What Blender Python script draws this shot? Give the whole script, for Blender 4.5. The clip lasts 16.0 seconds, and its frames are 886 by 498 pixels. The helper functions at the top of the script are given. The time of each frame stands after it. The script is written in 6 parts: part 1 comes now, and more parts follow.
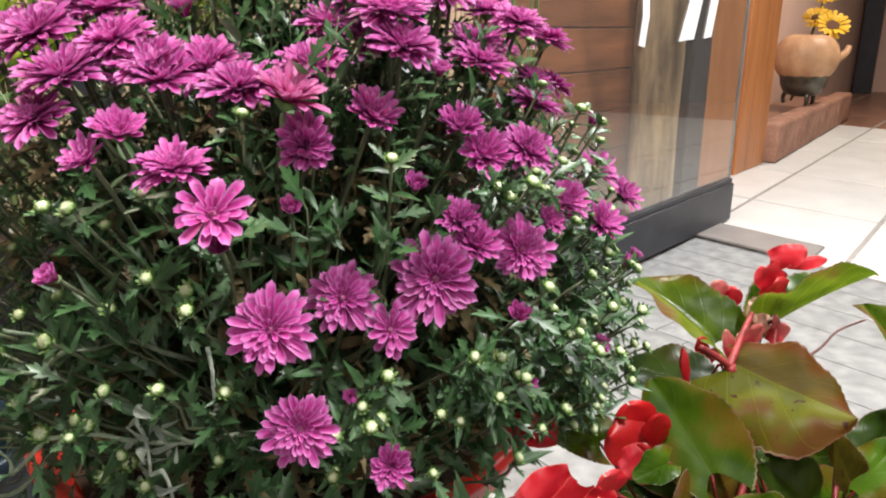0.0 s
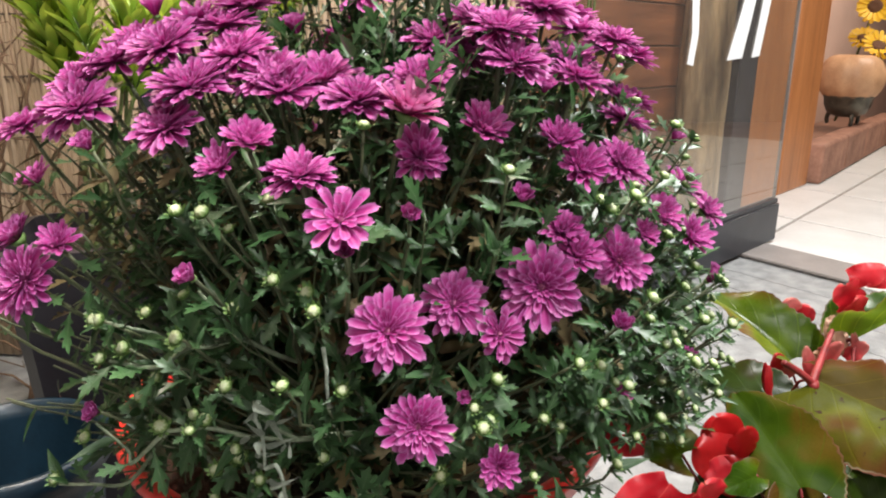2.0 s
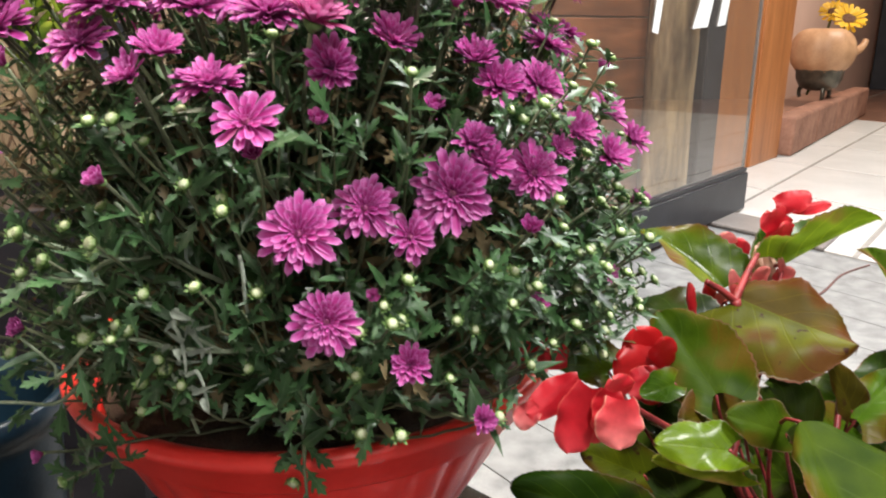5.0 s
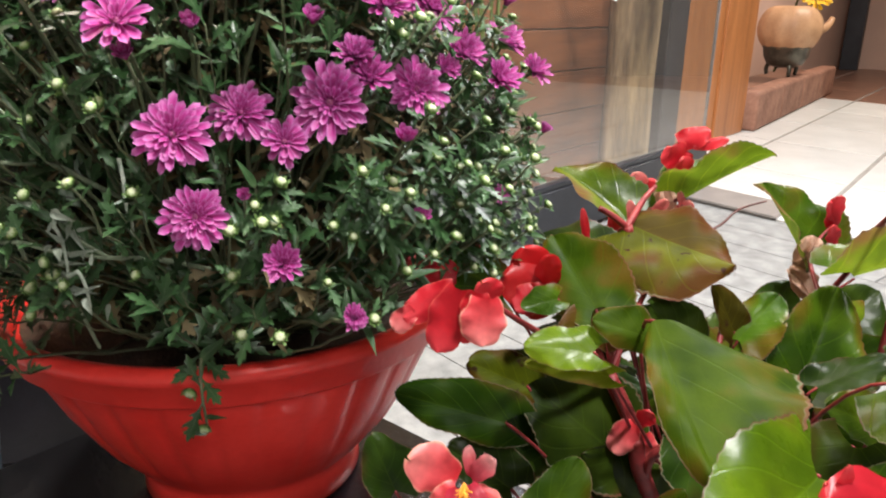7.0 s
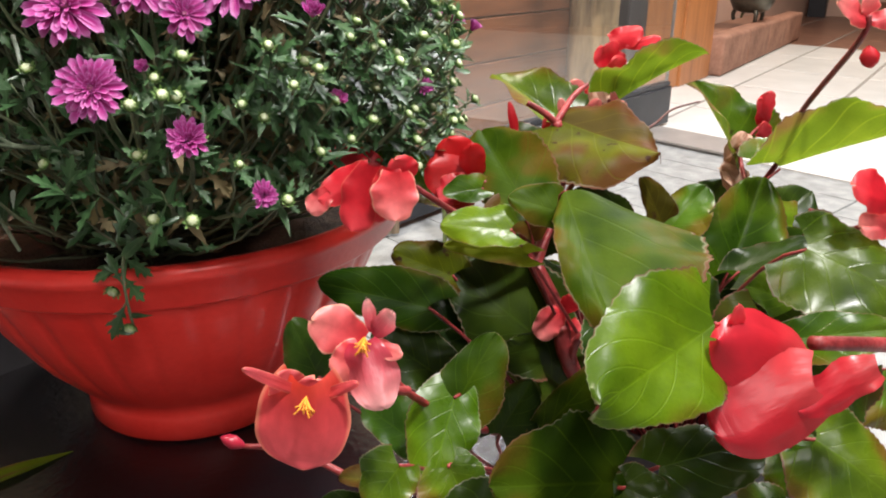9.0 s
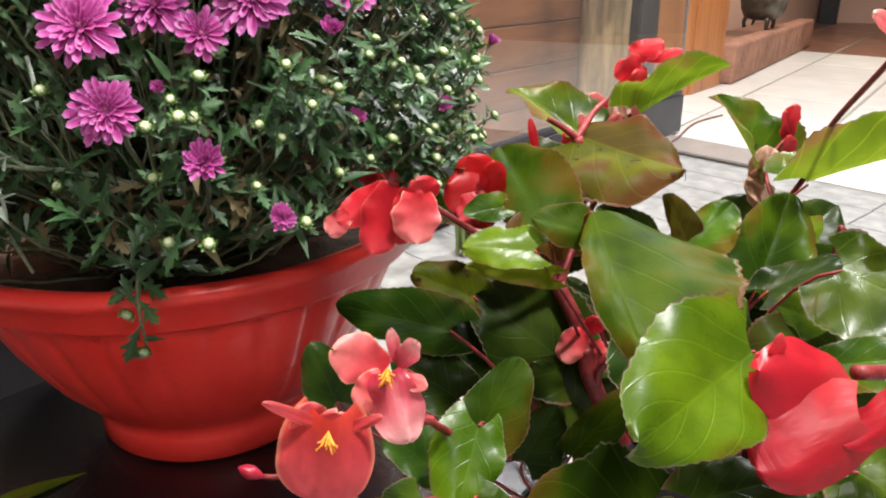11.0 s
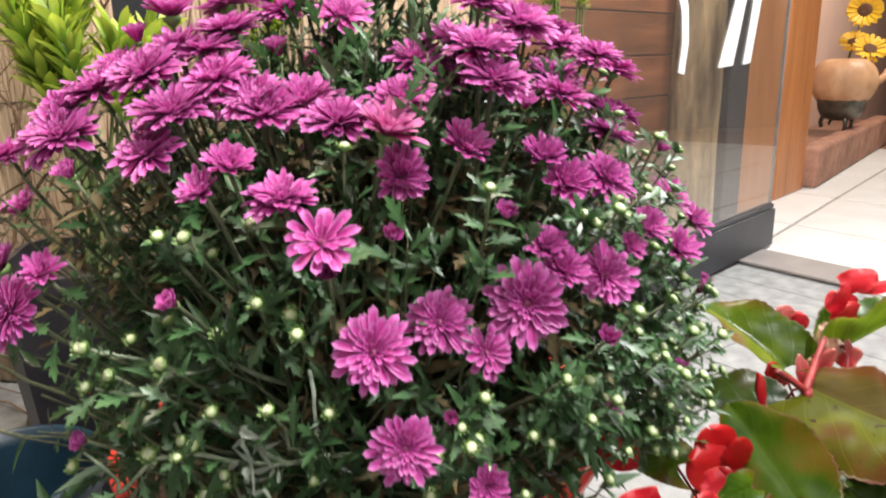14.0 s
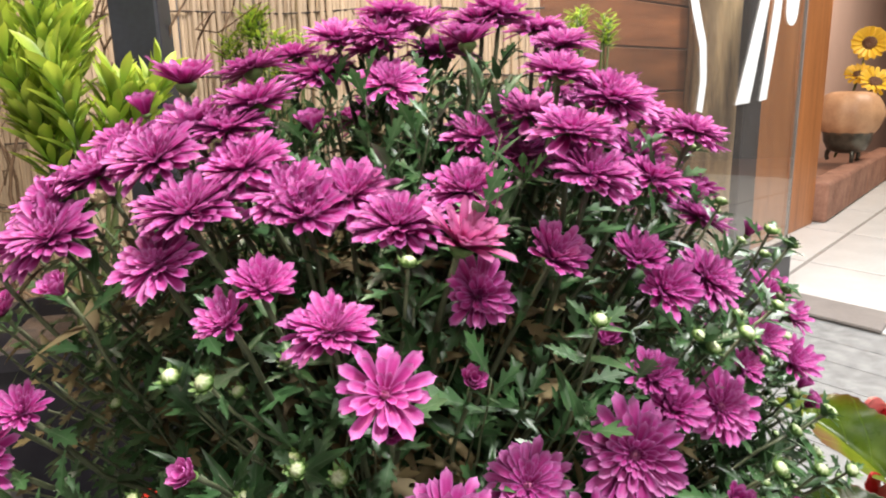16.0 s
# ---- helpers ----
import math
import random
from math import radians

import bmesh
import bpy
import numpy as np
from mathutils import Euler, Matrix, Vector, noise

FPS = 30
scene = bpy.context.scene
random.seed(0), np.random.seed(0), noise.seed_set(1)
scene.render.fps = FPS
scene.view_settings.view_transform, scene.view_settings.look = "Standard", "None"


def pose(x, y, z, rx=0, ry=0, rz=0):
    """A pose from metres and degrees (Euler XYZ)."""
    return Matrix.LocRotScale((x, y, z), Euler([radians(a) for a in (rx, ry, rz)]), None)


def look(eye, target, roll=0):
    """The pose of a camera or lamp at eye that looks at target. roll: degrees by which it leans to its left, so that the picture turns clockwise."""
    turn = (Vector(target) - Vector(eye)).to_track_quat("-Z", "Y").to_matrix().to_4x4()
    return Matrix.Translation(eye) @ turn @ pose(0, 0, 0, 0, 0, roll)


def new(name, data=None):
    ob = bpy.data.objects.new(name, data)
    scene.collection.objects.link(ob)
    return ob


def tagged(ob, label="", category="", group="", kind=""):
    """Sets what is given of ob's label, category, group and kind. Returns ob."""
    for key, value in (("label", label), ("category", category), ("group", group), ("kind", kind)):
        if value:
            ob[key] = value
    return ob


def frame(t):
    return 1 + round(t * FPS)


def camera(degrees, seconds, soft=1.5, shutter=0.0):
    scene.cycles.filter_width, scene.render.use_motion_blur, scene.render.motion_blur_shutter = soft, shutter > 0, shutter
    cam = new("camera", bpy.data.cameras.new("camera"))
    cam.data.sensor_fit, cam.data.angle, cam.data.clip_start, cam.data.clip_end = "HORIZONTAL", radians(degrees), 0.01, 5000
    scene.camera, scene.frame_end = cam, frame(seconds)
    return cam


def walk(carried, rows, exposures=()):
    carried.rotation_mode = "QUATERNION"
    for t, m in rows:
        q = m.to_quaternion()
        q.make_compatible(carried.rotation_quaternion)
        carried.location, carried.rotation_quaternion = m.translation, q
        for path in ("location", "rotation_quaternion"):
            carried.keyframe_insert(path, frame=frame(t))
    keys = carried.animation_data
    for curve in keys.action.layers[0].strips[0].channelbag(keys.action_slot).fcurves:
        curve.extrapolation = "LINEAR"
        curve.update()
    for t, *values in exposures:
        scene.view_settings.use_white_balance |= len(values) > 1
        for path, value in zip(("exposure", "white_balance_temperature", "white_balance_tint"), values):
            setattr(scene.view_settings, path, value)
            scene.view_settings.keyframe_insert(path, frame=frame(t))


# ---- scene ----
cam = camera(62.0, 16.0, soft=2.0, shutter=0.5)
PATH = [
    (0, (0.0000, 0.0000, 0.7000), (-0.0000, 0.9563, 0.4076), 0.00),
    (0.5, (-0.0035, -0.0044, 0.7078), (-0.0080, 0.9564, 0.4306), 0.11),
    (1, (-0.0151, -0.0116, 0.7149), (-0.0371, 0.9527, 0.4511), 0.07),
    (1.5, (-0.0275, -0.0147, 0.7034), (-0.0530, 0.9476, 0.4326), 0.37),
    (2, (-0.0394, -0.0152, 0.7003), (-0.0803, 0.9461, 0.4277), 0.47),
    (2.5, (-0.0457, -0.0086, 0.6963), (-0.0830, 0.9519, 0.4207), 1.16),
    (3, (-0.0528, -0.0095, 0.7032), (-0.0932, 0.9537, 0.4372), 0.89),
    (3.5, (-0.0580, -0.0115, 0.7019), (-0.1006, 0.9530, 0.4412), 0.40),
    (4, (-0.0384, -0.0164, 0.6881), (-0.0696, 0.9452, 0.4152), -0.11),
    (4.5, (-0.0144, -0.0267, 0.6745), (-0.0417, 0.9327, 0.3938), -0.68),
    (5, (-0.0012, -0.0355, 0.6633), (-0.0203, 0.9212, 0.3728), -0.26),
    (7.5, (0.066, -0.068, 0.617), (0.096, 1.816, -0.054), 0.9),
    (8, (0.075, -0.074, 0.600), (0.121, 1.793, -0.116), 1.0),
    (8.5, (0.087, -0.076, 0.590), (0.173, 1.781, -0.147), 0.7),
    (9, (0.090, -0.076, 0.587), (0.175, 1.782, -0.150), 0.1),
    (11.5, (0.0775, -0.0606, 0.5928), (0.0973, 0.8770, 0.2455), -0.78),
    (12, (0.0561, -0.0625, 0.6281), (0.0568, 0.8870, 0.3144), -1.67),
    (12.5, (0.0534, -0.0692, 0.6409), (0.0823, 0.8808, 0.3300), 0.08),
    (13, (0.0158, -0.0704, 0.6641), (-0.0046, 0.8826, 0.3618), -0.31),
    (13.5, (-0.0146, -0.0524, 0.6834), (-0.0518, 0.9078, 0.4067), -0.74),
    (14, (-0.0315, -0.0134, 0.7029), (-0.0722, 0.9526, 0.4476), -1.03),
    (14.5, (-0.0407, 0.0146, 0.7113), (-0.0932, 0.9844, 0.4732), -1.00),
    (15, (-0.0477, 0.0417, 0.7231), (-0.0792, 1.0136, 0.4898), -0.86),
    (15.5, (-0.0600, 0.0635, 0.7281), (-0.0898, 1.0369, 0.5006), -1.22),
    (16, (-0.0709, 0.0716, 0.7278), (-0.1069, 1.0462, 0.5068), -0.88),
]
walk(cam, [(t, look(e, g, r)) for t, e, g, r in PATH], exposures=((0.0, -0.09), (1.5, -0.22), (2.3, -0.08), (3.5, 0.04), (5.0, -0.03), (8.0, 0.06), (9.0, 0.10), (12.0, 0.18), (13.0, 0.0), (14.5, 0.08), (16.0, -0.05)))

# ---------------------------------------------------------------- light
world = bpy.data.worlds.new("world")
scene.world = world
world.use_nodes = True
world.node_tree.nodes["Background"].inputs[0].default_value = (0.75, 0.85, 1.0, 1)
world.node_tree.nodes["Background"].inputs[1].default_value = 0.25
scene.view_settings.exposure = 0.0


def area_lamp(name, eye, target, size, watts, colour):
    lamp = bpy.data.lights.new(name, "AREA")
    lamp.shape, lamp.size, lamp.energy, lamp.color = "DISK", size, watts, colour
    ob = new(name, lamp)
    ob.matrix_world = look(eye, target)
    return ob


area_lamp("porch_lamp", (0.6, 0.1, 2.48), (0.0, 0.5, 0.4), 0.24, 94, (1.0, 0.97, 0.95))
# added fill from the front for bowl and flowers, no known lamp
area_lamp("front_fill", (0.7, -1.35, 1.8), (-0.05, 0.5, 0.35), 0.5, 20, (1.0, 0.96, 0.92))
area_lamp("entrance_lamp", (1.45, 2.1, 2.45), (0.95, 1.75, 0.0), 0.5, 72, (0.98, 0.99, 1.0))
area_lamp("hall_lamp", (3.1, 4.4, 2.45), (2.8, 4.4, 0.0), 0.5, 60, (1.0, 0.9, 0.78))
# added warm fill that brightens the reeds and the left side
area_lamp("left_fill", (-0.6, 0.78, 2.3), (-0.5, 1.1, 0.6), 0.3, 58, (1.0, 0.88, 0.72))


# ---------------------------------------------------------------- helpers
RNG = random.Random(7)
WHERE = {}


def thing(name, place, label, category, group="", kind=""):
    """An Empty at its base, the top of one thing."""
    ob = new(name)
    ob.location = place
    ob.empty_display_size = 0.02
    WHERE[ob.name] = Matrix.Translation(place)
    return tagged(ob, label, category, group, kind)


def put(ob, parent, m=None):
    """Place ob at the world pose m under parent."""
    m = m or Matrix()
    WHERE[ob.name] = m
    if parent is not None:
        ob.parent = parent
        ob.matrix_parent_inverse = WHERE[parent.name].inverted()
    ob.matrix_basis = m
    return ob


def mesh_of(name, verts, faces, material, uvs=None, smooth=True):
    me = bpy.data.meshes.new(name)
    me.from_pydata([tuple(v) for v in verts], [], faces)
    for m in (material if isinstance(material, (list, tuple)) else [material]):
        me.materials.append(m)
    if uvs is not None:
        layer = me.uv_layers.new(name="UVMap")
        idx = np.empty(len(me.loops), dtype=np.int32)
        me.loops.foreach_get("vertex_index", idx)
        layer.data.foreach_set("uv", np.asarray(uvs, dtype=np.float32)[idx].ravel())
    if smooth:
        me.polygons.foreach_set("use_smooth", [True] * len(me.polygons))
    me.update()
    return me


def part(name, me, parent, m=None, label="", kind=""):
    return tagged(put(new(name, me), parent, m), label, kind=kind)


def box_mesh(name, size, material, bevel=0.004, segments=2):
    bm = bmesh.new()
    bmesh.ops.create_cube(bm, size=1)
    bmesh.ops.scale(bm, vec=size, verts=bm.verts)
    if bevel:
        bmesh.ops.bevel(bm, geom=bm.edges[:], offset=bevel, segments=segments, affect="EDGES", profile=0.5)
    me = bpy.data.meshes.new(name)
    bm.to_mesh(me)
    bm.free()
    me.materials.append(material)
    return me


def lathe(name, rings, material, steps=64, flute=None, uv=False):
    """Turn a profile of (radius, height) round z; flute(angle, k) scales a ring's radius."""
    verts, faces = [], []
    for k, (r, z) in enumerate(rings):
        for i in range(steps):
            a = 2 * math.pi * i / steps
            f = flute(a, k) if flute else 1.0
            verts.append((r * f * math.cos(a), r * f * math.sin(a), z))
    for k in range(len(rings) - 1):
        for i in range(steps):
            j = (i + 1) % steps
            faces.append((k * steps + i, k * steps + j, (k + 1) * steps + j, (k + 1) * steps + i))
    return mesh_of(name, verts, faces, material)


def bezier(p0, p1, p2, n):
    p0, p1, p2 = Vector(p0), Vector(p1), Vector(p2)
    return [p0 * (1 - t) ** 2 + p1 * 2 * t * (1 - t) + p2 * t * t for t in (i / n for i in range(n + 1))]


def tube(points, r0, r1, sides=6, verts=None, faces=None):
    """Add a tapering tube along points to the lists."""
    verts = [] if verts is None else verts
    faces = [] if faces is None else faces
    start = len(verts)
    n = len(points)
    for k, p in enumerate(points):
        d = (points[min(k + 1, n - 1)] - points[max(k - 1, 0)]).normalized()
        a = d.orthogonal().normalized() if k == 0 else (a - d * a.dot(d)).normalized()
        b = d.cross(a)
        r = r0 + (r1 - r0) * k / (n - 1)
        for i in range(sides):
            w = 2 * math.pi * i / sides
            verts.append(p + a * (r * math.cos(w)) + b * (r * math.sin(w)))
    for k in range(n - 1):
        for i in range(sides):
            j = (i + 1) % sides
            q = start + k * sides
            faces.append((q + i, q + j, q + sides + j, q + sides + i))
    faces.append(tuple(start + (n - 1) * sides + i for i in range(sides)))
    return verts, faces


def facing(place, normal, spin=0.0, scale=1.0):
    """A pose at place whose z looks along normal."""
    q = Vector(normal).normalized().to_track_quat("Z", "Y").to_matrix().to_4x4()
    return Matrix.Translation(place) @ q @ Matrix.Rotation(spin, 4, "Z") @ Matrix.Scale(scale, 4)


# ---------------------------------------------------------------- materials
def material(name, colour, rough=0.6, vary=0.25, scale=12.0, fine=90.0, bump=0.15, metal=0.0, second=None,
             translucent=0.0, random_object=0.0, stretch=(1, 1, 1), spec=0.5, distance=0.002, island=False):
    """A surface with a broad and a fine variation of colour and a fine relief."""
    m = bpy.data.materials.new(name)
    m.use_nodes = True
    t = m.node_tree
    b = t.nodes["Principled BSDF"]
    link = t.links.new
    coord = t.nodes.new("ShaderNodeTexCoord")
    mapping = t.nodes.new("ShaderNodeMapping")
    mapping.inputs["Scale"].default_value = stretch
    link(coord.outputs["Object"], mapping.inputs[0])
    broad = t.nodes.new("ShaderNodeTexNoise")
    broad.inputs["Scale"].default_value, broad.inputs["Detail"].default_value = scale, 5
    grain = t.nodes.new("ShaderNodeTexNoise")
    grain.inputs["Scale"].default_value, grain.inputs["Detail"].default_value = fine, 4
    link(mapping.outputs[0], broad.inputs["Vector"])
    link(mapping.outputs[0], grain.inputs["Vector"])
    ramp = t.nodes.new("ShaderNodeMix")
    ramp.data_type = "RGBA"
    dark = [c * (1 - vary) for c in colour[:3]]
    light = second or [min(1, c * (1 + vary)) for c in colour[:3]]
    ramp.inputs["A"].default_value, ramp.inputs["B"].default_value = (*dark, 1), (*light, 1)
    spread = t.nodes.new("ShaderNodeMapRange")
    spread.inputs["From Min"].default_value, spread.inputs["From Max"].default_value = 0.32, 0.68
    mixf = t.nodes.new("ShaderNodeMath")
    mixf.operation = "MULTIPLY_ADD"
    mixf.inputs[1].default_value = 0.3
    link(grain.outputs[0], mixf.inputs[0])
    part_ = t.nodes.new("ShaderNodeMath")
    part_.operation = "MULTIPLY"
    part_.inputs[1].default_value = 0.7
    link(broad.outputs[0], part_.inputs[0])
    link(part_.outputs[0], mixf.inputs[2])
    link(mixf.outputs[0], spread.inputs["Value"])
    link(spread.outputs[0], ramp.inputs["Factor"])
    out = ramp.outputs["Result"]
    if random_object:
        hsv = t.nodes.new("ShaderNodeHueSaturation")
        if island:
            info = t.nodes.new("ShaderNodeNewGeometry")
            rnd = info.outputs["Random Per Island"]
        else:
            info = t.nodes.new("ShaderNodeObjectInfo")
            rnd = info.outputs["Random"]
        val = t.nodes.new("ShaderNodeMapRange")
        val.inputs["To Min"].default_value, val.inputs["To Max"].default_value = 1 - random_object, 1 + random_object
        link(rnd, val.inputs["Value"])
        link(val.outputs[0], hsv.inputs["Value"])
        link(out, hsv.inputs["Color"])
        out = hsv.outputs[0]
    link(out, b.inputs["Base Color"])
    b.inputs["Roughness"].default_value, b.inputs["Metallic"].default_value = rough, metal
    b.inputs["Specular IOR Level"].default_value = spec
    if bump:
        bp = t.nodes.new("ShaderNodeBump")
        bp.inputs["Strength"].default_value, bp.inputs["Distance"].default_value = bump, distance
        link(grain.outputs[0], bp.inputs["Height"])
        link(bp.outputs[0], b.inputs["Normal"])
    if translucent:
        through_ = t.nodes.new("ShaderNodeBsdfTranslucent")
        link(out, through_.inputs["Color"])
        mx = t.nodes.new("ShaderNodeMixShader")
        mx.inputs[0].default_value = translucent
        link(b.outputs[0], mx.inputs[1])
        link(through_.outputs[0], mx.inputs[2])
        link(mx.outputs[0], t.nodes["Material Output"].inputs[0])
    return m


def ramp_material(name, stops, rough, across=None, translucent=0.0, vary=0.12, spec=0.4, bump=0.1, fine=400.0,
                  random_object=0.1, island=False, blotch=None, streak=0.0):
    """Colour along the part's own v (stops of (v, colour)); across: a second colour at the rim of u."""
    m = bpy.data.materials.new(name)
    m.use_nodes = True
    t = m.node_tree
    b = t.nodes["Principled BSDF"]
    link = t.links.new
    uv = t.nodes.new("ShaderNodeUVMap")
    sep = t.nodes.new("ShaderNodeSeparateXYZ")
    link(uv.outputs[0], sep.inputs[0])
    ramp = t.nodes.new("ShaderNodeValToRGB")
    while len(ramp.color_ramp.elements) < len(stops):
        ramp.color_ramp.elements.new(0.5)
    for e, (v, c) in zip(ramp.color_ramp.elements, stops):
        e.position, e.color = v, (*c, 1)
    coord = t.nodes.new("ShaderNodeTexCoord")
    grain = t.nodes.new("ShaderNodeTexNoise")
    grain.inputs["Scale"].default_value, grain.inputs["Detail"].default_value = fine, 4
    link(coord.outputs["Object"], grain.inputs["Vector"])
    broad = t.nodes.new("ShaderNodeTexNoise")
    broad.inputs["Scale"].default_value, broad.inputs["Detail"].default_value = fine / 8, 4
    link(coord.outputs["Object"], broad.inputs["Vector"])
    wob = t.nodes.new("ShaderNodeMath")
    wob.operation = "MULTIPLY_ADD"
    wob.inputs[1].default_value, wob.inputs[2].default_value = 0.16, -0.08
    link(broad.outputs[0], wob.inputs[0])
    add = t.nodes.new("ShaderNodeMath")
    add.operation = "ADD"
    link(sep.outputs["Y"], add.inputs[0])
    link(wob.outputs[0], add.inputs[1])
    link(add.outputs[0], ramp.inputs[0])
    out = ramp.outputs[0]
    if across:
        mx = t.nodes.new("ShaderNodeMix")
        mx.data_type = "RGBA"
        rim = t.nodes.new("ShaderNodeMapRange")
        rim.inputs["From Min"].default_value, rim.inputs["From Max"].default_value = across[0], across[1]
        link(sep.outputs["X"], rim.inputs["Value"])
        link(rim.outputs[0], mx.inputs["Factor"])
        link(out, mx.inputs["A"])
        mx.inputs["B"].default_value = (*across[2], 1)
        out = mx.outputs["Result"]
    if blotch:
        mx = t.nodes.new("ShaderNodeMix")
        mx.data_type = "RGBA"
        spot = t.nodes.new("ShaderNodeMapRange")
        spot.inputs["From Min"].default_value, spot.inputs["From Max"].default_value = blotch[0], blotch[0] + 0.18
        link(broad.outputs[0], spot.inputs["Value"])
        link(spot.outputs[0], mx.inputs["Factor"])
        link(out, mx.inputs["A"])
        mx.inputs["B"].default_value = (*blotch[1], 1)
        out = mx.outputs["Result"]
    relief = broad.outputs[0]
    if streak:      # fine lines that run along the petal
        comb = t.nodes.new("ShaderNodeMapping")
        comb.inputs["Scale"].default_value = (streak, 1.6, 1.0)
        link(uv.outputs[0], comb.inputs[0])
        lines = t.nodes.new("ShaderNodeTexNoise")
        lines.inputs["Scale"].default_value, lines.inputs["Detail"].default_value = 1.0, 3
        link(comb.outputs[0], lines.inputs["Vector"])
        deep = t.nodes.new("ShaderNodeMix")
        deep.data_type, deep.blend_type = "RGBA", "MULTIPLY"
        deep.inputs["Factor"].default_value = 0.5
        tone = t.nodes.new("ShaderNodeMapRange")
        tone.inputs["From Min"].default_value, tone.inputs["From Max"].default_value = 0.3, 0.7
        tone.inputs["To Min"].default_value, tone.inputs["To Max"].default_value = 0.65, 1.15
        link(lines.outputs[0], tone.inputs["Value"])
        link(out, deep.inputs["A"])
        link(tone.outputs[0], deep.inputs["B"])
        out = deep.outputs["Result"]
        both_h = t.nodes.new("ShaderNodeMath")
        both_h.operation = "ADD"
        link(lines.outputs[0], both_h.inputs[0])
        link(broad.outputs[0], both_h.inputs[1])
        relief = both_h.outputs[0]
    hsv = t.nodes.new("ShaderNodeHueSaturation")
    if island:
        rnd = t.nodes.new("ShaderNodeNewGeometry").outputs["Random Per Island"]
    else:
        rnd = t.nodes.new("ShaderNodeObjectInfo").outputs["Random"]
    val = t.nodes.new("ShaderNodeMapRange")
    val.inputs["To Min"].default_value, val.inputs["To Max"].default_value = 1 - random_object, 1 + random_object
    link(rnd, val.inputs["Value"])
    both = t.nodes.new("ShaderNodeMath")
    both.operation = "MULTIPLY_ADD"
    both.inputs[1].default_value = vary * 2
    link(grain.outputs[0], both.inputs[0])
    less = t.nodes.new("ShaderNodeMath")
    less.operation = "SUBTRACT"
    less.inputs[1].default_value = vary
    link(val.outputs[0], less.inputs[0])
    link(less.outputs[0], both.inputs[2])
    link(both.outputs[0], hsv.inputs["Value"])
    link(out, hsv.inputs["Color"])
    out = hsv.outputs[0]
    link(out, b.inputs["Base Color"])
    b.inputs["Roughness"].default_value, b.inputs["Specular IOR Level"].default_value = rough, spec
    bp = t.nodes.new("ShaderNodeBump")
    bp.inputs["Strength"].default_value, bp.inputs["Distance"].default_value = bump, 0.001
    link(relief, bp.inputs["Height"])
    link(bp.outputs[0], b.inputs["Normal"])
    if translucent:
        tr = t.nodes.new("ShaderNodeBsdfTranslucent")
        link(out, tr.inputs["Color"])
        mx = t.nodes.new("ShaderNodeMixShader")
        mx.inputs[0].default_value = translucent
        link(b.outputs[0], mx.inputs[1])
        link(tr.outputs[0], mx.inputs[2])
        link(mx.outputs[0], t.nodes["Material Output"].inputs[0])
    return m


PETAL = ramp_material("mum_petal", [(0.0, (0.20, 0.005, 0.080)), (0.35, (0.33, 0.017, 0.165)), (0.75, (0.43, 0.042, 0.255)), (1.0, (0.60, 0.22, 0.51))],
                      0.48, translucent=0.25, random_object=0.12, fine=500, spec=0.3, streak=5.0, across=(0.55, 1.0, (0.56, 0.16, 0.46)))
PETAL_FADED = ramp_material("mum_petal_faded", [(0.0, (0.30, 0.02, 0.11)), (0.5, (0.42, 0.06, 0.21)), (1.0, (0.54, 0.19, 0.39))], 0.5, translucent=0.25, spec=0.35)
DISC = material("mum_disc", (0.50, 0.16, 0.30), 0.6, 0.4, 300, 900, 0.5)
CALYX = material("mum_calyx", (0.085, 0.18, 0.04), 0.5, 0.35, 200, 600, 0.3, second=(0.2, 0.33, 0.1))
BUD = ramp_material("mum_bud", [(0.0, (0.06, 0.13, 0.03)), (0.55, (0.13, 0.23, 0.06)), (0.8, (0.25, 0.34, 0.13)), (1.0, (0.54, 0.59, 0.39))], 0.4, spec=0.5, bump=0.8, fine=12, vary=0.1, random_object=0.15, translucent=0.1)
MUM_LEAF = ramp_material("mum_leaf", [(0.0, (0.074, 0.134, 0.054)), (0.3, (0.027, 0.071, 0.024)), (1.0, (0.051, 0.117, 0.040))], 0.36, translucent=0.22,
                         random_object=0.4, island=True, fine=300, spec=0.42, vary=0.25, across=(0.12, 0.0, (0.09, 0.14, 0.075)), bump=0.5)
MUM_LEAF_OWN = ramp_material("mum_leaf_single", [(0.0, (0.074, 0.134, 0.054)), (0.3, (0.027, 0.071, 0.024)), (1.0, (0.051, 0.117, 0.040))], 0.36, translucent=0.22,
                             random_object=0.4, fine=300, spec=0.42, vary=0.25, across=(0.12, 0.0, (0.09, 0.14, 0.075)), bump=0.5)
MUM_DRY = ramp_material("mum_leaf_dry", [(0.0, (0.095, 0.068, 0.030)), (1.0, (0.16, 0.125, 0.055))], 0.7, translucent=0.15, random_object=0.4, island=True)
MUM_STEM = material("mum_stem", (0.075, 0.095, 0.045), 0.55, 0.3, 60, 400, 0.3, random_object=0.35, island=True, second=(0.15, 0.17, 0.095))
PALE_STEM = material("mum_branch", (0.15, 0.20, 0.12), 0.6, 0.35, 90, 500, 0.4, second=(0.29, 0.35, 0.24))
WILTED = material("wilted_stem", (0.32, 0.40, 0.31), 0.5, 0.4, 120, 600, 0.8, second=(0.60, 0.67, 0.57), translucent=0.2)
BEG_STEM = material("begonia_stem", (0.15, 0.011, 0.014), 0.45, 0.4, 60, 300, 0.3, second=(0.27, 0.034, 0.035), spec=0.35)

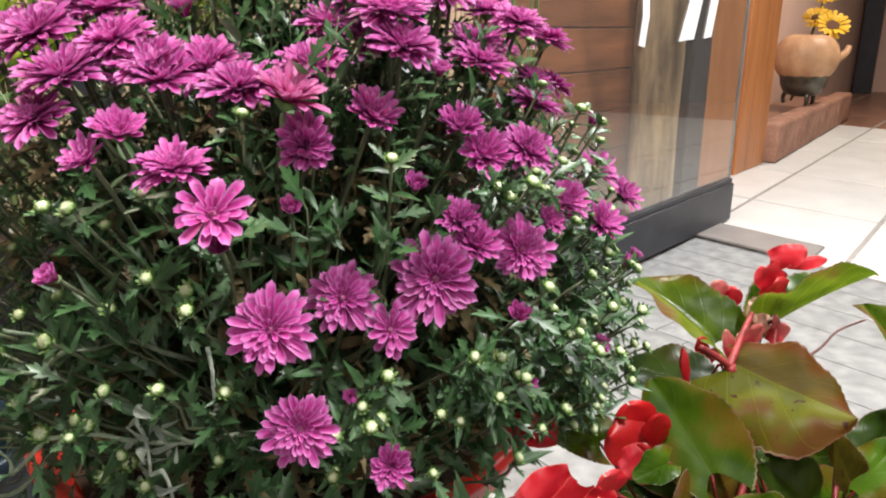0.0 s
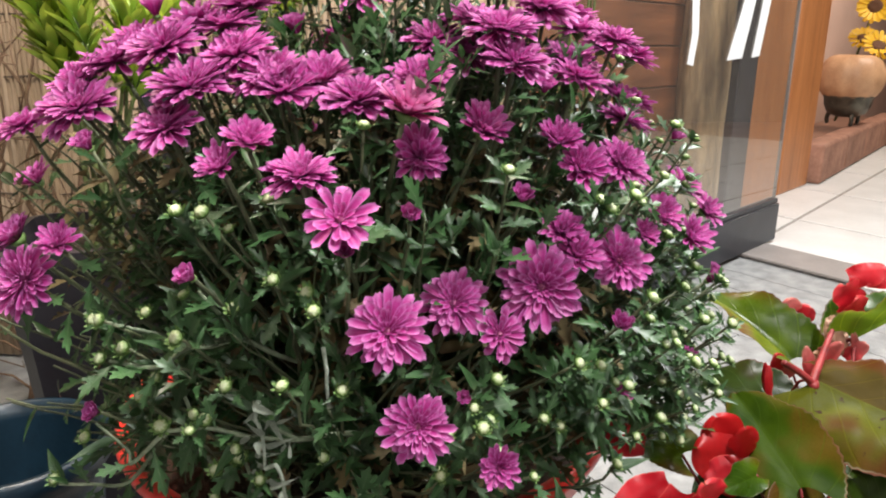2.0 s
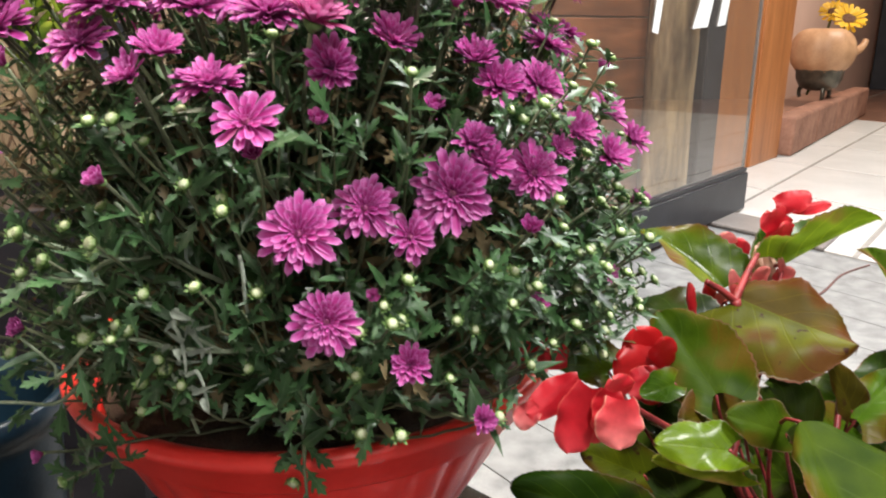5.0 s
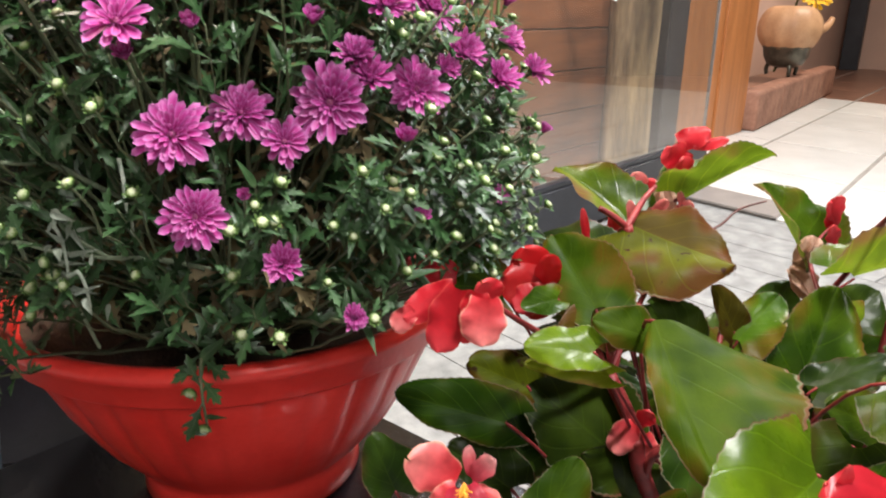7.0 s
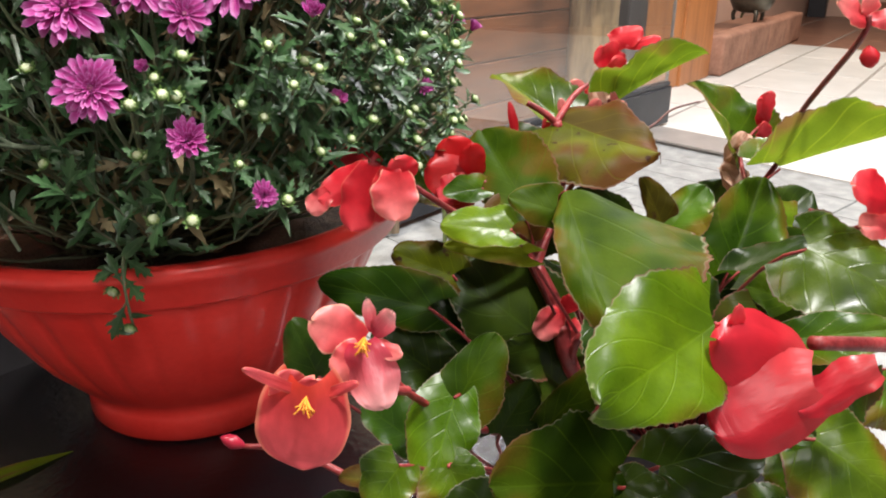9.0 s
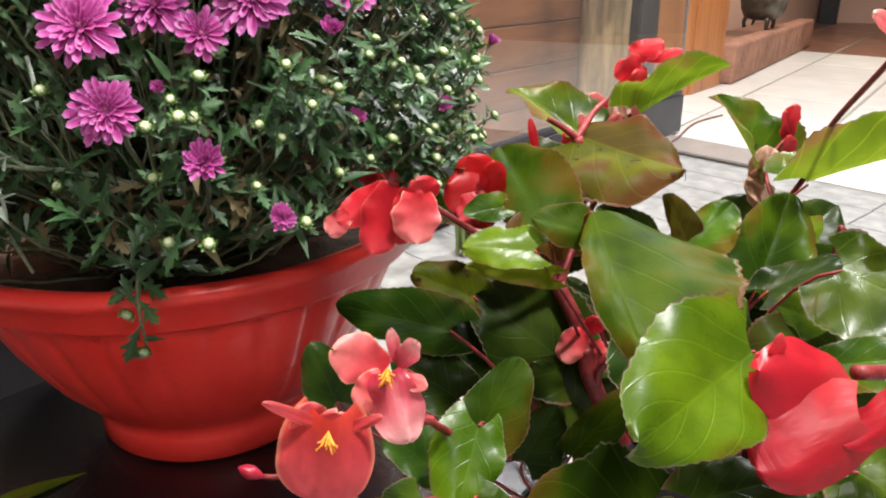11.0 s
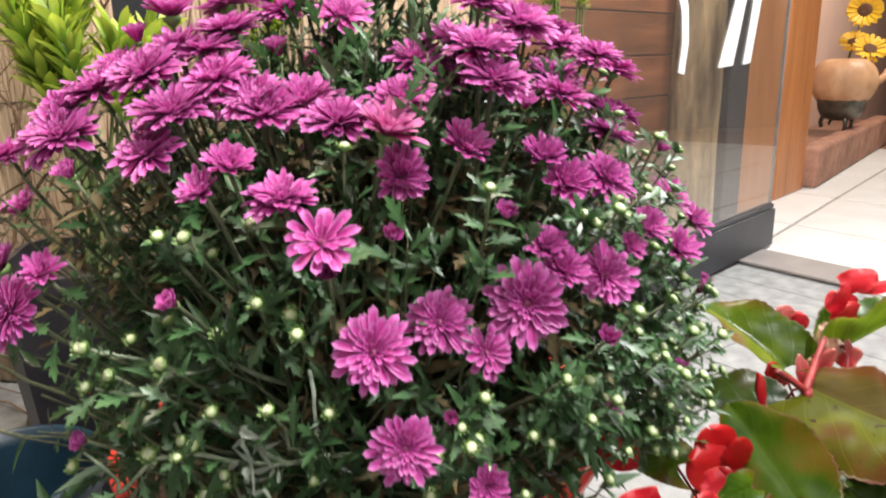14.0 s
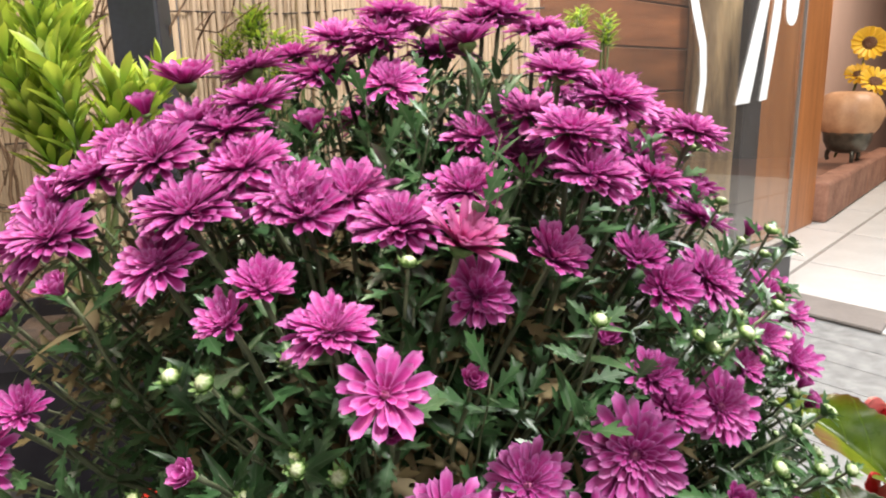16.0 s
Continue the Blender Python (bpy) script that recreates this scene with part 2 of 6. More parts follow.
def begonia_leaf_material(name, deep, light, bronze, much, spots, rough=0.24, translucent=0.4, spec=0.12):
    """A begonia leaf: two greens, a bronze flush, brown spots, pale veins and a dry, broken rim. u runs across, v along."""
    m = bpy.data.materials.new(name)
    m.use_nodes = True
    t = m.node_tree
    b = t.nodes["Principled BSDF"]
    link = t.links.new

    def math_(op, a, c=None, d=None):
        n = t.nodes.new("ShaderNodeMath")
        n.operation = op
        for i, v in enumerate((a, c, d)):
            if v is None:
                continue
            if isinstance(v, (int, float)):
                n.inputs[i].default_value = v
            else:
                link(v, n.inputs[i])
        return n.outputs[0]

    def range_(v, lo, hi, to=1.0):
        n = t.nodes.new("ShaderNodeMapRange")
        n.interpolation_type = "SMOOTHSTEP"
        n.inputs["From Min"].default_value, n.inputs["From Max"].default_value, n.inputs["To Max"].default_value = lo, hi, to
        link(v, n.inputs["Value"])
        return n.outputs[0]

    def mix_(f, a, c):
        n = t.nodes.new("ShaderNodeMix")
        n.data_type = "RGBA"
        link(f, n.inputs["Factor"])
        for key, v in (("A", a), ("B", c)):
            if isinstance(v, tuple):
                n.inputs[key].default_value = (*v, 1)
            else:
                link(v, n.inputs[key])
        return n.outputs["Result"]

    uv = t.nodes.new("ShaderNodeUVMap")
    sep = t.nodes.new("ShaderNodeSeparateXYZ")
    link(uv.outputs[0], sep.inputs[0])
    s = math_("ABSOLUTE", math_("MULTIPLY_ADD", sep.outputs["X"], 2.0, -1.0))
    v = sep.outputs["Y"]
    coord = t.nodes.new("ShaderNodeTexCoord")
    rnd = t.nodes.new("ShaderNodeObjectInfo").outputs["Random"]
    w = math_("MULTIPLY", rnd, 40.0)

    def noise_(scale, detail=4):
        n = t.nodes.new("ShaderNodeTexNoise")
        n.noise_dimensions = "4D"
        n.inputs["Scale"].default_value, n.inputs["Detail"].default_value = scale, detail
        link(coord.outputs["Object"], n.inputs["Vector"])
        link(w, n.inputs["W"])
        return n.outputs[0]

    broad, middle, fine = noise_(26, 2), noise_(110), noise_(700)
    base = mix_(range_(broad, 0.36, 0.64), deep, light)
    base = mix_(math_("MULTIPLY", range_(math_("MULTIPLY_ADD", s, 0.25, broad), 0.72 - much, 0.92 - much), 0.85), base, bronze)
    # veins that fan out from the midrib, and the net between them
    wave = math_("FRACT", math_("MULTIPLY", math_("MULTIPLY_ADD", s, -0.55, v), 4.2))
    side = range_(math_("ABSOLUTE", math_("SUBTRACT", wave, 0.5)), 0.0, 0.06)
    rib = range_(s, 0.0, 0.045)
    flesh = math_("MULTIPLY", side, rib)
    pale = (light[0] * 1.25 + 0.008, light[1] * 1.22 + 0.008, light[2] * 1.15)
    base = mix_(math_("MULTIPLY_ADD", flesh, -0.10, 0.10), base, pale)
    net = t.nodes.new("ShaderNodeTexVoronoi")
    net.feature = "DISTANCE_TO_EDGE"
    net.inputs["Scale"].default_value = 230
    link(coord.outputs["Object"], net.inputs["Vector"])
    cells = range_(net.outputs["Distance"], 0.0, 0.12)
    base = mix_(math_("MULTIPLY_ADD", cells, -0.03, 0.03), base, pale)
    # spots
    base = mix_(range_(middle, 0.74 - spots, 0.80 - spots), base, (0.035, 0.017, 0.006))
    # rim
    rim = math_("MULTIPLY_ADD", middle, 0.10, math_("MAXIMUM", s, math_("POWER", v, 5.0)))
    base = mix_(math_("MULTIPLY", range_(rim, 1.01, 1.035), 0.45), base, (0.36, 0.36, 0.26))
    base = mix_(math_("MULTIPLY", range_(math_("ADD", rim, math_("MULTIPLY", broad, 0.1)), 1.075, 1.09), 0.8), base, (0.12, 0.04, 0.015))
    hsv = t.nodes.new("ShaderNodeHueSaturation")
    link(math_("MULTIPLY_ADD", fine, 0.3, math_("MULTIPLY_ADD", rnd, 0.45, 0.55)), hsv.inputs["Value"])
    link(math_("MULTIPLY_ADD", math_("FRACT", math_("MULTIPLY", rnd, 7.0)), -0.035, 0.51), hsv.inputs["Hue"])
    link(base, hsv.inputs["Color"])
    out = hsv.outputs[0]
    link(out, b.inputs["Base Color"])
    link(math_("MULTIPLY_ADD", middle, 0.25, rough - 0.12), b.inputs["Roughness"])
    b.inputs["Specular IOR Level"].default_value = spec
    height = math_("MULTIPLY_ADD", flesh, 0.12, math_("MULTIPLY_ADD", cells, 0.02, math_("MULTIPLY_ADD", broad, 1.3, math_("MULTIPLY", middle, 0.10))))
    bp = t.nodes.new("ShaderNodeBump")
    bp.inputs["Strength"].default_value, bp.inputs["Distance"].default_value = 0.6, 0.0016
    link(height, bp.inputs["Height"])
    link(bp.outputs[0], b.inputs["Normal"])
    tr = t.nodes.new("ShaderNodeBsdfTranslucent")
    link(mix_(flesh, pale, out), tr.inputs["Color"])
    mx = t.nodes.new("ShaderNodeMixShader")
    mx.inputs[0].default_value = translucent
    link(b.outputs[0], mx.inputs[1])
    link(tr.outputs[0], mx.inputs[2])
    link(mx.outputs[0], t.nodes["Material Output"].inputs[0])
    return m


BEG_GREEN = begonia_leaf_material("begonia_leaf_green", (0.026, 0.066, 0.004), (0.086, 0.166, 0.007), (0.13, 0.075, 0.010), 0.05, 0.03, 0.29, 0.42, 0.32)
BEG_BRIGHT = begonia_leaf_material("begonia_leaf_bright", (0.058, 0.135, 0.004), (0.125, 0.245, 0.007), (0.12, 0.10, 0.010), 0.02, 0.0, 0.30, 0.42, 0.27)
BEG_OLIVE = begonia_leaf_material("begonia_leaf_olive", (0.016, 0.039, 0.002), (0.042, 0.078, 0.003), (0.10, 0.06, 0.008), 0.06, 0.02, 0.45, 0.4, 0.06)
# dark green with the shade between the leaves put into its colour
BEG_DARK_SHADED = begonia_leaf_material("begonia_leaf_dark_shaded", (0.011, 0.027, 0.003), (0.032, 0.066, 0.006), (0.05, 0.035, 0.008), 0.0, 0.0, 0.33, 0.35, 0.17)
BEG_BRONZE = begonia_leaf_material("begonia_leaf_bronze", (0.050, 0.042, 0.004), (0.084, 0.074, 0.005), (0.080, 0.034, 0.006), 0.18, 0.08, 0.5, 0.35, 0.07)
BEG_SPOTTED = begonia_leaf_material("begonia_leaf_spotted", (0.048, 0.062, 0.003), (0.088, 0.112, 0.004), (0.080, 0.032, 0.006), 0.13, 0.13, 0.45, 0.4, 0.08)
BEG_UNDER = begonia_leaf_material("begonia_leaf_underside", (0.12, 0.19, 0.009), (0.19, 0.27, 0.015), (0.22, 0.10, 0.04), 0.08, 0.0, 0.55, 0.5, 0.15)
BEG_RED = ramp_material("begonia_petal_red", [(0.0, (0.34, 0.005, 0.012)), (0.6, (0.50, 0.013, 0.024)), (1.0, (0.58, 0.045, 0.058))], 0.42, translucent=0.3, fine=260, spec=0.3, bump=0.8, vary=0.2,
                        across=(0.93, 1.0, (0.62, 0.09, 0.07)))
BEG_DEEP = ramp_material("begonia_petal_deep", [(0.0, (0.26, 0.004, 0.006)), (1.0, (0.4, 0.008, 0.010))], 0.4, translucent=0.25, fine=260, spec=0.35, bump=0.8, vary=0.2)
BEG_PINK = ramp_material("begonia_petal_pink", [(0.0, (0.52, 0.02, 0.03)), (0.45, (0.6, 0.075, 0.085)), (1.0, (0.68, 0.2, 0.19))], 0.42, translucent=0.3, fine=260, spec=0.35, bump=0.8, vary=0.25,
                         across=(0.90, 1.0, (0.6, 0.28, 0.2)), blotch=(0.66, (0.5, 0.05, 0.06)))
BEG_ROSE = ramp_material("begonia_petal_rose", [(0.0, (0.46, 0.042, 0.048)), (0.35, (0.41, 0.013, 0.022)), (1.0, (0.43, 0.015, 0.028))], 0.34, streak=2.0, translucent=0.3, fine=160, spec=0.35, bump=0.8, vary=0.15, blotch=(0.6, (0.54, 0.05, 0.058)))
BEG_ROSY = ramp_material("begonia_petal_rosy", [(0.0, (0.46, 0.02, 0.05)), (0.5, (0.60, 0.10, 0.13)), (1.0, (0.74, 0.34, 0.34))], 0.3, translucent=0.3, fine=200, spec=0.5, bump=0.6, vary=0.2, streak=3.0)
BEG_CORAL = ramp_material("begonia_petal_coral", [(0.0, (0.54, 0.040, 0.022)), (0.3, (0.50, 0.040, 0.045)), (1.0, (0.56, 0.080, 0.095))], 0.42, translucent=0.35, fine=200, spec=0.35, bump=0.6, vary=0.2, streak=2.5,
                          across=(0.9, 1.0, (0.66, 0.2, 0.13)))
BEG_TWIG = material("begonia_twig", (0.08, 0.025, 0.022), 0.5, 0.4, 60, 300, 0.4, second=(0.16, 0.05, 0.04))
STAMEN = material("begonia_stamen", (0.66, 0.25, 0.015), 0.5, 0.25, 300, 900, 0.3)
HUSK = material("dry_husk", (0.62, 0.34, 0.24), 0.55, 0.3, 80, 300, 0.5, translucent=0.4, second=(0.76, 0.52, 0.40))
RED_PLASTIC = material("red_plastic", (0.80, 0.034, 0.027), 0.33, 0.14, 14, 160, 0.12, second=(0.85, 0.055, 0.045), spec=0.4)
SOIL = material("potting_soil", (0.03, 0.018, 0.012), 0.9, 0.6, 60, 400, 1.0, second=(0.09, 0.055, 0.035), distance=0.004)
BLACK_WOOD = material("dark_table_top", (0.005, 0.0055, 0.008), 0.2, 0.5, 9, 160, 0.25, second=(0.013, 0.013, 0.016))
TEAL_PLASTIC = material("teal_plastic", (0.005, 0.017, 0.029), 0.36, 0.35, 20, 200, 0.15)
BLACK_PLASTIC = material("black_plastic", (0.018, 0.016, 0.02), 0.4, 0.3, 20, 200, 0.15)
DARK_METAL = material("dark_metal", (0.03, 0.032, 0.04), 0.42, 0.3, 10, 150, 0.1, metal=0.2)
REED = material("reed", (0.40, 0.29, 0.19), 0.65, 0.3, 9, 120, 0.4, second=(0.56, 0.43, 0.31), stretch=(1, 1, 0.12), random_object=0.12)
REED_REST = material("reed_joined", (0.40, 0.29, 0.19), 0.65, 0.3, 9, 120, 0.4, second=(0.56, 0.43, 0.31), stretch=(1, 1, 0.12), random_object=0.2, island=True)
WIRE = material("rusty_wire", (0.05, 0.035, 0.03), 0.6, 0.3, 60, 300, 0.2)
ORANGE_WOOD = material("orange_wood", (0.40, 0.14, 0.042), 0.38, 0.25, 3, 40, 0.15, second=(0.55, 0.22, 0.075), stretch=(7, 7, 0.6))
BROWN_WOOD = material("brown_wood", (0.20, 0.066, 0.028), 0.45, 0.4, 3, 40, 0.25, second=(0.34, 0.13, 0.055), stretch=(1, 1, 9), random_object=0.22)
PALE_WOOD = material("pale_log", (0.27, 0.16, 0.075), 0.55, 0.75, 3.2, 26, 0.8, second=(0.58, 0.41, 0.22), stretch=(6, 6, 1.3))
CREAM_TILE = material("cream_tile", (0.66, 0.66, 0.64), 0.32, 0.08, 5, 60, 0.1, second=(0.76, 0.76, 0.745), random_object=0.05)
GREY_SLAB = material("grey_slab", (0.19, 0.197, 0.20), 0.5, 0.22, 22, 420, 0.5, second=(0.33, 0.337, 0.34), random_object=0.05)
JOINT = material("tile_joint", (0.30, 0.28, 0.26), 0.85, 0.25, 20, 200, 0.2)
GROUT = material("grout", (0.16, 0.15, 0.14), 0.9, 0.3, 20, 200, 0.3)
THRESHOLD = material("threshold_stone", (0.22, 0.2, 0.19), 0.5, 0.2, 8, 90, 0.2)
RED_TILE = material("red_brown_tile", (0.24, 0.12, 0.08), 0.3, 0.2, 6, 60, 0.1, random_object=0.08)
TERRACOTTA = material("terracotta", (0.28, 0.12, 0.075), 0.75, 0.35, 9, 70, 0.6, second=(0.42, 0.22, 0.15), random_object=0.1)
SALMON = material("salmon_plaster", (0.62, 0.42, 0.34), 0.8, 0.06, 3, 60, 0.15)
CEILING_PAINT = material("ceiling_paint", (0.5, 0.46, 0.41), 0.85, 0.08, 3, 60, 0.15)
PLASTER = material("plain_plaster", (0.5, 0.46, 0.42), 0.85, 0.06, 3, 60, 0.15)
# near-black for the unseen side that stands in for night
NIGHT_DARK = material("night_dark", (0.05, 0.045, 0.04), 0.85, 0.1, 3, 60, 0.15)
PUMPKIN = material("pumpkin_skin", (0.5, 0.27, 0.14), 0.5, 0.2, 12, 120, 0.2, second=(0.6, 0.36, 0.2))
SUNFLOWER = material("sunflower_petal", (0.8, 0.5, 0.02), 0.5, 0.2, 60, 300, 0.2, translucent=0.2)
SUN_DISC = material("sunflower_disc", (0.1, 0.04, 0.015), 0.8, 0.4, 120, 500, 0.8)
PLANT_STEM = material("plant_stem", (0.1, 0.13, 0.04), 0.6, 0.3, 60, 300, 0.3)
SHRUB_LEAF = ramp_material("shrub_leaf", [(0.0, (0.12, 0.2, 0.03)), (0.4, (0.22, 0.36, 0.045)), (1.0, (0.46, 0.54, 0.07))], 0.42, translucent=0.35, random_object=0.35, island=True, fine=120)
SHRUB_LEAF_OWN = ramp_material("shrub_leaf_single", [(0.0, (0.12, 0.2, 0.03)), (0.4, (0.22, 0.36, 0.045)), (1.0, (0.46, 0.54, 0.07))], 0.42, translucent=0.35, random_object=0.35, fine=120)
TWIG = material("dry_twig", (0.10, 0.055, 0.03), 0.8, 0.4, 30, 200, 0.5, second=(0.2, 0.12, 0.07))
STAND_METAL = material("stand_metal", (0.07, 0.07, 0.055), 0.3, 0.5, 14, 150, 0.3, metal=0.5, second=(0.16, 0.15, 0.12))
WHITE_FILM = material("white_film", (0.8, 0.82, 0.82), 0.5, 0.03, 10, 100, 0.0)


def glass_material():
    m = bpy.data.materials.new("clear_glass")
    m.use_nodes = True
    t = m.node_tree
    t.nodes.remove(t.nodes["Principled BSDF"])
    clear = t.nodes.new("ShaderNodeBsdfTransparent")
    clear.inputs[0].default_value = (0.86, 0.88, 0.87, 1)
    gloss = t.nodes.new("ShaderNodeBsdfGlossy")
    gloss.inputs["Roughness"].default_value = 0.01
    fres = t.nodes.new("ShaderNodeFresnel")
    fres.inputs[0].default_value = 2.5
    mix = t.nodes.new("ShaderNodeMixShader")
    t.links.new(fres.outputs[0], mix.inputs[0])
    # pale diffuse veil that stands in for hazy reflections on the pane
    haze_veil = t.nodes.new("ShaderNodeBsdfDiffuse")
    haze_veil.inputs[0].default_value = (0.62, 0.55, 0.48, 1)
    hazy = t.nodes.new("ShaderNodeMixShader")
    cloud = t.nodes.new("ShaderNodeTexNoise")
    cloud.inputs["Scale"].default_value = 3.0
    spread = t.nodes.new("ShaderNodeMapRange")
    spread.inputs["To Min"].default_value, spread.inputs["To Max"].default_value = 0.02, 0.12
    t.links.new(cloud.outputs[0], spread.inputs["Value"])
    t.links.new(spread.outputs[0], hazy.inputs[0])
    t.links.new(clear.outputs[0], hazy.inputs[1])
    t.links.new(haze_veil.outputs[0], hazy.inputs[2])
    t.links.new(hazy.outputs[0], mix.inputs[1])
    t.links.new(gloss.outputs[0], mix.inputs[2])
    t.links.new(mix.outputs[0], t.nodes["Material Output"].inputs[0])
    return m


GLASS = glass_material()
CLEAR = bpy.data.materials.new("clear_inner_face")
CLEAR.use_nodes = True
CLEAR.node_tree.nodes.remove(CLEAR.node_tree.nodes["Principled BSDF"])
_clear = CLEAR.node_tree.nodes.new("ShaderNodeBsdfTransparent")
CLEAR.node_tree.links.new(_clear.outputs[0], CLEAR.node_tree.nodes["Material Output"].inputs[0])

# ---------------------------------------------------------------- the setting
U = Vector((0.654, 0.757, 0))          # along the front of the house
N = Vector((0.757, -0.654, 0))         # away from it
WALL_END = Vector((1.667, 3.798, 0))   # the corner of the doorway
TURN_U = math.atan2(U.y, U.x)


def wall_pose(s, z, out=0.0):
    """A pose whose x runs along the front and whose y points into the house, s metres from the doorway's corner."""
    p = WALL_END + U * s + N * out
    return Matrix.Translation((p.x, p.y, z)) @ Matrix.Rotation(TURN_U, 4, "Z")


# ground under all the paving
base = part("ground", box_mesh("ground", (16, 16, 0.1), GROUT, 0), None, pose(0.5, 2.5, -0.062))
tagged(base, "dark mortar bed under the paving", "ground", kind="structure")

ROW = Vector((0.625, -0.781, 0)).normalized()   # the rows of grey slabs
RUN = Vector((0.62, 0.785, 0)).normalized()     # the long joints of the cream tiles


def slab_mesh(name, a, b, thick, mat, chamfer=0.003):
    """A paving piece with its corner at the origin, sides along a and b, and chamfered upper edges."""
    c = (a + b) / 2
    low = [Vector((0, 0, 0)), a, a + b, b]
    ring = [p + (c - p).normalized() * chamfer for p in low]
    verts = [p - Vector((0, 0, thick)) for p in low] + [p - Vector((0, 0, chamfer)) for p in low] + ring
    faces = [(8, 9, 10, 11)] + [(k * 4 + i, k * 4 + (i + 1) % 4, k * 4 + 4 + (i + 1) % 4, k * 4 + 4 + i) for k in (0, 1) for i in range(4)]
    if a.cross(b).z < 0:
        faces = [tuple(reversed(f)) for f in faces]
    return mesh_of(name, verts, faces, mat, smooth=False)


# the house: timber-clad front behind the glass
front = thing("wall_front", WALL_END, "timber-clad house front of dark red-brown boards behind the glass", "wall", kind="structure")
part("backing", box_mesh("backing", (2.9, 0.1, 2.6), PLASTER, 0), front, wall_pose(-1.45, 1.3, -0.12))
board = box_mesh("board", (1.44, 0.024, 0.133), BROWN_WOOD, 0.004)
for k in range(19):
    part("board", board, front, wall_pose(-2.16, 0.07 + 0.137 * k, -0.045) @ Matrix.Rotation(0.004 * math.sin(k * 2.3), 4, "X"))
part("corner_board", box_mesh("corner_board", (0.40, 0.05, 2.5), ORANGE_WOOD, 0.006), front, wall_pose(-0.2, 1.25, -0.03), "broad orange-stained upright board")
part("corner_board", box_mesh("corner_board_inner", (0.74, 0.04, 2.5), ORANGE_WOOD, 0.006), front, wall_pose(-0.773, 1.25, -0.036), "broad orange-stained upright board")
part("reveal", box_mesh("reveal", (0.05, 0.2, 2.5), ORANGE_WOOD, 0.006), front, wall_pose(-0.026, 1.25, -0.158))

column = thing("steel_column", WALL_END + U * -1.09, "dark grey painted steel column in front of the timber wall", "column")
part("shaft", box_mesh("shaft", (0.175, 0.06, 2.56), DARK_METAL, 0.006), column, wall_pose(-1.09, 1.28, 0.03))
part("foot_plate", box_mesh("foot_plate", (0.22, 0.09, 0.012), DARK_METAL, 0.002), column, wall_pose(-1.09, 0.006, 0.02))

log = thing("log_post", WALL_END + U * -1.40, "pale weathered log post standing against the timber wall", "post")
rings = []
for k in range(27):
    rings.append((0.135 * (1 + 0.02 * math.sin(k * 1.3)), 2.58 * k / 26))
part("trunk", lathe("trunk", rings, PALE_WOOD, 40, lambda a, k: 1 + 0.03 * math.sin(3 * a + k * 0.2) + 0.02 * math.sin(7 * a - k * 0.15)), log, wall_pose(-1.40, 0.0, 0.03) @ Matrix.Scale(0.55, 4, (0, 1, 0)))

# glass screen in front of it
GLASS_END = Vector((1.048, 2.662, 0))
GU = Vector((0.670, 0.742, 0))
GN = Vector((0.742, -0.670, 0))


def glass_pose(s, z, out=0.0):
    p = GLASS_END + GU * s + GN * out
    return Matrix.Translation((p.x, p.y, z)) @ Matrix.Rotation(math.atan2(GU.y, GU.x), 4, "Z")


screen = thing("glass_door", GLASS_END, "frameless clear glass door leaf with a black bottom rail", "door")
pane_mesh = box_mesh("pane", (1.5, 0.010, 2.315), GLASS, 0)
pane_mesh.materials.append(CLEAR)
for face in pane_mesh.polygons:
    face.material_index = 0 if face.normal.y < -0.5 else 1
pane = part("pane", pane_mesh, screen, glass_pose(-0.76, 1.3045), "clear glass pane with white film lettering")
pane.visible_shadow = False
part("bottom_rail", box_mesh("bottom_rail", (1.6, 0.045, 0.136), DARK_METAL, 0.004), screen, glass_pose(-0.80, 0.076), "black metal bottom rail")
part("rail_lip", box_mesh("rail_lip", (1.6, 0.03, 0.016), DARK_METAL, 0.003), screen, glass_pose(-0.80, 0.153))
part("edge_strip", box_mesh("edge_strip", (0.004, 0.012, 2.315), THRESHOLD, 0.001), screen, glass_pose(-0.004, 1.3045))


def film(points):
    """A flat piece of white film on the glass, from its outline in (along, height)."""
    bm = bmesh.new()
    vs = [bm.verts.new((s, -0.0075, z)) for s, z in points]
    f = bm.faces.new(vs)
    top = bmesh.ops.extrude_face_region(bm, geom=[f])
    for v in top["geom"]:
        if isinstance(v, bmesh.types.BMVert):
            v.co.y -= 0.001
    bmesh.ops.recalc_face_normals(bm, faces=bm.faces[:])
    me = bpy.data.meshes.new("film_stroke")
    bm.to_mesh(me)
    bm.free()
    me.materials.append(WHITE_FILM)
    return me


def stroke(line, width):
    left, right = [], []
    for k, (s, z) in enumerate(line):
        a, b = line[max(k - 1, 0)], line[min(k + 1, len(line) - 1)]
        d = Vector((b[0] - a[0], b[1] - a[1])).normalized()
        w = width[0] + (width[1] - width[0]) * k / (len(line) - 1)
        left.append((s - d.y * w / 2, z + d.x * w / 2))
        right.append((s + d.y * w / 2, z - d.x * w / 2))
    return left + right[::-1]


part("film_stroke", film(stroke([(-0.762, 0.640), (-0.748, 0.72), (-0.762, 0.81), (-0.815, 0.90), (-0.85, 0.98), (-0.862, 1.1)], (0.036, 0.044))), screen, glass_pose(0, 0))
part("film_stroke", film([(-0.535, 0.649), (-0.432, 0.654), (-0.40, 0.75), (-0.335, 0.96), (-0.28, 1.2), (-0.36, 1.2), (-0.405, 0.95), (-0.475, 0.78)]), screen, glass_pose(0, 0))
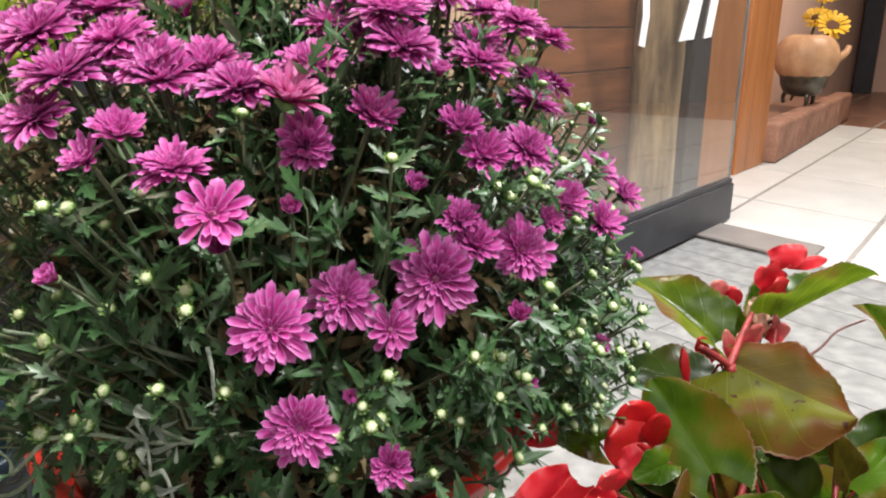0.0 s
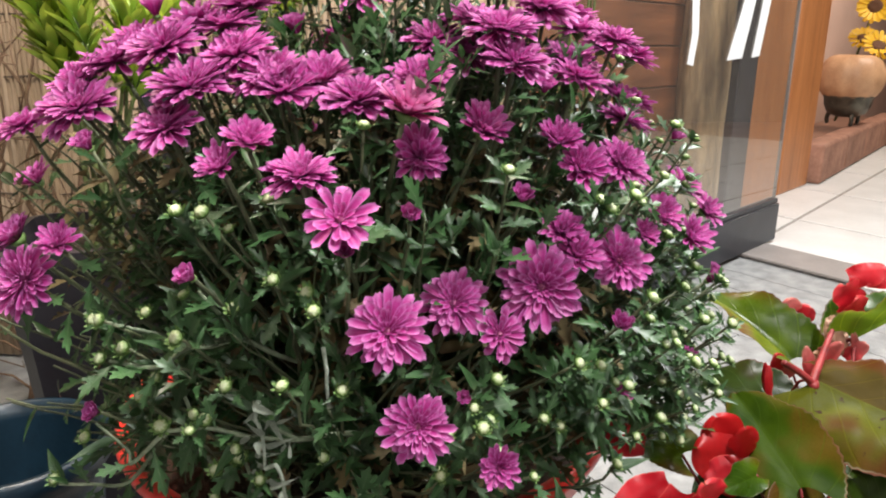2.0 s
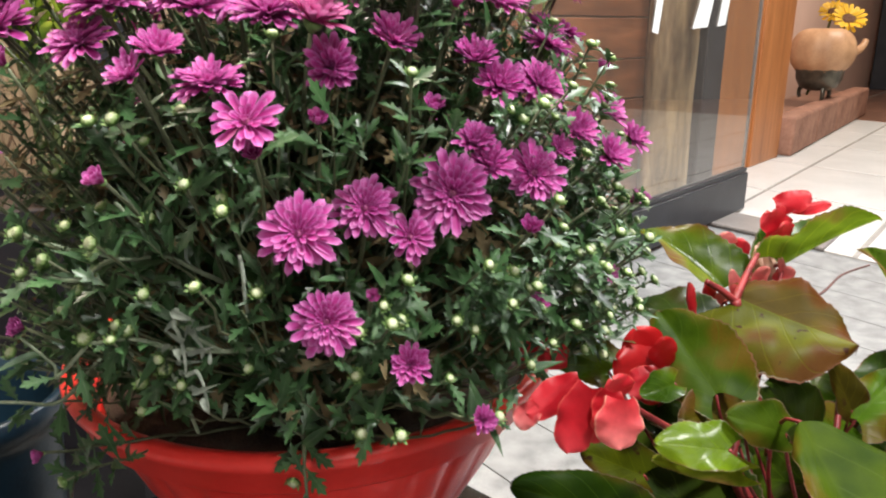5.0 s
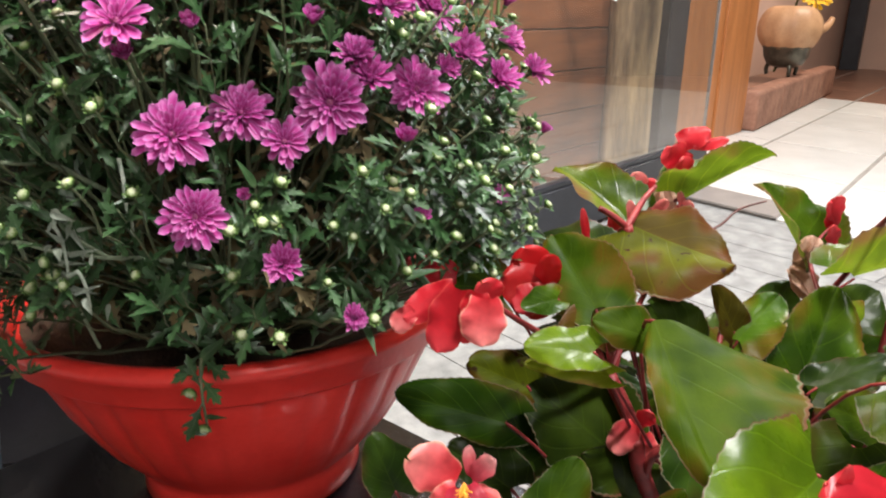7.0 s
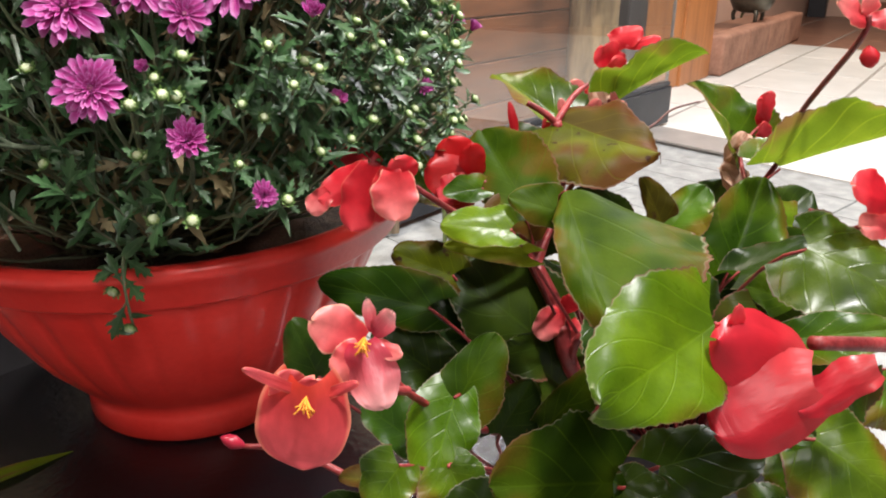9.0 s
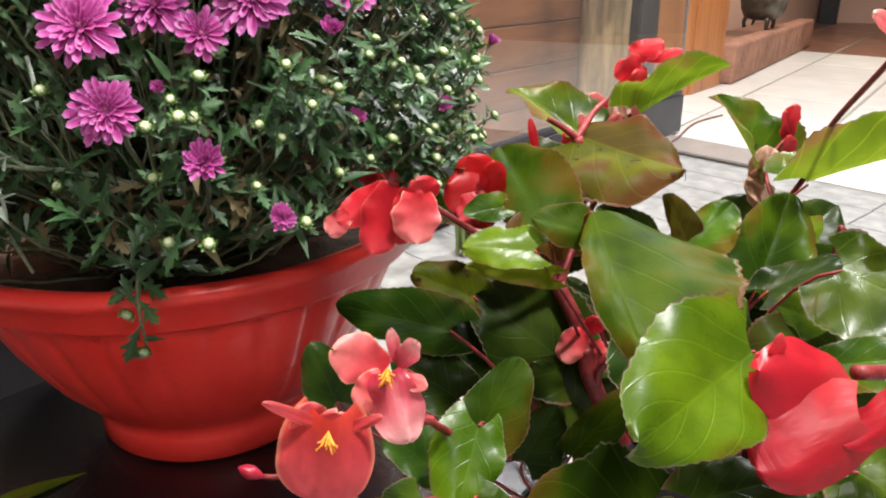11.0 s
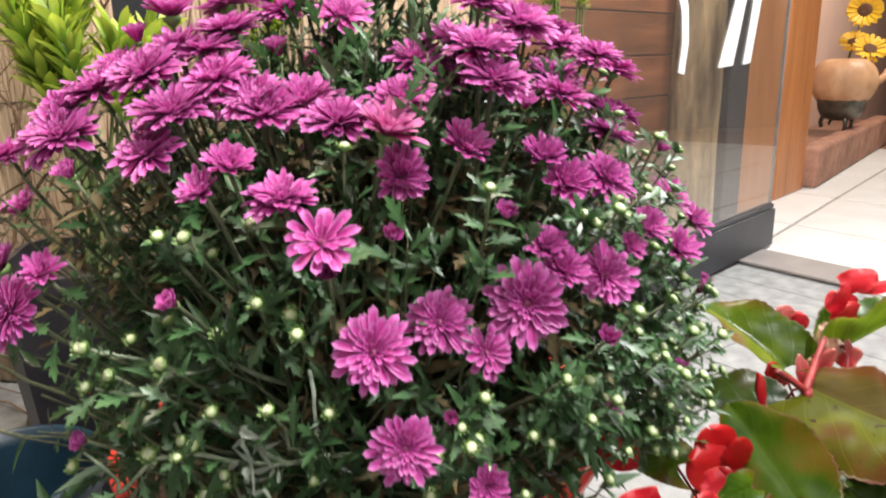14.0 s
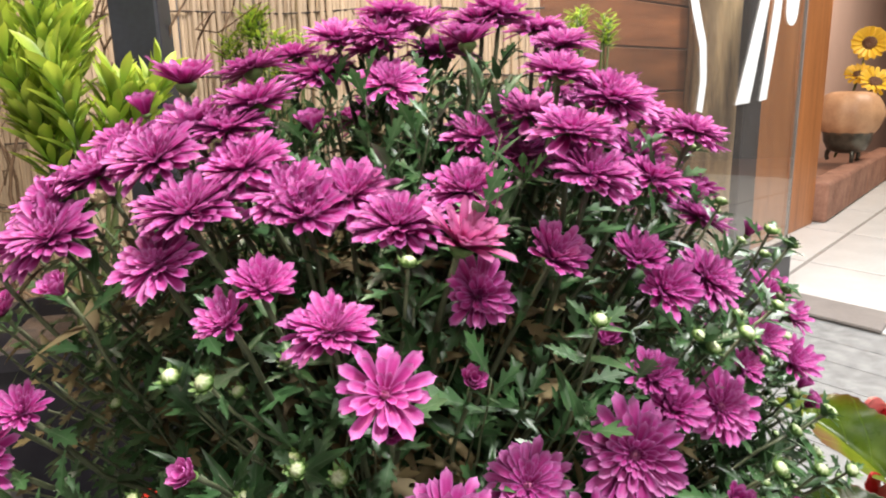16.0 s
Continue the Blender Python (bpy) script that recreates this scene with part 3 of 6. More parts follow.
part("film_stroke", film([(-0.362, 0.655), (-0.304, 0.66), (-0.28, 0.76), (-0.245, 0.9), (-0.215, 1.2), (-0.275, 1.2), (-0.305, 0.92), (-0.335, 0.77)]), screen, glass_pose(0, 0))
blob = [(-0.150 + 0.052 * math.cos(a), 0.93 + 0.045 * math.sin(a)) for a in (math.pi + math.pi * k / 8 for k in range(9))]
part("film_stroke", film([(-0.21, 1.2)] + blob + [(-0.06, 1.2)]), screen, glass_pose(0, 0))

# inside the doorway: low ledge, side wall, back wall
LEDGE = Vector((1.729, 3.798, 0))
LU = Vector((0.591, 0.806, 0)).normalized()
LN = Vector((LU.y, -LU.x, 0))


def ledge_pose(s, z, out=0.0):
    p = LEDGE + LU * s + LN * out
    return Matrix.Translation((p.x, p.y, z)) @ Matrix.Rotation(math.atan2(LU.y, LU.x), 4, "Z")


ledge = thing("ledge", LEDGE, "low terracotta block ledge along the wall inside the doorway", "ledge")
block = box_mesh("block", (0.565, 0.12, 0.205), TERRACOTTA, 0.018, 3)
for k in range(4):
    part("block", block, ledge, ledge_pose(0.29 + 0.57 * k, 0.1025, -0.06))
part("fill", box_mesh("fill", (2.27, 0.26, 0.17), RED_TILE, 0.01), ledge, ledge_pose(1.14, 0.085, -0.255), "dark earth-brown top behind the blocks")
side = part("wall_side", box_mesh("wall_side", (6.0, 0.12, 2.6), SALMON, 0), None, ledge_pose(3.05, 1.3, -0.46))
tagged(side, "salmon plastered side wall of the hall", "wall", kind="structure")
back = part("wall_back", box_mesh("wall_back", (0.12, 4.6, 2.6), SALMON, 0), None, ledge_pose(5.2, 1.3, 1.9))
tagged(back, "salmon plastered back wall of the hall", "wall", kind="structure")
skirting = part("baseboard", box_mesh("baseboard", (0.03, 4.0, 0.16), BROWN_WOOD, 0.004), None, ledge_pose(5.12, 0.08, 2.2))
tagged(skirting, "dark red-brown baseboard along the back wall", "baseboard", kind="structure")
jamb = part("door_post", box_mesh("door_post", (0.12, 0.17, 2.58), DARK_METAL, 0.006), None, ledge_pose(4.9, 1.29, -0.27))
tagged(jamb, "black painted door post inside the hall", "post")

# reed screen on the left
REED_Y = 1.5
fence = thing("reed_screen", (-1.2, REED_Y, 0), "tan split-reed screen bound with thin dark wires", "fence")
reed_shapes = []
for k in range(4):
    rr = [(0.0052 + 0.0006 * math.sin(3.1 * j + k), 1.95 * j / 9) for j in range(10)]
    reed_shapes.append(lathe("reed", [(0.0004, 0.0)] + rr + [(0.0004, 1.952)], REED, 6))
x = -1.72
count = 0
while x < 0.06 and count < 320:
    tilt = RNG.uniform(-0.35, 0.35)
    sc = RNG.uniform(0.75, 1.25)
    m = pose(x, REED_Y + RNG.uniform(-0.004, 0.004), 0.002, RNG.uniform(-0.2, 0.2), tilt, RNG.uniform(0, 360)) @ Matrix.Diagonal((sc, sc, RNG.uniform(0.985, 1.01), 1))
    part("reed", RNG.choice(reed_shapes), fence, m)
    x += 0.0059 * sc * RNG.uniform(0.85, 1.05)
    count += 1
verts, faces = [], []
x0 = -3.2
while x0 < -1.72:
    sc = RNG.uniform(0.75, 1.25)
    tube([Vector((x0, REED_Y, 0.002)), Vector((x0 + RNG.uniform(-0.01, 0.01), REED_Y, 1.95))], 0.0052 * sc, 0.0052 * sc, 5, verts, faces)
    x0 += 0.0078 * sc
tagged(part("more_reeds", mesh_of("more_reeds", verts, faces, REED_REST), fence), kind="stuff")
for z in (0.14, 0.26, 0.38, 0.5, 0.62, 0.74, 0.86, 0.98, 1.1, 1.22, 1.34, 1.46, 1.7):
    verts, faces = [], []
    pts = [Vector((-3.2 + 3.27 * i / 130, REED_Y - 0.0075 + 0.0012 * math.sin(i * 2.1), z + 0.004 * math.sin(i * 0.37 + z * 9))) for i in range(131)]
    tube(pts, 0.0017, 0.0017, 5, verts, faces)
    part("binding_wire", mesh_of("binding_wire", verts, faces, WIRE), fence)
post = thing("fence_post", (-0.525, 1.1, 0), "dark grey-blue metal post in front of the reed screen", "post")
part("shaft", box_mesh("fence_shaft", (0.068, 0.05, 1.9), DARK_METAL, 0.004), post, pose(-0.525, 1.12, 0.95, 0, -1.2, 0))
part("cap", box_mesh("fence_cap", (0.085, 0.06, 0.02), DARK_METAL, 0.004), post, pose(-0.545, 1.12, 1.905, 0, -1.2, 0))

# unseen walls and roof added to close the place; pale ones bounce fill light
for name, size, place in (("wall_near", (10.0, 0.1, 2.62), (0.5, -2.6, 1.3)), ("wall_left", (0.1, 9.0, 2.62), (-3.3, 1.6, 1.3)), 
                          ("wall_far", (9.0, 0.1, 2.62), (1.0, 9.6, 1.3))):
    tagged(part(name, box_mesh(name, size, PLASTER, 0), None, pose(*place)), "unseen light plaster wall added to close the porch", "wall", kind="structure")
# added dark side, so the glass reflects night instead of a lit wall
night_side = part("wall_right", box_mesh("wall_right", (0.1, 13.0, 2.62), NIGHT_DARK, 0), None, pose(5.2, 3.6, 1.3))
tagged(night_side, "unseen dark wall standing in for the night outside", "wall", kind="structure")
roof = part("ceiling", box_mesh("ceiling", (9.0, 13.0, 0.1), CEILING_PAINT, 0), None, pose(0.9, 3.5, 2.66))
tagged(roof, "unseen pale ceiling added over the porch to bounce fill light", "ceiling", kind="structure")

# ---------------------------------------------------------------- the low table with the red bowl
POT = Vector((-0.133, 0.612, 0.167))
c = POT + N * 0.075 - U * 0.15
stand = thing("low_table", (c.x, c.y, 0), "low dark-stained table with a glossy black top", "table")
spin_u = Matrix.Rotation(TURN_U, 4, "Z")
part("top", box_mesh("table_top", (0.60, 0.52, 0.028), BLACK_WOOD, 0.004), stand, Matrix.Translation((c.x, c.y, 0.153)) @ spin_u, "glossy black table top")
leg = box_mesh("table_leg", (0.036, 0.036, 0.139), BLACK_WOOD, 0.003)
for a in (-1, 1):
    for b in (-1, 1):
        q = c + U * (a * 0.27) + N * (b * 0.23)
        part("leg", leg, stand, Matrix.Translation((q.x, q.y, 0.0695)) @ spin_u)
    q = c + U * (a * 0.275)
    part("apron", box_mesh("apron", (0.016, 0.42, 0.04), BLACK_WOOD, 0.002), stand, Matrix.Translation((q.x, q.y, 0.119)) @ spin_u)
    q = c + N * (a * 0.235)
    part("apron", box_mesh("apron_long", (0.5, 0.016, 0.04), BLACK_WOOD, 0.002), stand, Matrix.Translation((q.x, q.y, 0.119)) @ spin_u)

bowl = thing("flower_bowl", POT, "red plastic plant bowl with fluted sides and a wide rim", "plant pot")
profile = [(0.085, 0.005), (0.104, 0.0), (0.109, 0.004), (0.108, 0.026), (0.105, 0.031), (0.122, 0.050), (0.146, 0.082), (0.166, 0.120), (0.181, 0.158), (0.188, 0.177),
           (0.189, 0.182), (0.1995, 0.183), (0.2025, 0.186), (0.2050, 0.203), (0.2115, 0.2075), (0.2130, 0.2135), (0.2115, 0.2185), (0.207, 0.2205), (0.200, 0.2185), (0.195, 0.211), (0.190, 0.18), (0.165, 0.14), (0.13, 0.08)]
profile = [(r_ * (1 + 0.2 * z_), z_) for r_, z_ in profile]
part("shell", lathe("shell", profile, RED_PLASTIC, 240, lambda a, k: 1 + (0.016 * abs(math.sin(a * 15)) ** 0.45 - 0.012 if 6 <= k <= 9 else 0)), bowl, Matrix.Translation(POT))
soil_rings = [(0.0005, 0.192)] + [(0.0195 * k, 0.192 + 0.004 * math.sin(k * 2.2)) for k in range(1, 10)] + [(0.192, 0.188)]
part("soil", lathe("soil", soil_rings, SOIL, 64, lambda a, k: 1 + 0.01 * math.sin(5 * a + k)), bowl, Matrix.Translation(POT), "dark moist potting soil")

# ---------------------------------------------------------------- pots on the left
def bucket(name, place, r0, r1, h, mat, label):
    top = thing(name, place, label, "plant pot")
    prof = [(r0 * 0.8, 0.003), (r0, 0.0), (r0 + 0.003, 0.004)] + [(r0 + (r1 - r0) * k / 6, h * k / 6) for k in range(1, 6)] + [(r1 - 0.001, h - 0.03), (r1 + 0.006, h - 0.027), (r1 + 0.007, h - 0.003), (r1 + 0.004, h), (r1 - 0.002, h - 0.001),
            (r1 - 0.004, h - 0.02), (r0 * 0.96, h * 0.35)]
    part("shell", lathe("bucket_shell", prof, mat, 72), top, Matrix.Translation(place))
    part("soil", lathe("bucket_soil", [(0.0005, h * 0.35 + 0.004), (r0 * 0.5, h * 0.35), (r0 * 0.96, h * 0.35)], SOIL, 40), top, Matrix.Translation(place))
    return top


bucket("teal_pot", Vector((-0.535, 0.672, 0.002)), 0.068, 0.094, 0.28, TEAL_PLASTIC, "empty dark teal round plastic plant pot")

SHRUB = Vector((-0.53, 0.92, 0.002))
tub = thing("black_planter", SHRUB, "tall black square plastic planter with soil", "plant pot")
verts, faces = [], []
sections = [(0.075, 0.0), (0.108, 0.43), (0.116, 0.432), (0.117, 0.452), (0.108, 0.453), (0.104, 0.42)]
for k, (hw, z) in enumerate(sections):
    for i in range(32):
        a = 2 * math.pi * (i + 0.5) / 32
        r = hw / max(abs(math.cos(a)), abs(math.sin(a)))
        r = min(r, hw * 1.33)
        verts.append((r * math.cos(a), r * math.sin(a), z))
for k in range(len(sections) - 1):
    for i in range(32):
        j = (i + 1) % 32
        faces.append((k * 32 + i, k * 32 + j, k * 32 + 32 + j, k * 32 + 32 + i))
faces.append(tuple(range(31, -1, -1)))
part("shell", mesh_of("planter_shell", verts, faces, BLACK_PLASTIC, smooth=False), tub, Matrix.Translation(SHRUB) @ Matrix.Rotation(0.3, 4, "Z"))
part("soil", box_mesh("planter_soil", (0.2, 0.2, 0.01), SOIL, 0.002), tub, Matrix.Translation(SHRUB + Vector((0, 0, 0.425))) @ Matrix.Rotation(0.3, 4, "Z"))


# ---------------------------------------------------------------- leaves
def strip_leaf(length, width, bend, fold, n=6, tip=0.6):
    """A pointed leaf along y with a folded midrib, as verts, faces and uvs."""
    verts, faces, uvs = [], [], []
    for k in range(n + 1):
        t = k / n
        w = width * math.sin(math.pi * min(1, t * 0.97 + 0.03) ** tip) * (1 - 0.15 * t)
        y, z = length * t, -bend * length * t * t
        for sgn in (-1, 0, 1):
            verts.append((sgn * w / 2, y, z + (fold * w * abs(sgn))))
            uvs.append((abs(sgn), t))
    for k in range(n):
        for i in (0, 1):
            q = k * 3 + i
            faces.append((q, q + 1, q + 4, q + 3))
    return verts, faces, uvs


def lobed_leaf(length, width, bend, fold):
    """A deeply cut leaf along y, with pointed lobes that lean forward and a raised midrib."""
    edge = ((0.0, 0.0, 0.035), (0.14, 0.16, 0.05), (0.22, 0.28, 0.10), (0.27, 0.39, 0.25), (0.30, 0.47, 0.35), (0.35, 0.43, 0.20), (0.42, 0.46, 0.12), (0.49, 0.57, 0.24), (0.53, 0.68, 0.39),
            (0.57, 0.79, 0.44), (0.62, 0.72, 0.25), (0.68, 0.73, 0.15), (0.75, 0.84, 0.23), (0.80, 0.95, 0.26), (0.86, 0.90, 0.14), (0.93, 0.99, 0.09), (1.0, 1.07, 0.0))
    verts, faces, uvs = [], [], []
    for t, te, w in edge:
        for sgn in (-1, 0, 1):
            tt = te if sgn else t
            verts.append((sgn * w * width, length * tt, -bend * length * tt * tt + (fold * w * width if sgn else 0.0)))
            uvs.append((abs(sgn), t))
    for k in range(len(edge) - 1):
        for i in (0, 1):
            q = k * 3 + i
            faces.append((q, q + 1, q + 4, q + 3))
    return verts, faces, uvs


def scatter(name, template, poses, mat):
    """Many copies of templates, each at a pose, in one mesh."""
    allv, allf, allu = [], [], []
    base_i = 0
    for k, m in enumerate(poses):
        v, f, u = template[k % len(template)]
        a = np.asarray(v, dtype=float)
        mm = np.array(m)
        allv.append(a @ mm[:3, :3].T + mm[:3, 3])
        allf.extend([tuple(i + base_i for i in face) for face in f])
        allu.extend(u)
        base_i += len(v)
    return mesh_of(name, np.concatenate(allv), allf, mat, allu)


def along(direction, up_hint, place, scale=1.0):
    """A pose at place whose y runs along direction and whose z is close to up_hint."""
    y = Vector(direction).normalized()
    z = Vector(up_hint)
    z = (z - y * z.dot(y))
    z = z.normalized() if z.length > 1e-5 else y.orthogonal().normalized()
    xx = y.cross(z)
    m = Matrix((xx, y, z)).transposed().to_4x4()
    return Matrix.Translation(place) @ m @ Matrix.Scale(scale, 4)


# shrub in the black planter
def rand_dir(up=0.3):
    v = Vector((RNG.gauss(0, 1), RNG.gauss(0, 1), RNG.gauss(0, 1) + up))
    return v.normalized()


def shrub(name, foot, tips, label, leaf_len, per_tip, spread, own=0, crown=0.42):
    top = thing(name, foot, label, "shrub")
    poses = []
    for tip in tips:
        tip = Vector(tip)
        mid = foot.lerp(tip, 0.5) + Vector((RNG.uniform(-0.03, 0.03), RNG.uniform(-0.03, 0.03), 0.02))
        pts = bezier(foot + Vector((RNG.uniform(-0.02, 0.02), RNG.uniform(-0.02, 0.02), 0)), mid, tip, 12)
        bv, bf = tube(pts, 0.004, 0.0015, 6)
        part("branch", mesh_of("branch", bv, bf, PLANT_STEM), top)
        for k in range(per_tip):
            t = 1 - crown * (k / per_tip)
            i = min(11, int(t * 12))
            p = pts[i].lerp(pts[i + 1], t * 12 - i)
            d = (pts[i + 1] - pts[i]).normalized()
            a = k * 2.4 + RNG.uniform(-0.3, 0.3)
            o = d.orthogonal().normalized()
            out = o * math.cos(a) + d.cross(o) * math.sin(a)
            lift = 0.45 + 1.1 * max(0, (t - 0.6))
            poses.append(along(out * spread + d * lift, d - out * 0.4, p, leaf_len * RNG.uniform(0.7, 1.2)))
    shapes = [strip_leaf(1.0, 0.28, 0.12, 0.2, 8, tip=1.6), strip_leaf(1.0, 0.25, -0.1, 0.12, 8, tip=1.8), strip_leaf(1.0, 0.31, 0.02, 0.22, 8, tip=1.7)]
    if own:
        meshes = [mesh_of("leaf", v, f, SHRUB_LEAF_OWN, u) for v, f, u in shapes]
        for k, m in enumerate(poses[:own]):
            part("leaf", meshes[k % 3], top, m)
    if len(poses) > own:
        tagged(part("more_leaves", scatter("more_leaves", shapes, poses[own:], SHRUB_LEAF), top), kind="stuff")
    return top


foot = SHRUB + Vector((0, 0, 0.43))
tips = [(-0.585, 0.90, 0.82), (-0.560, 0.95, 0.87), (-0.535, 0.88, 0.84), (-0.525, 0.93, 0.81), (-0.460, 0.90, 0.725), (-0.430, 0.94, 0.735), (-0.51, 0.86, 0.745), (-0.560, 0.86, 0.755),
        (-0.56, 1.0, 0.91), (-0.585, 0.98, 0.86), (-0.535, 0.98, 0.85), (-0.525, 0.90, 0.78), (-0.445, 0.92, 0.71), (-0.54, 0.87, 0.70), (-0.48, 0.93, 0.72)]
shrub("evergreen_shrub", foot, tips, "bushy evergreen shrub with narrow yellow-green leaves in the black planter", 0.052, 50, 0.48, own=295, crown=0.36)


def bushy(middle, radii, count):
    """Tips of twigs that fill a rounded, uneven crown."""
    tips_ = []
    for k in range(count):
        d = rand_dir(0.0)
        tips_.append(tuple(m + r * c * RNG.uniform(0.5, 1.0) for m, r, c in zip(middle, radii, d)))
    return tips_


foot2 = Vector((-0.40, 1.40, 0.002))
shrub("young_shrub", foot2, bushy((-0.43, 1.38, 0.793), (0.085, 0.03, 0.066), 42), "bushy young green shrub growing in front of the reed screen", 0.026, 18, 1.7, crown=0.05)
# added shrub in place of the greenery reflected in the glass
foot3 = Vector((0.18, 1.45, 0.002))
shrub("reflection_shrub", foot3, bushy((0.135, 1.43, 0.825), (0.06, 0.03, 0.05), 16), "small leafy green shrub standing in for a reflection in the glass door", 0.024, 16, 1.7, crown=0.05)

# dry climber on the left of the screen
vine = thing("dry_climber", (-0.8, 1.25, 0.002), "leafless brown climber twigs in front of the reed screen", "plant")
for k in range(26):
    verts, faces = [], []
    x = RNG.uniform(-1.15, -0.55)
    pts = [Vector((x, RNG.uniform(1.1, 1.44), 0.002))]
    while pts[-1].z < RNG.uniform(0.6, 1.5) and len(pts) < 30:
        pts.append(pts[-1] + Vector((RNG.gauss(0, 0.018), RNG.gauss(0, 0.008), RNG.uniform(0.03, 0.06))))
    tube(pts, RNG.uniform(0.003, 0.007), 0.0015, 5, verts, faces)
    for j in range(4):
        i = RNG.randrange(2, len(pts)) if len(pts) > 3 else 1
        q = [pts[min(i, len(pts) - 1)]]
        for s in range(5):
            q.append(q[-1] + Vector((RNG.gauss(0, 0.03), RNG.gauss(0, 0.01), RNG.gauss(0.01, 0.025))))
        tube(q, 0.002, 0.0008, 4, verts, faces)
    part("twig", mesh_of("twig", verts, faces, TWIG), vine)

# ---------------------------------------------------------------- the chrysanthemum
HEART = Vector((-0.090, 0.510, 0.500))     # middle of the dome of flowers
DOME = Vector((0.235, 0.225, 0.262))       # its half axes
mum = thing("chrysanthemum", POT + Vector((0, 0, 0.20)), "full-blooming magenta chrysanthemum with many pale green buds in the red bowl", "plant")


def petal(verts, faces, uvs, angle, inner, length, lift, width, cup, curl):
    """A spoon-shaped petal that leaves the axis at an angle and a lift: narrow at its foot, broad and round at its end, its sides turned up."""
    start = len(verts)
    ca, sa = math.cos(angle), math.sin(angle)
    outline = ((0.0, 0.4), (0.28, 0.66), (0.52, 0.88), (0.72, 1.0), (0.88, 0.9), (0.96, 0.6), (1.0, 0.16))
    for t, wide in outline:
        w = width * wide
        e = lift - curl * t
        r = inner + length * t * math.cos(lift - curl * t * 0.5)
        z = length * t * math.sin(lift - curl * t * 0.5)
        for s in (-1.0, -0.55, 0.0, 0.55, 1.0):
            off = s * w / 2
            up = cup * w * (abs(s) ** 1.6 * (1 - 0.55 * t * t)) + 0.05 * w * (abs(s) == 0.0) * t
            back = 0.05 * length * abs(s) if t > 0.9 else 0.0
            rr = r - back - up * math.sin(e)
            verts.append((rr * ca - off * sa, rr * sa + off * ca, z + up * math.cos(e)))
            uvs.append((abs(s), t))
    for k in range(len(outline) - 1):
        for i in range(4):
            q = start + k * 5 + i
            faces.append((q, q + 5, q + 6, q + 1))


def flower_mesh(name, whorls, mat, seed):
    rng = random.Random(seed)
    verts, faces, uvs = [], [], []
    for count, inner, length, lift, width in whorls:
        turn = rng.uniform(0, 6.28)
        for k in range(count):
            if rng.random() < 0.04:
                continue
            petal(verts, faces, uvs, turn + 2 * math.pi * (k + rng.uniform(-0.28, 0.28)) / count, inner, length * rng.uniform(0.8, 1.1),
                  math.radians(lift + rng.uniform(-13, 12)), width * rng.uniform(0.85, 1.12), rng.uniform(0.22, 0.42), math.radians(rng.uniform(-8, 18)))
    return mesh_of(name, verts, faces, mat, uvs)


OPEN = [(21, 0.10, 0.90, 4, 0.225), (19, 0.10, 0.77, 14, 0.195), (18, 0.08, 0.60, 28, 0.155), (15, 0.06, 0.43, 45, 0.115), (12, 0.04, 0.30, 63, 0.08), (8, 0.02, 0.2, 80, 0.06)]
FULL = [(26, 0.10, 0.90, 5, 0.195), (25, 0.10, 0.84, 14, 0.185), (24, 0.10, 0.74, 26, 0.165), (21, 0.08, 0.60, 40, 0.14), (17, 0.06, 0.45, 56, 0.11), (13, 0.03, 0.32, 74, 0.085)]
YOUNG = [(17, 0.1, 0.92, 30, 0.24), (16, 0.1, 0.82, 41, 0.21), (14, 0.08, 0.66, 55, 0.17), (11, 0.05, 0.46, 69, 0.12), (8, 0.02, 0.32, 81, 0.085)]
STAR = [(12, 0.10, 0.95, 8, 0.30), (11, 0.10, 0.74, 22, 0.24), (9, 0.07, 0.46, 44, 0.15), (10, 0.03, 0.24, 68, 0.075)]
CUP = [(7, 0.16, 1.2, 62, 0.52), (6, 0.12, 1.15, 72, 0.46), (4, 0.06, 1.1, 82, 0.42)]
kinds = {
    "open": [flower_mesh("flower", OPEN, PETAL, s) for s in (1, 2, 3, 4)],
    "full": [flower_mesh("flower", FULL, PETAL, s) for s in (5, 6, 7, 8)],
    "young": [flower_mesh("flower", YOUNG, PETAL, s) for s in (9, 10, 11)],
    "star": [flower_mesh("flower", STAR, PETAL, s) for s in (12, 13)],
    "faded": [flower_mesh("flower", YOUNG, PETAL_FADED, 15)],
}
cup_petals = []
for count, inner, length, lift, width in CUP:
    pv, pf, pu = [], [], []
    petal(pv, pf, pu, 0.0, inner, length, math.radians(lift), width, 0.25, math.radians(12))
    cup_petals.append((count, mesh_of("petal", pv, pf, PETAL, pu)))
disc_mesh = lathe("disc", [(0.10, 0.0), (0.095, 0.06), (0.06, 0.11), (0.005, 0.13)], DISC, 12)
calyx_mesh = lathe("calyx", [(0.03, -0.30), (0.12, -0.22), (0.24, -0.10), (0.26, 0.0), (0.22, 0.03)], CALYX, 12, lambda a, k: 1 + 0.08 * math.sin(6 * a))
BLOOMS = []    # place, direction and size of each flower
ENDS = []      # places where stems end, with their direction


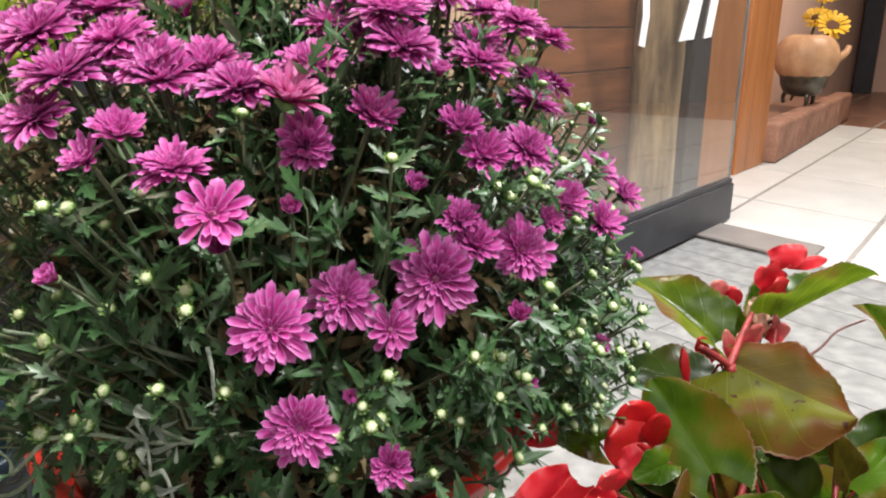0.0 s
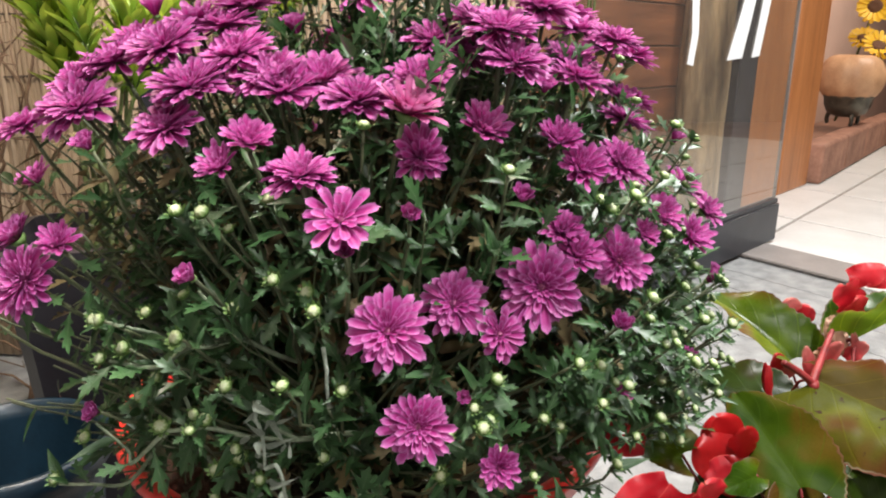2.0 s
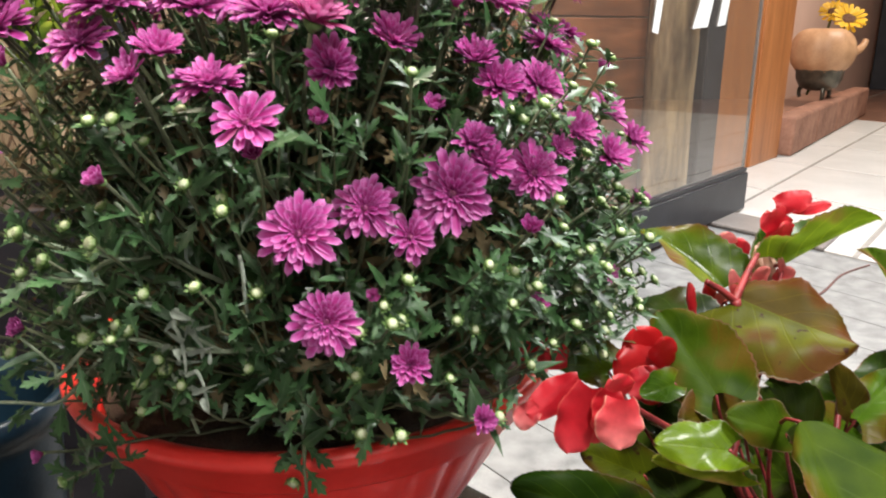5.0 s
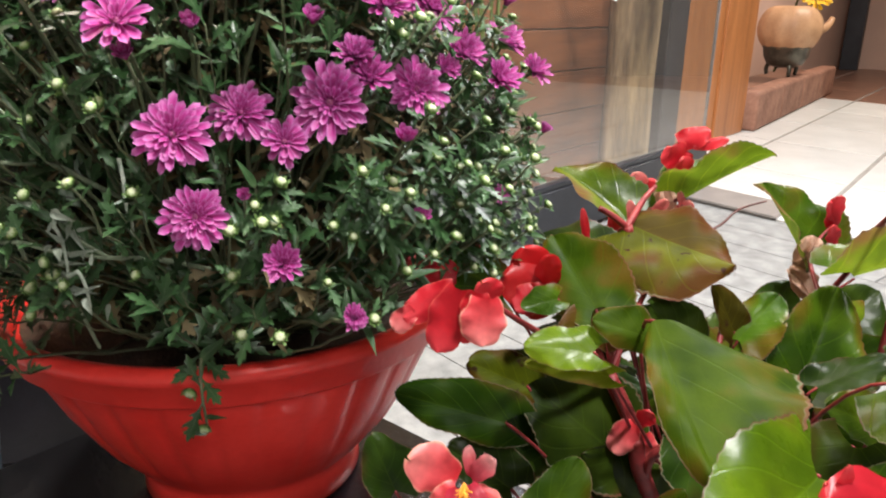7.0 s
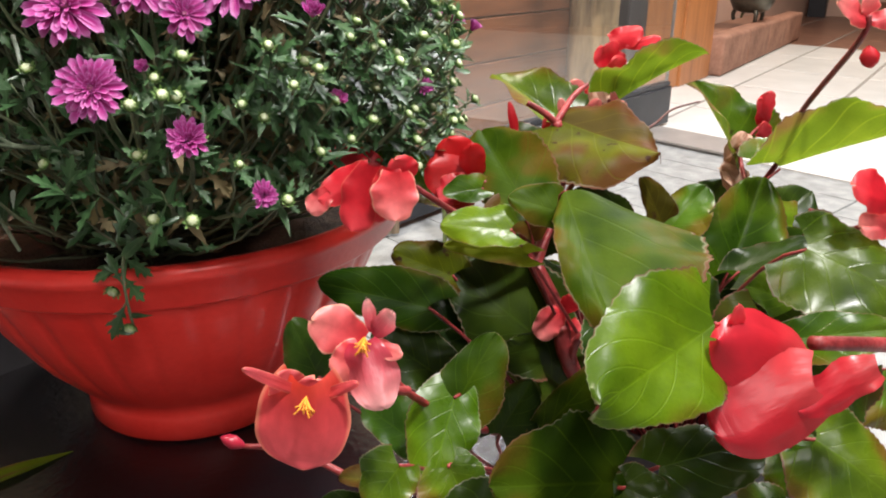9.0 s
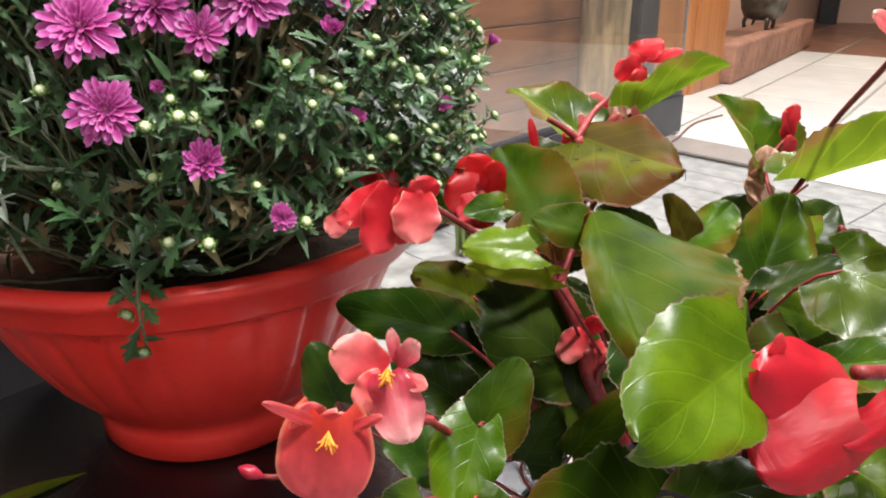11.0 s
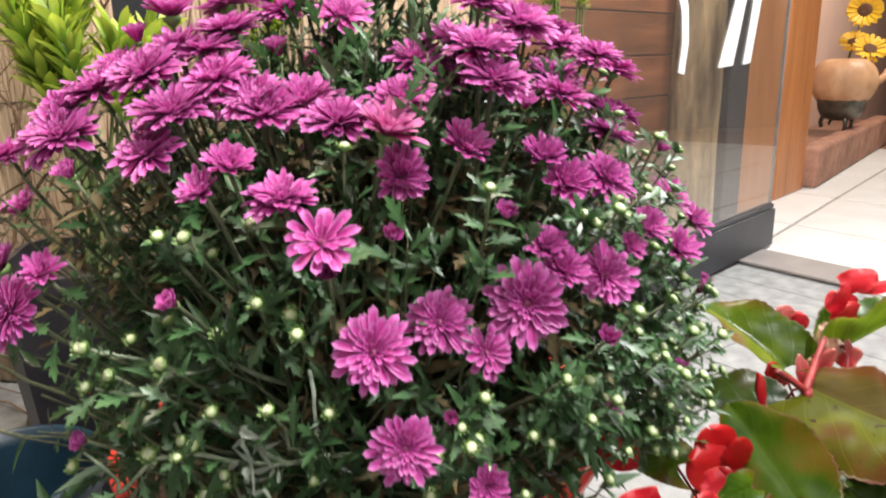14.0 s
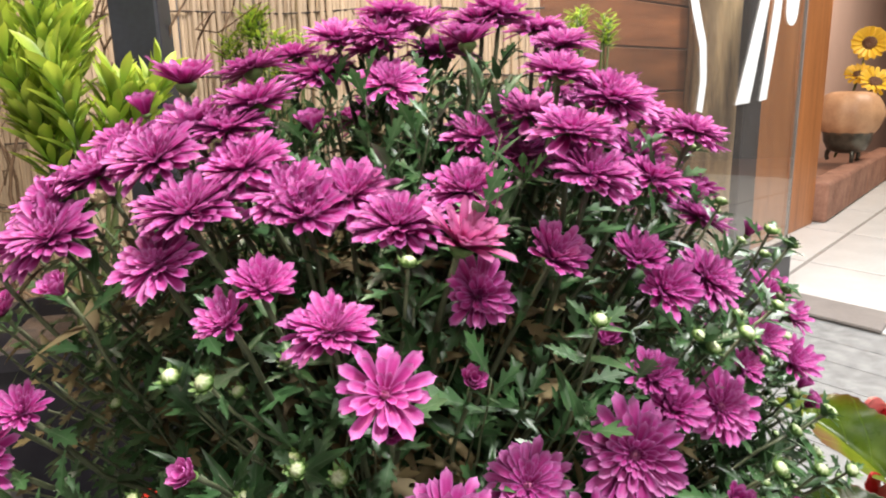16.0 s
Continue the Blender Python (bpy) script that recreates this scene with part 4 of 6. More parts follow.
def flower(x, y, z, size, kind="open", lean=None):
    p = Vector((x, y, z))
    out = Vector(((x - HEART.x) / DOME.x ** 1.2, (y - HEART.y) / DOME.y ** 1.2, (z - HEART.z + 0.10) / DOME.z ** 1.2)).normalized()
    out = (Vector((out.x * 0.7, out.y - 0.12, out.z + 0.15)) + Vector((RNG.uniform(-0.22, 0.22), RNG.uniform(-0.22, 0.22), RNG.uniform(-0.1, 0.2)))).normalized() if lean is None else Vector(lean).normalized()
    size *= 1.06 if z > 0.66 else 0.97
    m = facing(p - out * size * 0.12, out, RNG.uniform(0, 6.28), size / 2)
    BLOOMS.append((p, out, size))
    if kind == "cup":
        ob = part("opening_bud", calyx_mesh, mum, m, "magenta bud just opening")
        for ring_, (count, me) in enumerate(cup_petals):
            for k in range(count):
                turn = 2 * math.pi * (k + 0.5 * ring_ + RNG.uniform(-0.15, 0.15)) / count
                part("petal", me, ob, m @ Matrix.Rotation(turn, 4, "Z") @ Matrix.Scale(RNG.uniform(0.9, 1.08), 4))
    else:
        ob = part("flower", RNG.choice(kinds[kind]), mum, m)
        part("calyx", calyx_mesh, ob, m)
    if kind in ("open", "full", "star"):
        part("disc", disc_mesh, ob, m)
    ENDS.append((p - out * size * 0.24, out, 0.0010 if kind == "cup" else 0.0013))


# flowers of the front
for row in ((-0.080, 0.312, 0.567, 0.046, "open", (0.05, -0.85, 0.52)), (-0.004, 0.346, 0.579, 0.051, "open", (-0.08, -0.90, 0.36)), (-0.063, 0.286, 0.530, 0.038, "open", (0.1, -0.85, 0.45)),
            (-0.101, 0.311, 0.623, 0.039, "star", (0.05, -0.72, 0.7)), (-0.124, 0.333, 0.641, 0.041, "full", (-0.05, -0.35, 0.93)), (-0.201, 0.361, 0.659, 0.042, "open", (-0.1, -0.6, 0.78)),
            (0.045, 0.385, 0.583, 0.043, "open", (0.3, -0.8, 0.45)), (-0.049, 0.330, 0.576, 0.040, "open", (0, -0.75, 0.6)), (-0.024, 0.325, 0.561, 0.030, "star", (0.3, -0.7, 0.4)),
            (-0.025, 0.303, 0.500, 0.027, "young", (0.1, -0.8, 0.5)), (0.013, 0.300, 0.470, 0.018, "young", (0.3, -0.8, 0.4)), (-0.067, 0.358, 0.644, 0.037, "young", (0.1, -0.75, 0.35))):
    flower(*row)
for row in ((-0.150, 0.341, 0.654, 0.033, "young", (0.2, -0.5, 0.85)), (-0.164, 0.333, 0.642, 0.030, "young", (-0.3, -0.55, 0.75)), (-0.034, 0.372, 0.658, 0.039, "young", (0.35, -0.5, 0.8)),
            (0.010, 0.417, 0.647, 0.036, "young", (0.1, -0.5, 0.8)), (0.024, 0.414, 0.631, 0.038, "young", (0.2, -0.7, 0.6)), (0.053, 0.439, 0.630, 0.042, "full", (0.35, -0.6, 0.65)),
            (-0.072, 0.352, 0.670, 0.040, "faded", (0.35, -0.25, 0.85)), (-0.101, 0.370, 0.675, 0.044, "full", (0, -0.35, 0.93))):
    flower(*row)
# flowers of the crown
for row in ((-0.072, 0.410, 0.683, 0.044, "full"), (-0.192, 0.377, 0.681, 0.050, "full"), (-0.258, 0.382, 0.668, 0.048, "full", (-0.2, -0.55, 0.8)), (-0.300, 0.400, 0.655, 0.038, "full", (-0.3, -0.3, 0.88)), (-0.323, 0.441, 0.613, 0.036, "young", (-0.3, -0.35, 0.88)),
            (-0.151, 0.386, 0.685, 0.044, "full"), (-0.140, 0.375, 0.677, 0.038, "young"), (-0.124, 0.397, 0.683, 0.044, "full"), (-0.250, 0.415, 0.692, 0.048, "full"), (-0.215, 0.401, 0.700, 0.046, "full"),
            (-0.174, 0.399, 0.696, 0.044, "full"), (-0.111, 0.458, 0.731, 0.040, "open", (0.1, -0.6, 0.8)), (-0.066, 0.449, 0.705, 0.042, "full"), (-0.043, 0.444, 0.697, 0.042, "full"), (-0.039, 0.455, 0.716, 0.047, "full")):
    flower(*row)
for row in ((0.023, 0.476, 0.690, 0.044, "full"), (0.073, 0.548, 0.693, 0.042, "full"), (0.030, 0.558, 0.721, 0.044, "full"), (-0.003, 0.528, 0.713, 0.036, "young"), (-0.156, 0.497, 0.738, 0.052, "full"),
            (-0.087, 0.511, 0.750, 0.047, "full"), (-0.064, 0.500, 0.765, 0.044, "full"), (-0.029, 0.540, 0.762, 0.042, "full"), (-0.018, 0.541, 0.740, 0.036, "young"), (0.030, 0.555, 0.723, 0.036, "open"),
            (-0.222, 0.470, 0.734, 0.043, "young"), (-0.179, 0.444, 0.724, 0.047, "full"), (-0.226, 0.467, 0.712, 0.032, "young"), (0.023, 0.490, 0.692, 0.038, "young"), (0.024, 0.449, 0.683, 0.042, "full")):
    flower(*row)
for row in ((-0.138, 0.556, 0.757, 0.042, "full"), (-0.100, 0.526, 0.766, 0.042, "full"), (0.079, 0.566, 0.693, 0.036, "full"), (-0.179, 0.414, 0.697, 0.042, "full"), (-0.235, 0.440, 0.702, 0.042, "full"),
            (-0.270, 0.405, 0.680, 0.040, "full"), (-0.128, 0.525, 0.752, 0.040, "full"), (-0.175, 0.520, 0.748, 0.038, "full"), (-0.286, 0.430, 0.668, 0.036, "full"), (0.005, 0.505, 0.722, 0.038, "full")):
    flower(*row)
for row in ((-0.277, 0.432, 0.682, 0.042, "full"), (-0.250, 0.450, 0.703, 0.044, "full"), (-0.228, 0.445, 0.705, 0.042, "full"), (-0.187, 0.425, 0.712, 0.042, "full"), (-0.144, 0.500, 0.757, 0.042, "full"),
            (-0.117, 0.480, 0.757, 0.040, "full"), (-0.113, 0.500, 0.769, 0.042, "full"), (-0.072, 0.475, 0.752, 0.038, "young"), (-0.051, 0.505, 0.768, 0.042, "full"), (-0.017, 0.510, 0.752, 0.040, "full"),
            (0.000, 0.470, 0.728, 0.040, "full"), (0.030, 0.510, 0.712, 0.040, "full"), (0.050, 0.530, 0.700, 0.038, "full"), (-0.190, 0.480, 0.740, 0.042, "full"), (-0.205, 0.430, 0.712, 0.040, "young")):
    flower(*row)
# flowers that fill the crown's right flank
for row in ((-0.026, 0.391, 0.711, 0.042), (-0.026, 0.435, 0.736, 0.040), (-0.002, 0.428, 0.724, 0.044), (0.047, 0.461, 0.705, 0.036), (-0.019, 0.375, 0.694, 0.040)):
    flower(*row, "full")
# flowers of both sides
for row in ((0.064, 0.494, 0.653, 0.044, "full"), (0.066, 0.531, 0.665, 0.038, "full"), (0.107, 0.495, 0.606, 0.039, "young", (0.5, -0.5, 0.7)), (0.132, 0.520, 0.583, 0.033, "young", (0.6, -0.5, 0.6)), (0.074, 0.420, 0.602, 0.033, "young", (0.4, -0.6, 0.65)),
            (0.099, 0.438, 0.584, 0.034, "young", (0.5, -0.6, 0.6)), (0.062, 0.410, 0.592, 0.024, "young", (0.4, -0.6, 0.65)), (0.009, 0.374, 0.603, 0.031, "young", (0.1, -0.6, 0.75)), (0.017, 0.367, 0.591, 0.032, "young", (0.15, -0.6, 0.75)), (0.100, 0.428, 0.506, 0.018, "young"),
            (-0.282, 0.347, 0.576, 0.046, "full", (-0.35, -0.85, 0.45)), (-0.298, 0.373, 0.594, 0.038, "young", (-0.45, -0.45, 0.75)), (-0.261, 0.354, 0.596, 0.028, "young", (0.1, -0.55, 0.8))):
    flower(*row)
# opening buds
for row in ((-0.241, 0.360, 0.646, 0.018), (-0.150, 0.450, 0.706, 0.020), (-0.241, 0.460, 0.716, 0.020), (0.109, 0.544, 0.630, 0.018), (-0.014, 0.369, 0.620, 0.017), (0.038, 0.349, 0.558, 0.016), (0.046, 0.372, 0.506, 0.016),
            (-0.170, 0.304, 0.594, 0.016), (-0.070, 0.330, 0.618, 0.014), (-0.100, 0.318, 0.603, 0.015), (-0.002, 0.400, 0.675, 0.015), (-0.244, 0.340, 0.503, 0.015), (-0.259, 0.360, 0.410, 0.012),
            (-0.312, 0.360, 0.550, 0.014), (-0.043, 0.306, 0.535, 0.010), (0.14, 0.52, 0.535, 0.016), (0.122, 0.47, 0.545, 0.018)):
    flower(*row, "cup")
# the far side, seen from above only
for k in range(34):
    a = math.radians(RNG.uniform(15, 165))
    e = math.radians(RNG.uniform(5, 60))
    p = HEART + Vector((DOME.x * math.cos(a) * math.cos(e), DOME.y * math.sin(a) * math.cos(e), DOME.z * math.sin(e)))
    flower(p.x, p.y, p.z, RNG.uniform(0.036, 0.046), RNG.choice(("full", "open", "young")))


def before_bloom(p, reach):
    """Whether something at p would stand in front of a flower's face."""
    for q, out, size in BLOOMS:
        d = p - q
        h = d.dot(out)
        if -0.004 < h < 0.10 and (d - out * h).length < size * reach:
            return True
    return False


# closed buds
def bud_mesh(name, seed):
    """A tight dome of unopened florets, ribbed in a spiral, over a green base."""
    rng = random.Random(seed)
    rings = ((0.12, -0.6), (0.55, -0.5), (0.88, -0.2), (0.97, 0.08), (0.88, 0.36), (0.68, 0.58), (0.42, 0.72), (0.2, 0.72), (0.02, 0.68))
    verts, faces, uvs = [], [], []
    for k, (r, z) in enumerate(rings):
        for i in range(24):
            a = 2 * math.pi * i / 24
            f = 1 + 0.09 * math.sin(8 * a + k * 0.9) + 0.03 * rng.uniform(-1, 1)
            verts.append((r * f * math.cos(a), r * f * math.sin(a), z * (1 + 0.05 * math.sin(8 * a + k * 0.9))))
            uvs.append((0.0, (z + 0.6) / 1.34 + 0.08 * math.sin(8 * a + k * 0.9)))
    for k in range(len(rings) - 1):
        for i in range(24):
            j = (i + 1) % 24
            faces.append((k * 24 + i, k * 24 + j, k * 24 + 24 + j, k * 24 + 24 + i))
    return mesh_of(name, verts, faces, BUD, uvs)


def sepal_ring(seed):
    """A green cup round a bud whose rim is cut into pointed sepals that stand off at their tips."""
    rng = random.Random(seed)
    n, per = 10, 6
    verts, faces, uvs = [], [], []
    tall = [rng.uniform(0.7, 1.3) for _ in range(n)]
    off = [rng.uniform(0.05, 0.75) for _ in range(n)]
    for k, t in enumerate((0.0, 0.3, 0.55, 0.8, 1.0)):
        for i in range(n * per):
            s, c = i // per, (i % per) / per
            tip = (1 - abs(2 * c - 1)) ** 0.9
            top = -0.12 + 0.68 * tall[s] * tip
            z = -0.62 + (top + 0.62) * t
            r = 0.3 + 0.76 * min(1.0, math.sqrt(max(0.0, (z + 0.62) / 0.55))) + off[s] * tip * t ** 3 + 0.05 * tip
            if z > 0.25:
                r -= 0.35 * (z - 0.25)
            a = 2 * math.pi * i / (n * per)
            verts.append((r * math.cos(a), r * math.sin(a), z))
            uvs.append((tip, t))
    w = n * per
    for k in range(4):
        for i in range(w):
            j = (i + 1) % w
            faces.append((k * w + i, k * w + j, k * w + w + j, k * w + w + i))
    return mesh_of("sepal_ring", verts, faces, CALYX, uvs)


bud_shapes = [bud_mesh("bud", s) for s in (1, 2, 3)]
sepal_shapes = [sepal_ring(s) for s in (1, 2, 3)]


def bud(p, out, size):
    m = facing(p, out, RNG.uniform(0, 6.28), size / 2)
    ob = part("bud", RNG.choice(bud_shapes), mum, m)
    part("sepal_ring", RNG.choice(sepal_shapes), ob, m)
    ENDS.append((p - out * size * 0.3, out, 0.0008))


for row in ((-0.230, 0.330, 0.561, 0.011), (-0.219, 0.330, 0.546, 0.012), (-0.182, 0.310, 0.561, 0.012), (-0.185, 0.330, 0.509, 0.011), (-0.164, 0.330, 0.489, 0.011), (-0.135, 0.317, 0.589, 0.010), (-0.242, 0.350, 0.397, 0.011),
            (-0.106, 0.372, 0.383, 0.013), (-0.099, 0.372, 0.356, 0.013), (-0.030, 0.312, 0.520, 0.011), (-0.170, 0.325, 0.620, 0.012), (-0.112, 0.300, 0.580, 0.010)):
    p = Vector(row[:3])
    bud(p, (p - HEART + Vector((0, 0, 0.06))).normalized(), row[3] * 0.62)
placed = 0
while placed < 225:
    a = RNG.uniform(-math.pi, math.pi)
    e = math.radians(RNG.triangular(-22, 68, 8))
    u = Vector((math.cos(a) * math.cos(e), math.sin(a) * math.cos(e), math.sin(e)))
    weight = 0.08 + 0.9 * max(0, u.x) + 0.22 * max(0, -u.y) * (u.x > -0.2)
    if RNG.random() > weight:
        continue
    r = RNG.uniform(0.86, 1.0)
    p = HEART + Vector((DOME.x * u.x, DOME.y * u.y, DOME.z * u.z)) * r
    if p.z < 0.435 or p.x < -0.26 and p.z < 0.6 or before_bloom(p, 0.62):
        continue
    bud(p, (u * 0.7 + Vector((RNG.uniform(-0.4, 0.4), RNG.uniform(-0.5, 0.3), 0.7))).normalized(), RNG.uniform(0.0050, 0.0073))
    placed += 1

# stems and leaves
verts, faces = [], []
leaf_poses, dry_poses = [], []
root = POT + Vector((0, -0.05, 0.198))
STEMS = list(ENDS)
for k in range(480):
    a = RNG.uniform(-math.pi, math.pi)
    e = math.radians(RNG.uniform(-30, 82))
    u = Vector((math.cos(a) * math.cos(e), math.sin(a) * math.cos(e), math.sin(e)))
    p = HEART + Vector((DOME.x * u.x, DOME.y * u.y, DOME.z * u.z)) * RNG.uniform(0.66, 0.95)
    if p.z < 0.43 or (p.xy - POT.xy).length > 0.2 and p.z < 0.46:
        continue
    STEMS.append((p, (u * 0.6 + Vector((0, 0, 0.7))).normalized(), 0.0009))
for k in range(90):
    a = RNG.uniform(-math.pi, math.pi)
    e = math.radians(RNG.uniform(45, 88))
    u = Vector((math.cos(a) * math.cos(e), math.sin(a) * math.cos(e), math.sin(e)))
    p = HEART + Vector((DOME.x * u.x, DOME.y * u.y, DOME.z * u.z)) * RNG.uniform(0.7, 0.93)
    STEMS.append((p, (u * 0.6 + Vector((0, 0, 0.7))).normalized(), 0.0009))
for k in range(44):
    p = Vector((RNG.uniform(-0.335, -0.22), RNG.uniform(0.37, 0.54), RNG.uniform(0.44, 0.60)))
    STEMS.append((p, Vector((-0.7, -0.5, 0.2)).normalized(), 0.0007))
for k in range(46):
    p = Vector((RNG.uniform(-0.325, -0.2), RNG.uniform(0.39, 0.56), RNG.uniform(0.55, 0.665)))
    STEMS.append((p, Vector((-0.5, -0.4, 0.6)).normalized(), 0.0007))
for k in range(14):
    p = Vector((RNG.uniform(-0.315, -0.25), RNG.uniform(0.40, 0.48), RNG.uniform(0.415, 0.47)))
    STEMS.append((p, Vector((-0.6, -0.6, 0.1)).normalized(), 0.0007))
for p, out, r in STEMS:
    if (p.xy - POT.xy).length > 0.185 and p.z < 0.455 and p.x > -0.22:
        continue
    a = RNG.uniform(0, 6.28)
    q = root + Vector((math.cos(a), math.sin(a), 0)) * RNG.uniform(0.005, 0.09) + Vector((0, 0, -0.005))
    side = Vector((p.x - root.x, p.y - root.y, 0))
    mid = q.lerp(p, 0.55) - out * 0.0 + side * 0.12 - Vector((0, 0, 0.03 * (p.z < 0.55)))
    mid = mid.lerp(p - out * 0.09, 0.55)
    pts = bezier(q, mid, p, 12)
    pts = [pt + Vector((RNG.gauss(0, 0.0011), RNG.gauss(0, 0.0011), RNG.gauss(0, 0.0011))) * (0 < i < 12) for i, pt in enumerate(pts)]
    filler = r == 0.0009
    if r == 0.0008:
        o = out.orthogonal().normalized()
        for k in range(4):
            w = k * 1.57 + RNG.uniform(-0.4, 0.4)
            away = o * math.cos(w) + out.cross(o) * math.sin(w)
            leaf_poses.append(along(away * RNG.uniform(0.6, 1.1) + out * 0.55, out - away * 0.4, p - out * RNG.uniform(0.001, 0.010), RNG.uniform(0.009, 0.017)))
    tube(pts, r * 1.5, r * (0.35 if filler else 1.0), 5, verts, faces)
    if filler and p.z > 0.43:
        for k in range(4):
            w = k * 1.7 + RNG.uniform(-0.4, 0.4)
            o = out.orthogonal().normalized()
            spread_ = o * math.cos(w) + out.cross(o) * math.sin(w)
            leaf_poses.append(along(out + spread_ * RNG.uniform(0.3, 1.0), out - spread_, pts[-2].lerp(pts[-1], RNG.random()), RNG.uniform(0.012, 0.024)))
    n_leaf = RNG.randint(13, 18) + (10 if p.x < -0.2 and p.z < 0.67 else 0)
    for k in range(n_leaf):
        t = 0.34 + 0.63 * (k + RNG.uniform(0, 0.9)) / n_leaf
        i = min(11, int(t * 12))
        pt = pts[i].lerp(pts[i + 1], t * 12 - i)
        d = (pts[i + 1] - pts[i]).normalized()
        o = d.orthogonal().normalized()
        w = k * 2.4 + RNG.uniform(-0.5, 0.5)
        away = o * math.cos(w) + d.cross(o) * math.sin(w)
        size = RNG.uniform(0.016, 0.031) * (1.1 - 0.3 * t)
        m = along(away + d * RNG.uniform(0.1, 0.7) + Vector((0, 0, RNG.uniform(-0.3, 0.25))), d + Vector((0, 0, 0.5)), pt, size)
        tip_z = pt.z + m.col[1].z
        low = 0.445 if pt.x > -0.01 else 0.412
        if (tip_z < low or pt.z < low - 0.007) and pt.x > -0.22 and pt.y < 0.60:
            continue
        if pt.y < 0.58 and (before_bloom(pt + m.col[1].xyz * 0.6, 0.5) or before_bloom(pt + m.col[1].xyz, 0.45)):
            continue
        if pt.x < 0.0 and pt.y < 0.43 and 0.42 < pt.z < 0.60 and RNG.random() < (0.85 if pt.z < 0.52 and pt.x < -0.05 else 0.6):
            continue
        shaded = (pt - HEART).length < 0.17 or (pt.x < -0.1 and pt.z > 0.54 and pt.y > 0.37 and RNG.random() < 0.7)
        (dry_poses if shaded and RNG.random() < 0.46 else leaf_poses).append(m)
# pale branches that lean out over the rim
def branch(points, r):
    pts = [Vector(p) for p in points]
    fine_ = []
    for k in range(len(pts) - 1):
        p0, p1, p2, p3 = pts[max(k - 1, 0)], pts[k], pts[k + 1], pts[min(k + 2, len(pts) - 1)]
        for i in range(5):
            t = i / 5
            fine_.append(0.5 * ((2 * p1) + (p2 - p0) * t + (2 * p0 - 5 * p1 + 4 * p2 - p3) * t * t + (3 * p1 - p0 - 3 * p2 + p3) * t ** 3))
    fine_.append(pts[-1])
    v, f = tube(fine_, r * 0.72, r * 0.45, 8)
    part("branch", mesh_of("branch", v, f, PALE_STEM), mum, label="pale grey-green branch")
    for k in range(2, len(fine_) - 1):
        if RNG.random() < 0.5:
            d = (fine_[k + 1] - fine_[k - 1]).normalized()
            side_ = d.orthogonal().normalized()
            w = RNG.uniform(0, 6.28)
            out_ = side_ * math.cos(w) + d.cross(side_) * math.sin(w) + Vector((0, -0.3, 0.1))
            leaf_poses.insert(0, along(out_ + d * 0.5, (0, -0.6, 0.8), fine_[k], RNG.uniform(0.016, 0.029)))


branch([(-0.094, 0.400, 0.460), (-0.114, 0.370, 0.477), (-0.134, 0.345, 0.487), (-0.160, 0.335, 0.494), (-0.178, 0.330, 0.501), (-0.202, 0.330, 0.498)], 0.0024)
branch([(-0.134, 0.345, 0.487), (-0.143, 0.335, 0.499), (-0.151, 0.330, 0.510), (-0.151, 0.325, 0.520)], 0.0016)
branch([(-0.170, 0.370, 0.537), (-0.172, 0.345, 0.559), (-0.179, 0.335, 0.576)], 0.0020)
branch([(-0.144, 0.420, 0.497), (-0.154, 0.380, 0.522), (-0.170, 0.360, 0.540), (-0.190, 0.340, 0.542), (-0.204, 0.335, 0.533), (-0.230, 0.335, 0.536)], 0.0023)
branch([(-0.170, 0.360, 0.540), (-0.178, 0.340, 0.543), (-0.189, 0.330, 0.549)], 0.0016)
branch([(-0.221, 0.400, 0.522), (-0.223, 0.360, 0.543), (-0.236, 0.345, 0.554)], 0.0020)
branch([(-0.234, 0.400, 0.456), (-0.240, 0.360, 0.447), (-0.256, 0.345, 0.454), (-0.271, 0.340, 0.457)], 0.0020)
branch([(-0.202, 0.330, 0.498), (-0.222, 0.330, 0.478), (-0.226, 0.335, 0.483), (-0.242, 0.335, 0.499)], 0.0017)
branch([(-0.214, 0.420, 0.420), (-0.215, 0.380, 0.505), (-0.204, 0.335, 0.533)], 0.0020)
branch([(-0.175, 0.400, 0.402), (-0.171, 0.360, 0.466), (-0.168, 0.345, 0.472)], 0.0018)
for x, y, z, size in ((-0.180, 0.330, 0.506, 0.0095), (-0.204, 0.330, 0.501, 0.0095), (-0.166, 0.340, 0.478, 0.0100), (-0.222, 0.335, 0.543, 0.0095), (-0.235, 0.335, 0.537, 0.0080), (-0.238, 0.340, 0.557, 0.0095), (-0.210, 0.340, 0.562, 0.0070), (-0.206, 0.335, 0.527, 0.0080), (-0.140, 0.330, 0.585, 0.0090), (-0.122, 0.330, 0.578, 0.0090), (-0.160, 0.330, 0.569, 0.0075), (-0.120, 0.345, 0.476, 0.0080), (-0.180, 0.340, 0.469, 0.0090), (-0.249, 0.335, 0.490, 0.0080), (-0.191, 0.330, 0.551, 0.0095), (-0.273, 0.340, 0.460, 0.0080)):
    bud(Vector((x, y, z)), Vector((RNG.uniform(-0.5, 0.2), -0.6, 0.6)).normalized(), size * 0.84)
v, f = tube(bezier((-0.147, 0.320, 0.523), (-0.148, 0.319, 0.519), (-0.149, 0.318, 0.514), 4)[:-1] + bezier((-0.149, 0.318, 0.514), (-0.144, 0.318, 0.507), (-0.145, 0.317, 0.486), 10), 0.0013, 0.0008, 7)
part("wilted_shoot", mesh_of("wilted_shoot", v, f, WILTED), mum, label="limp whitish wilted shoot")
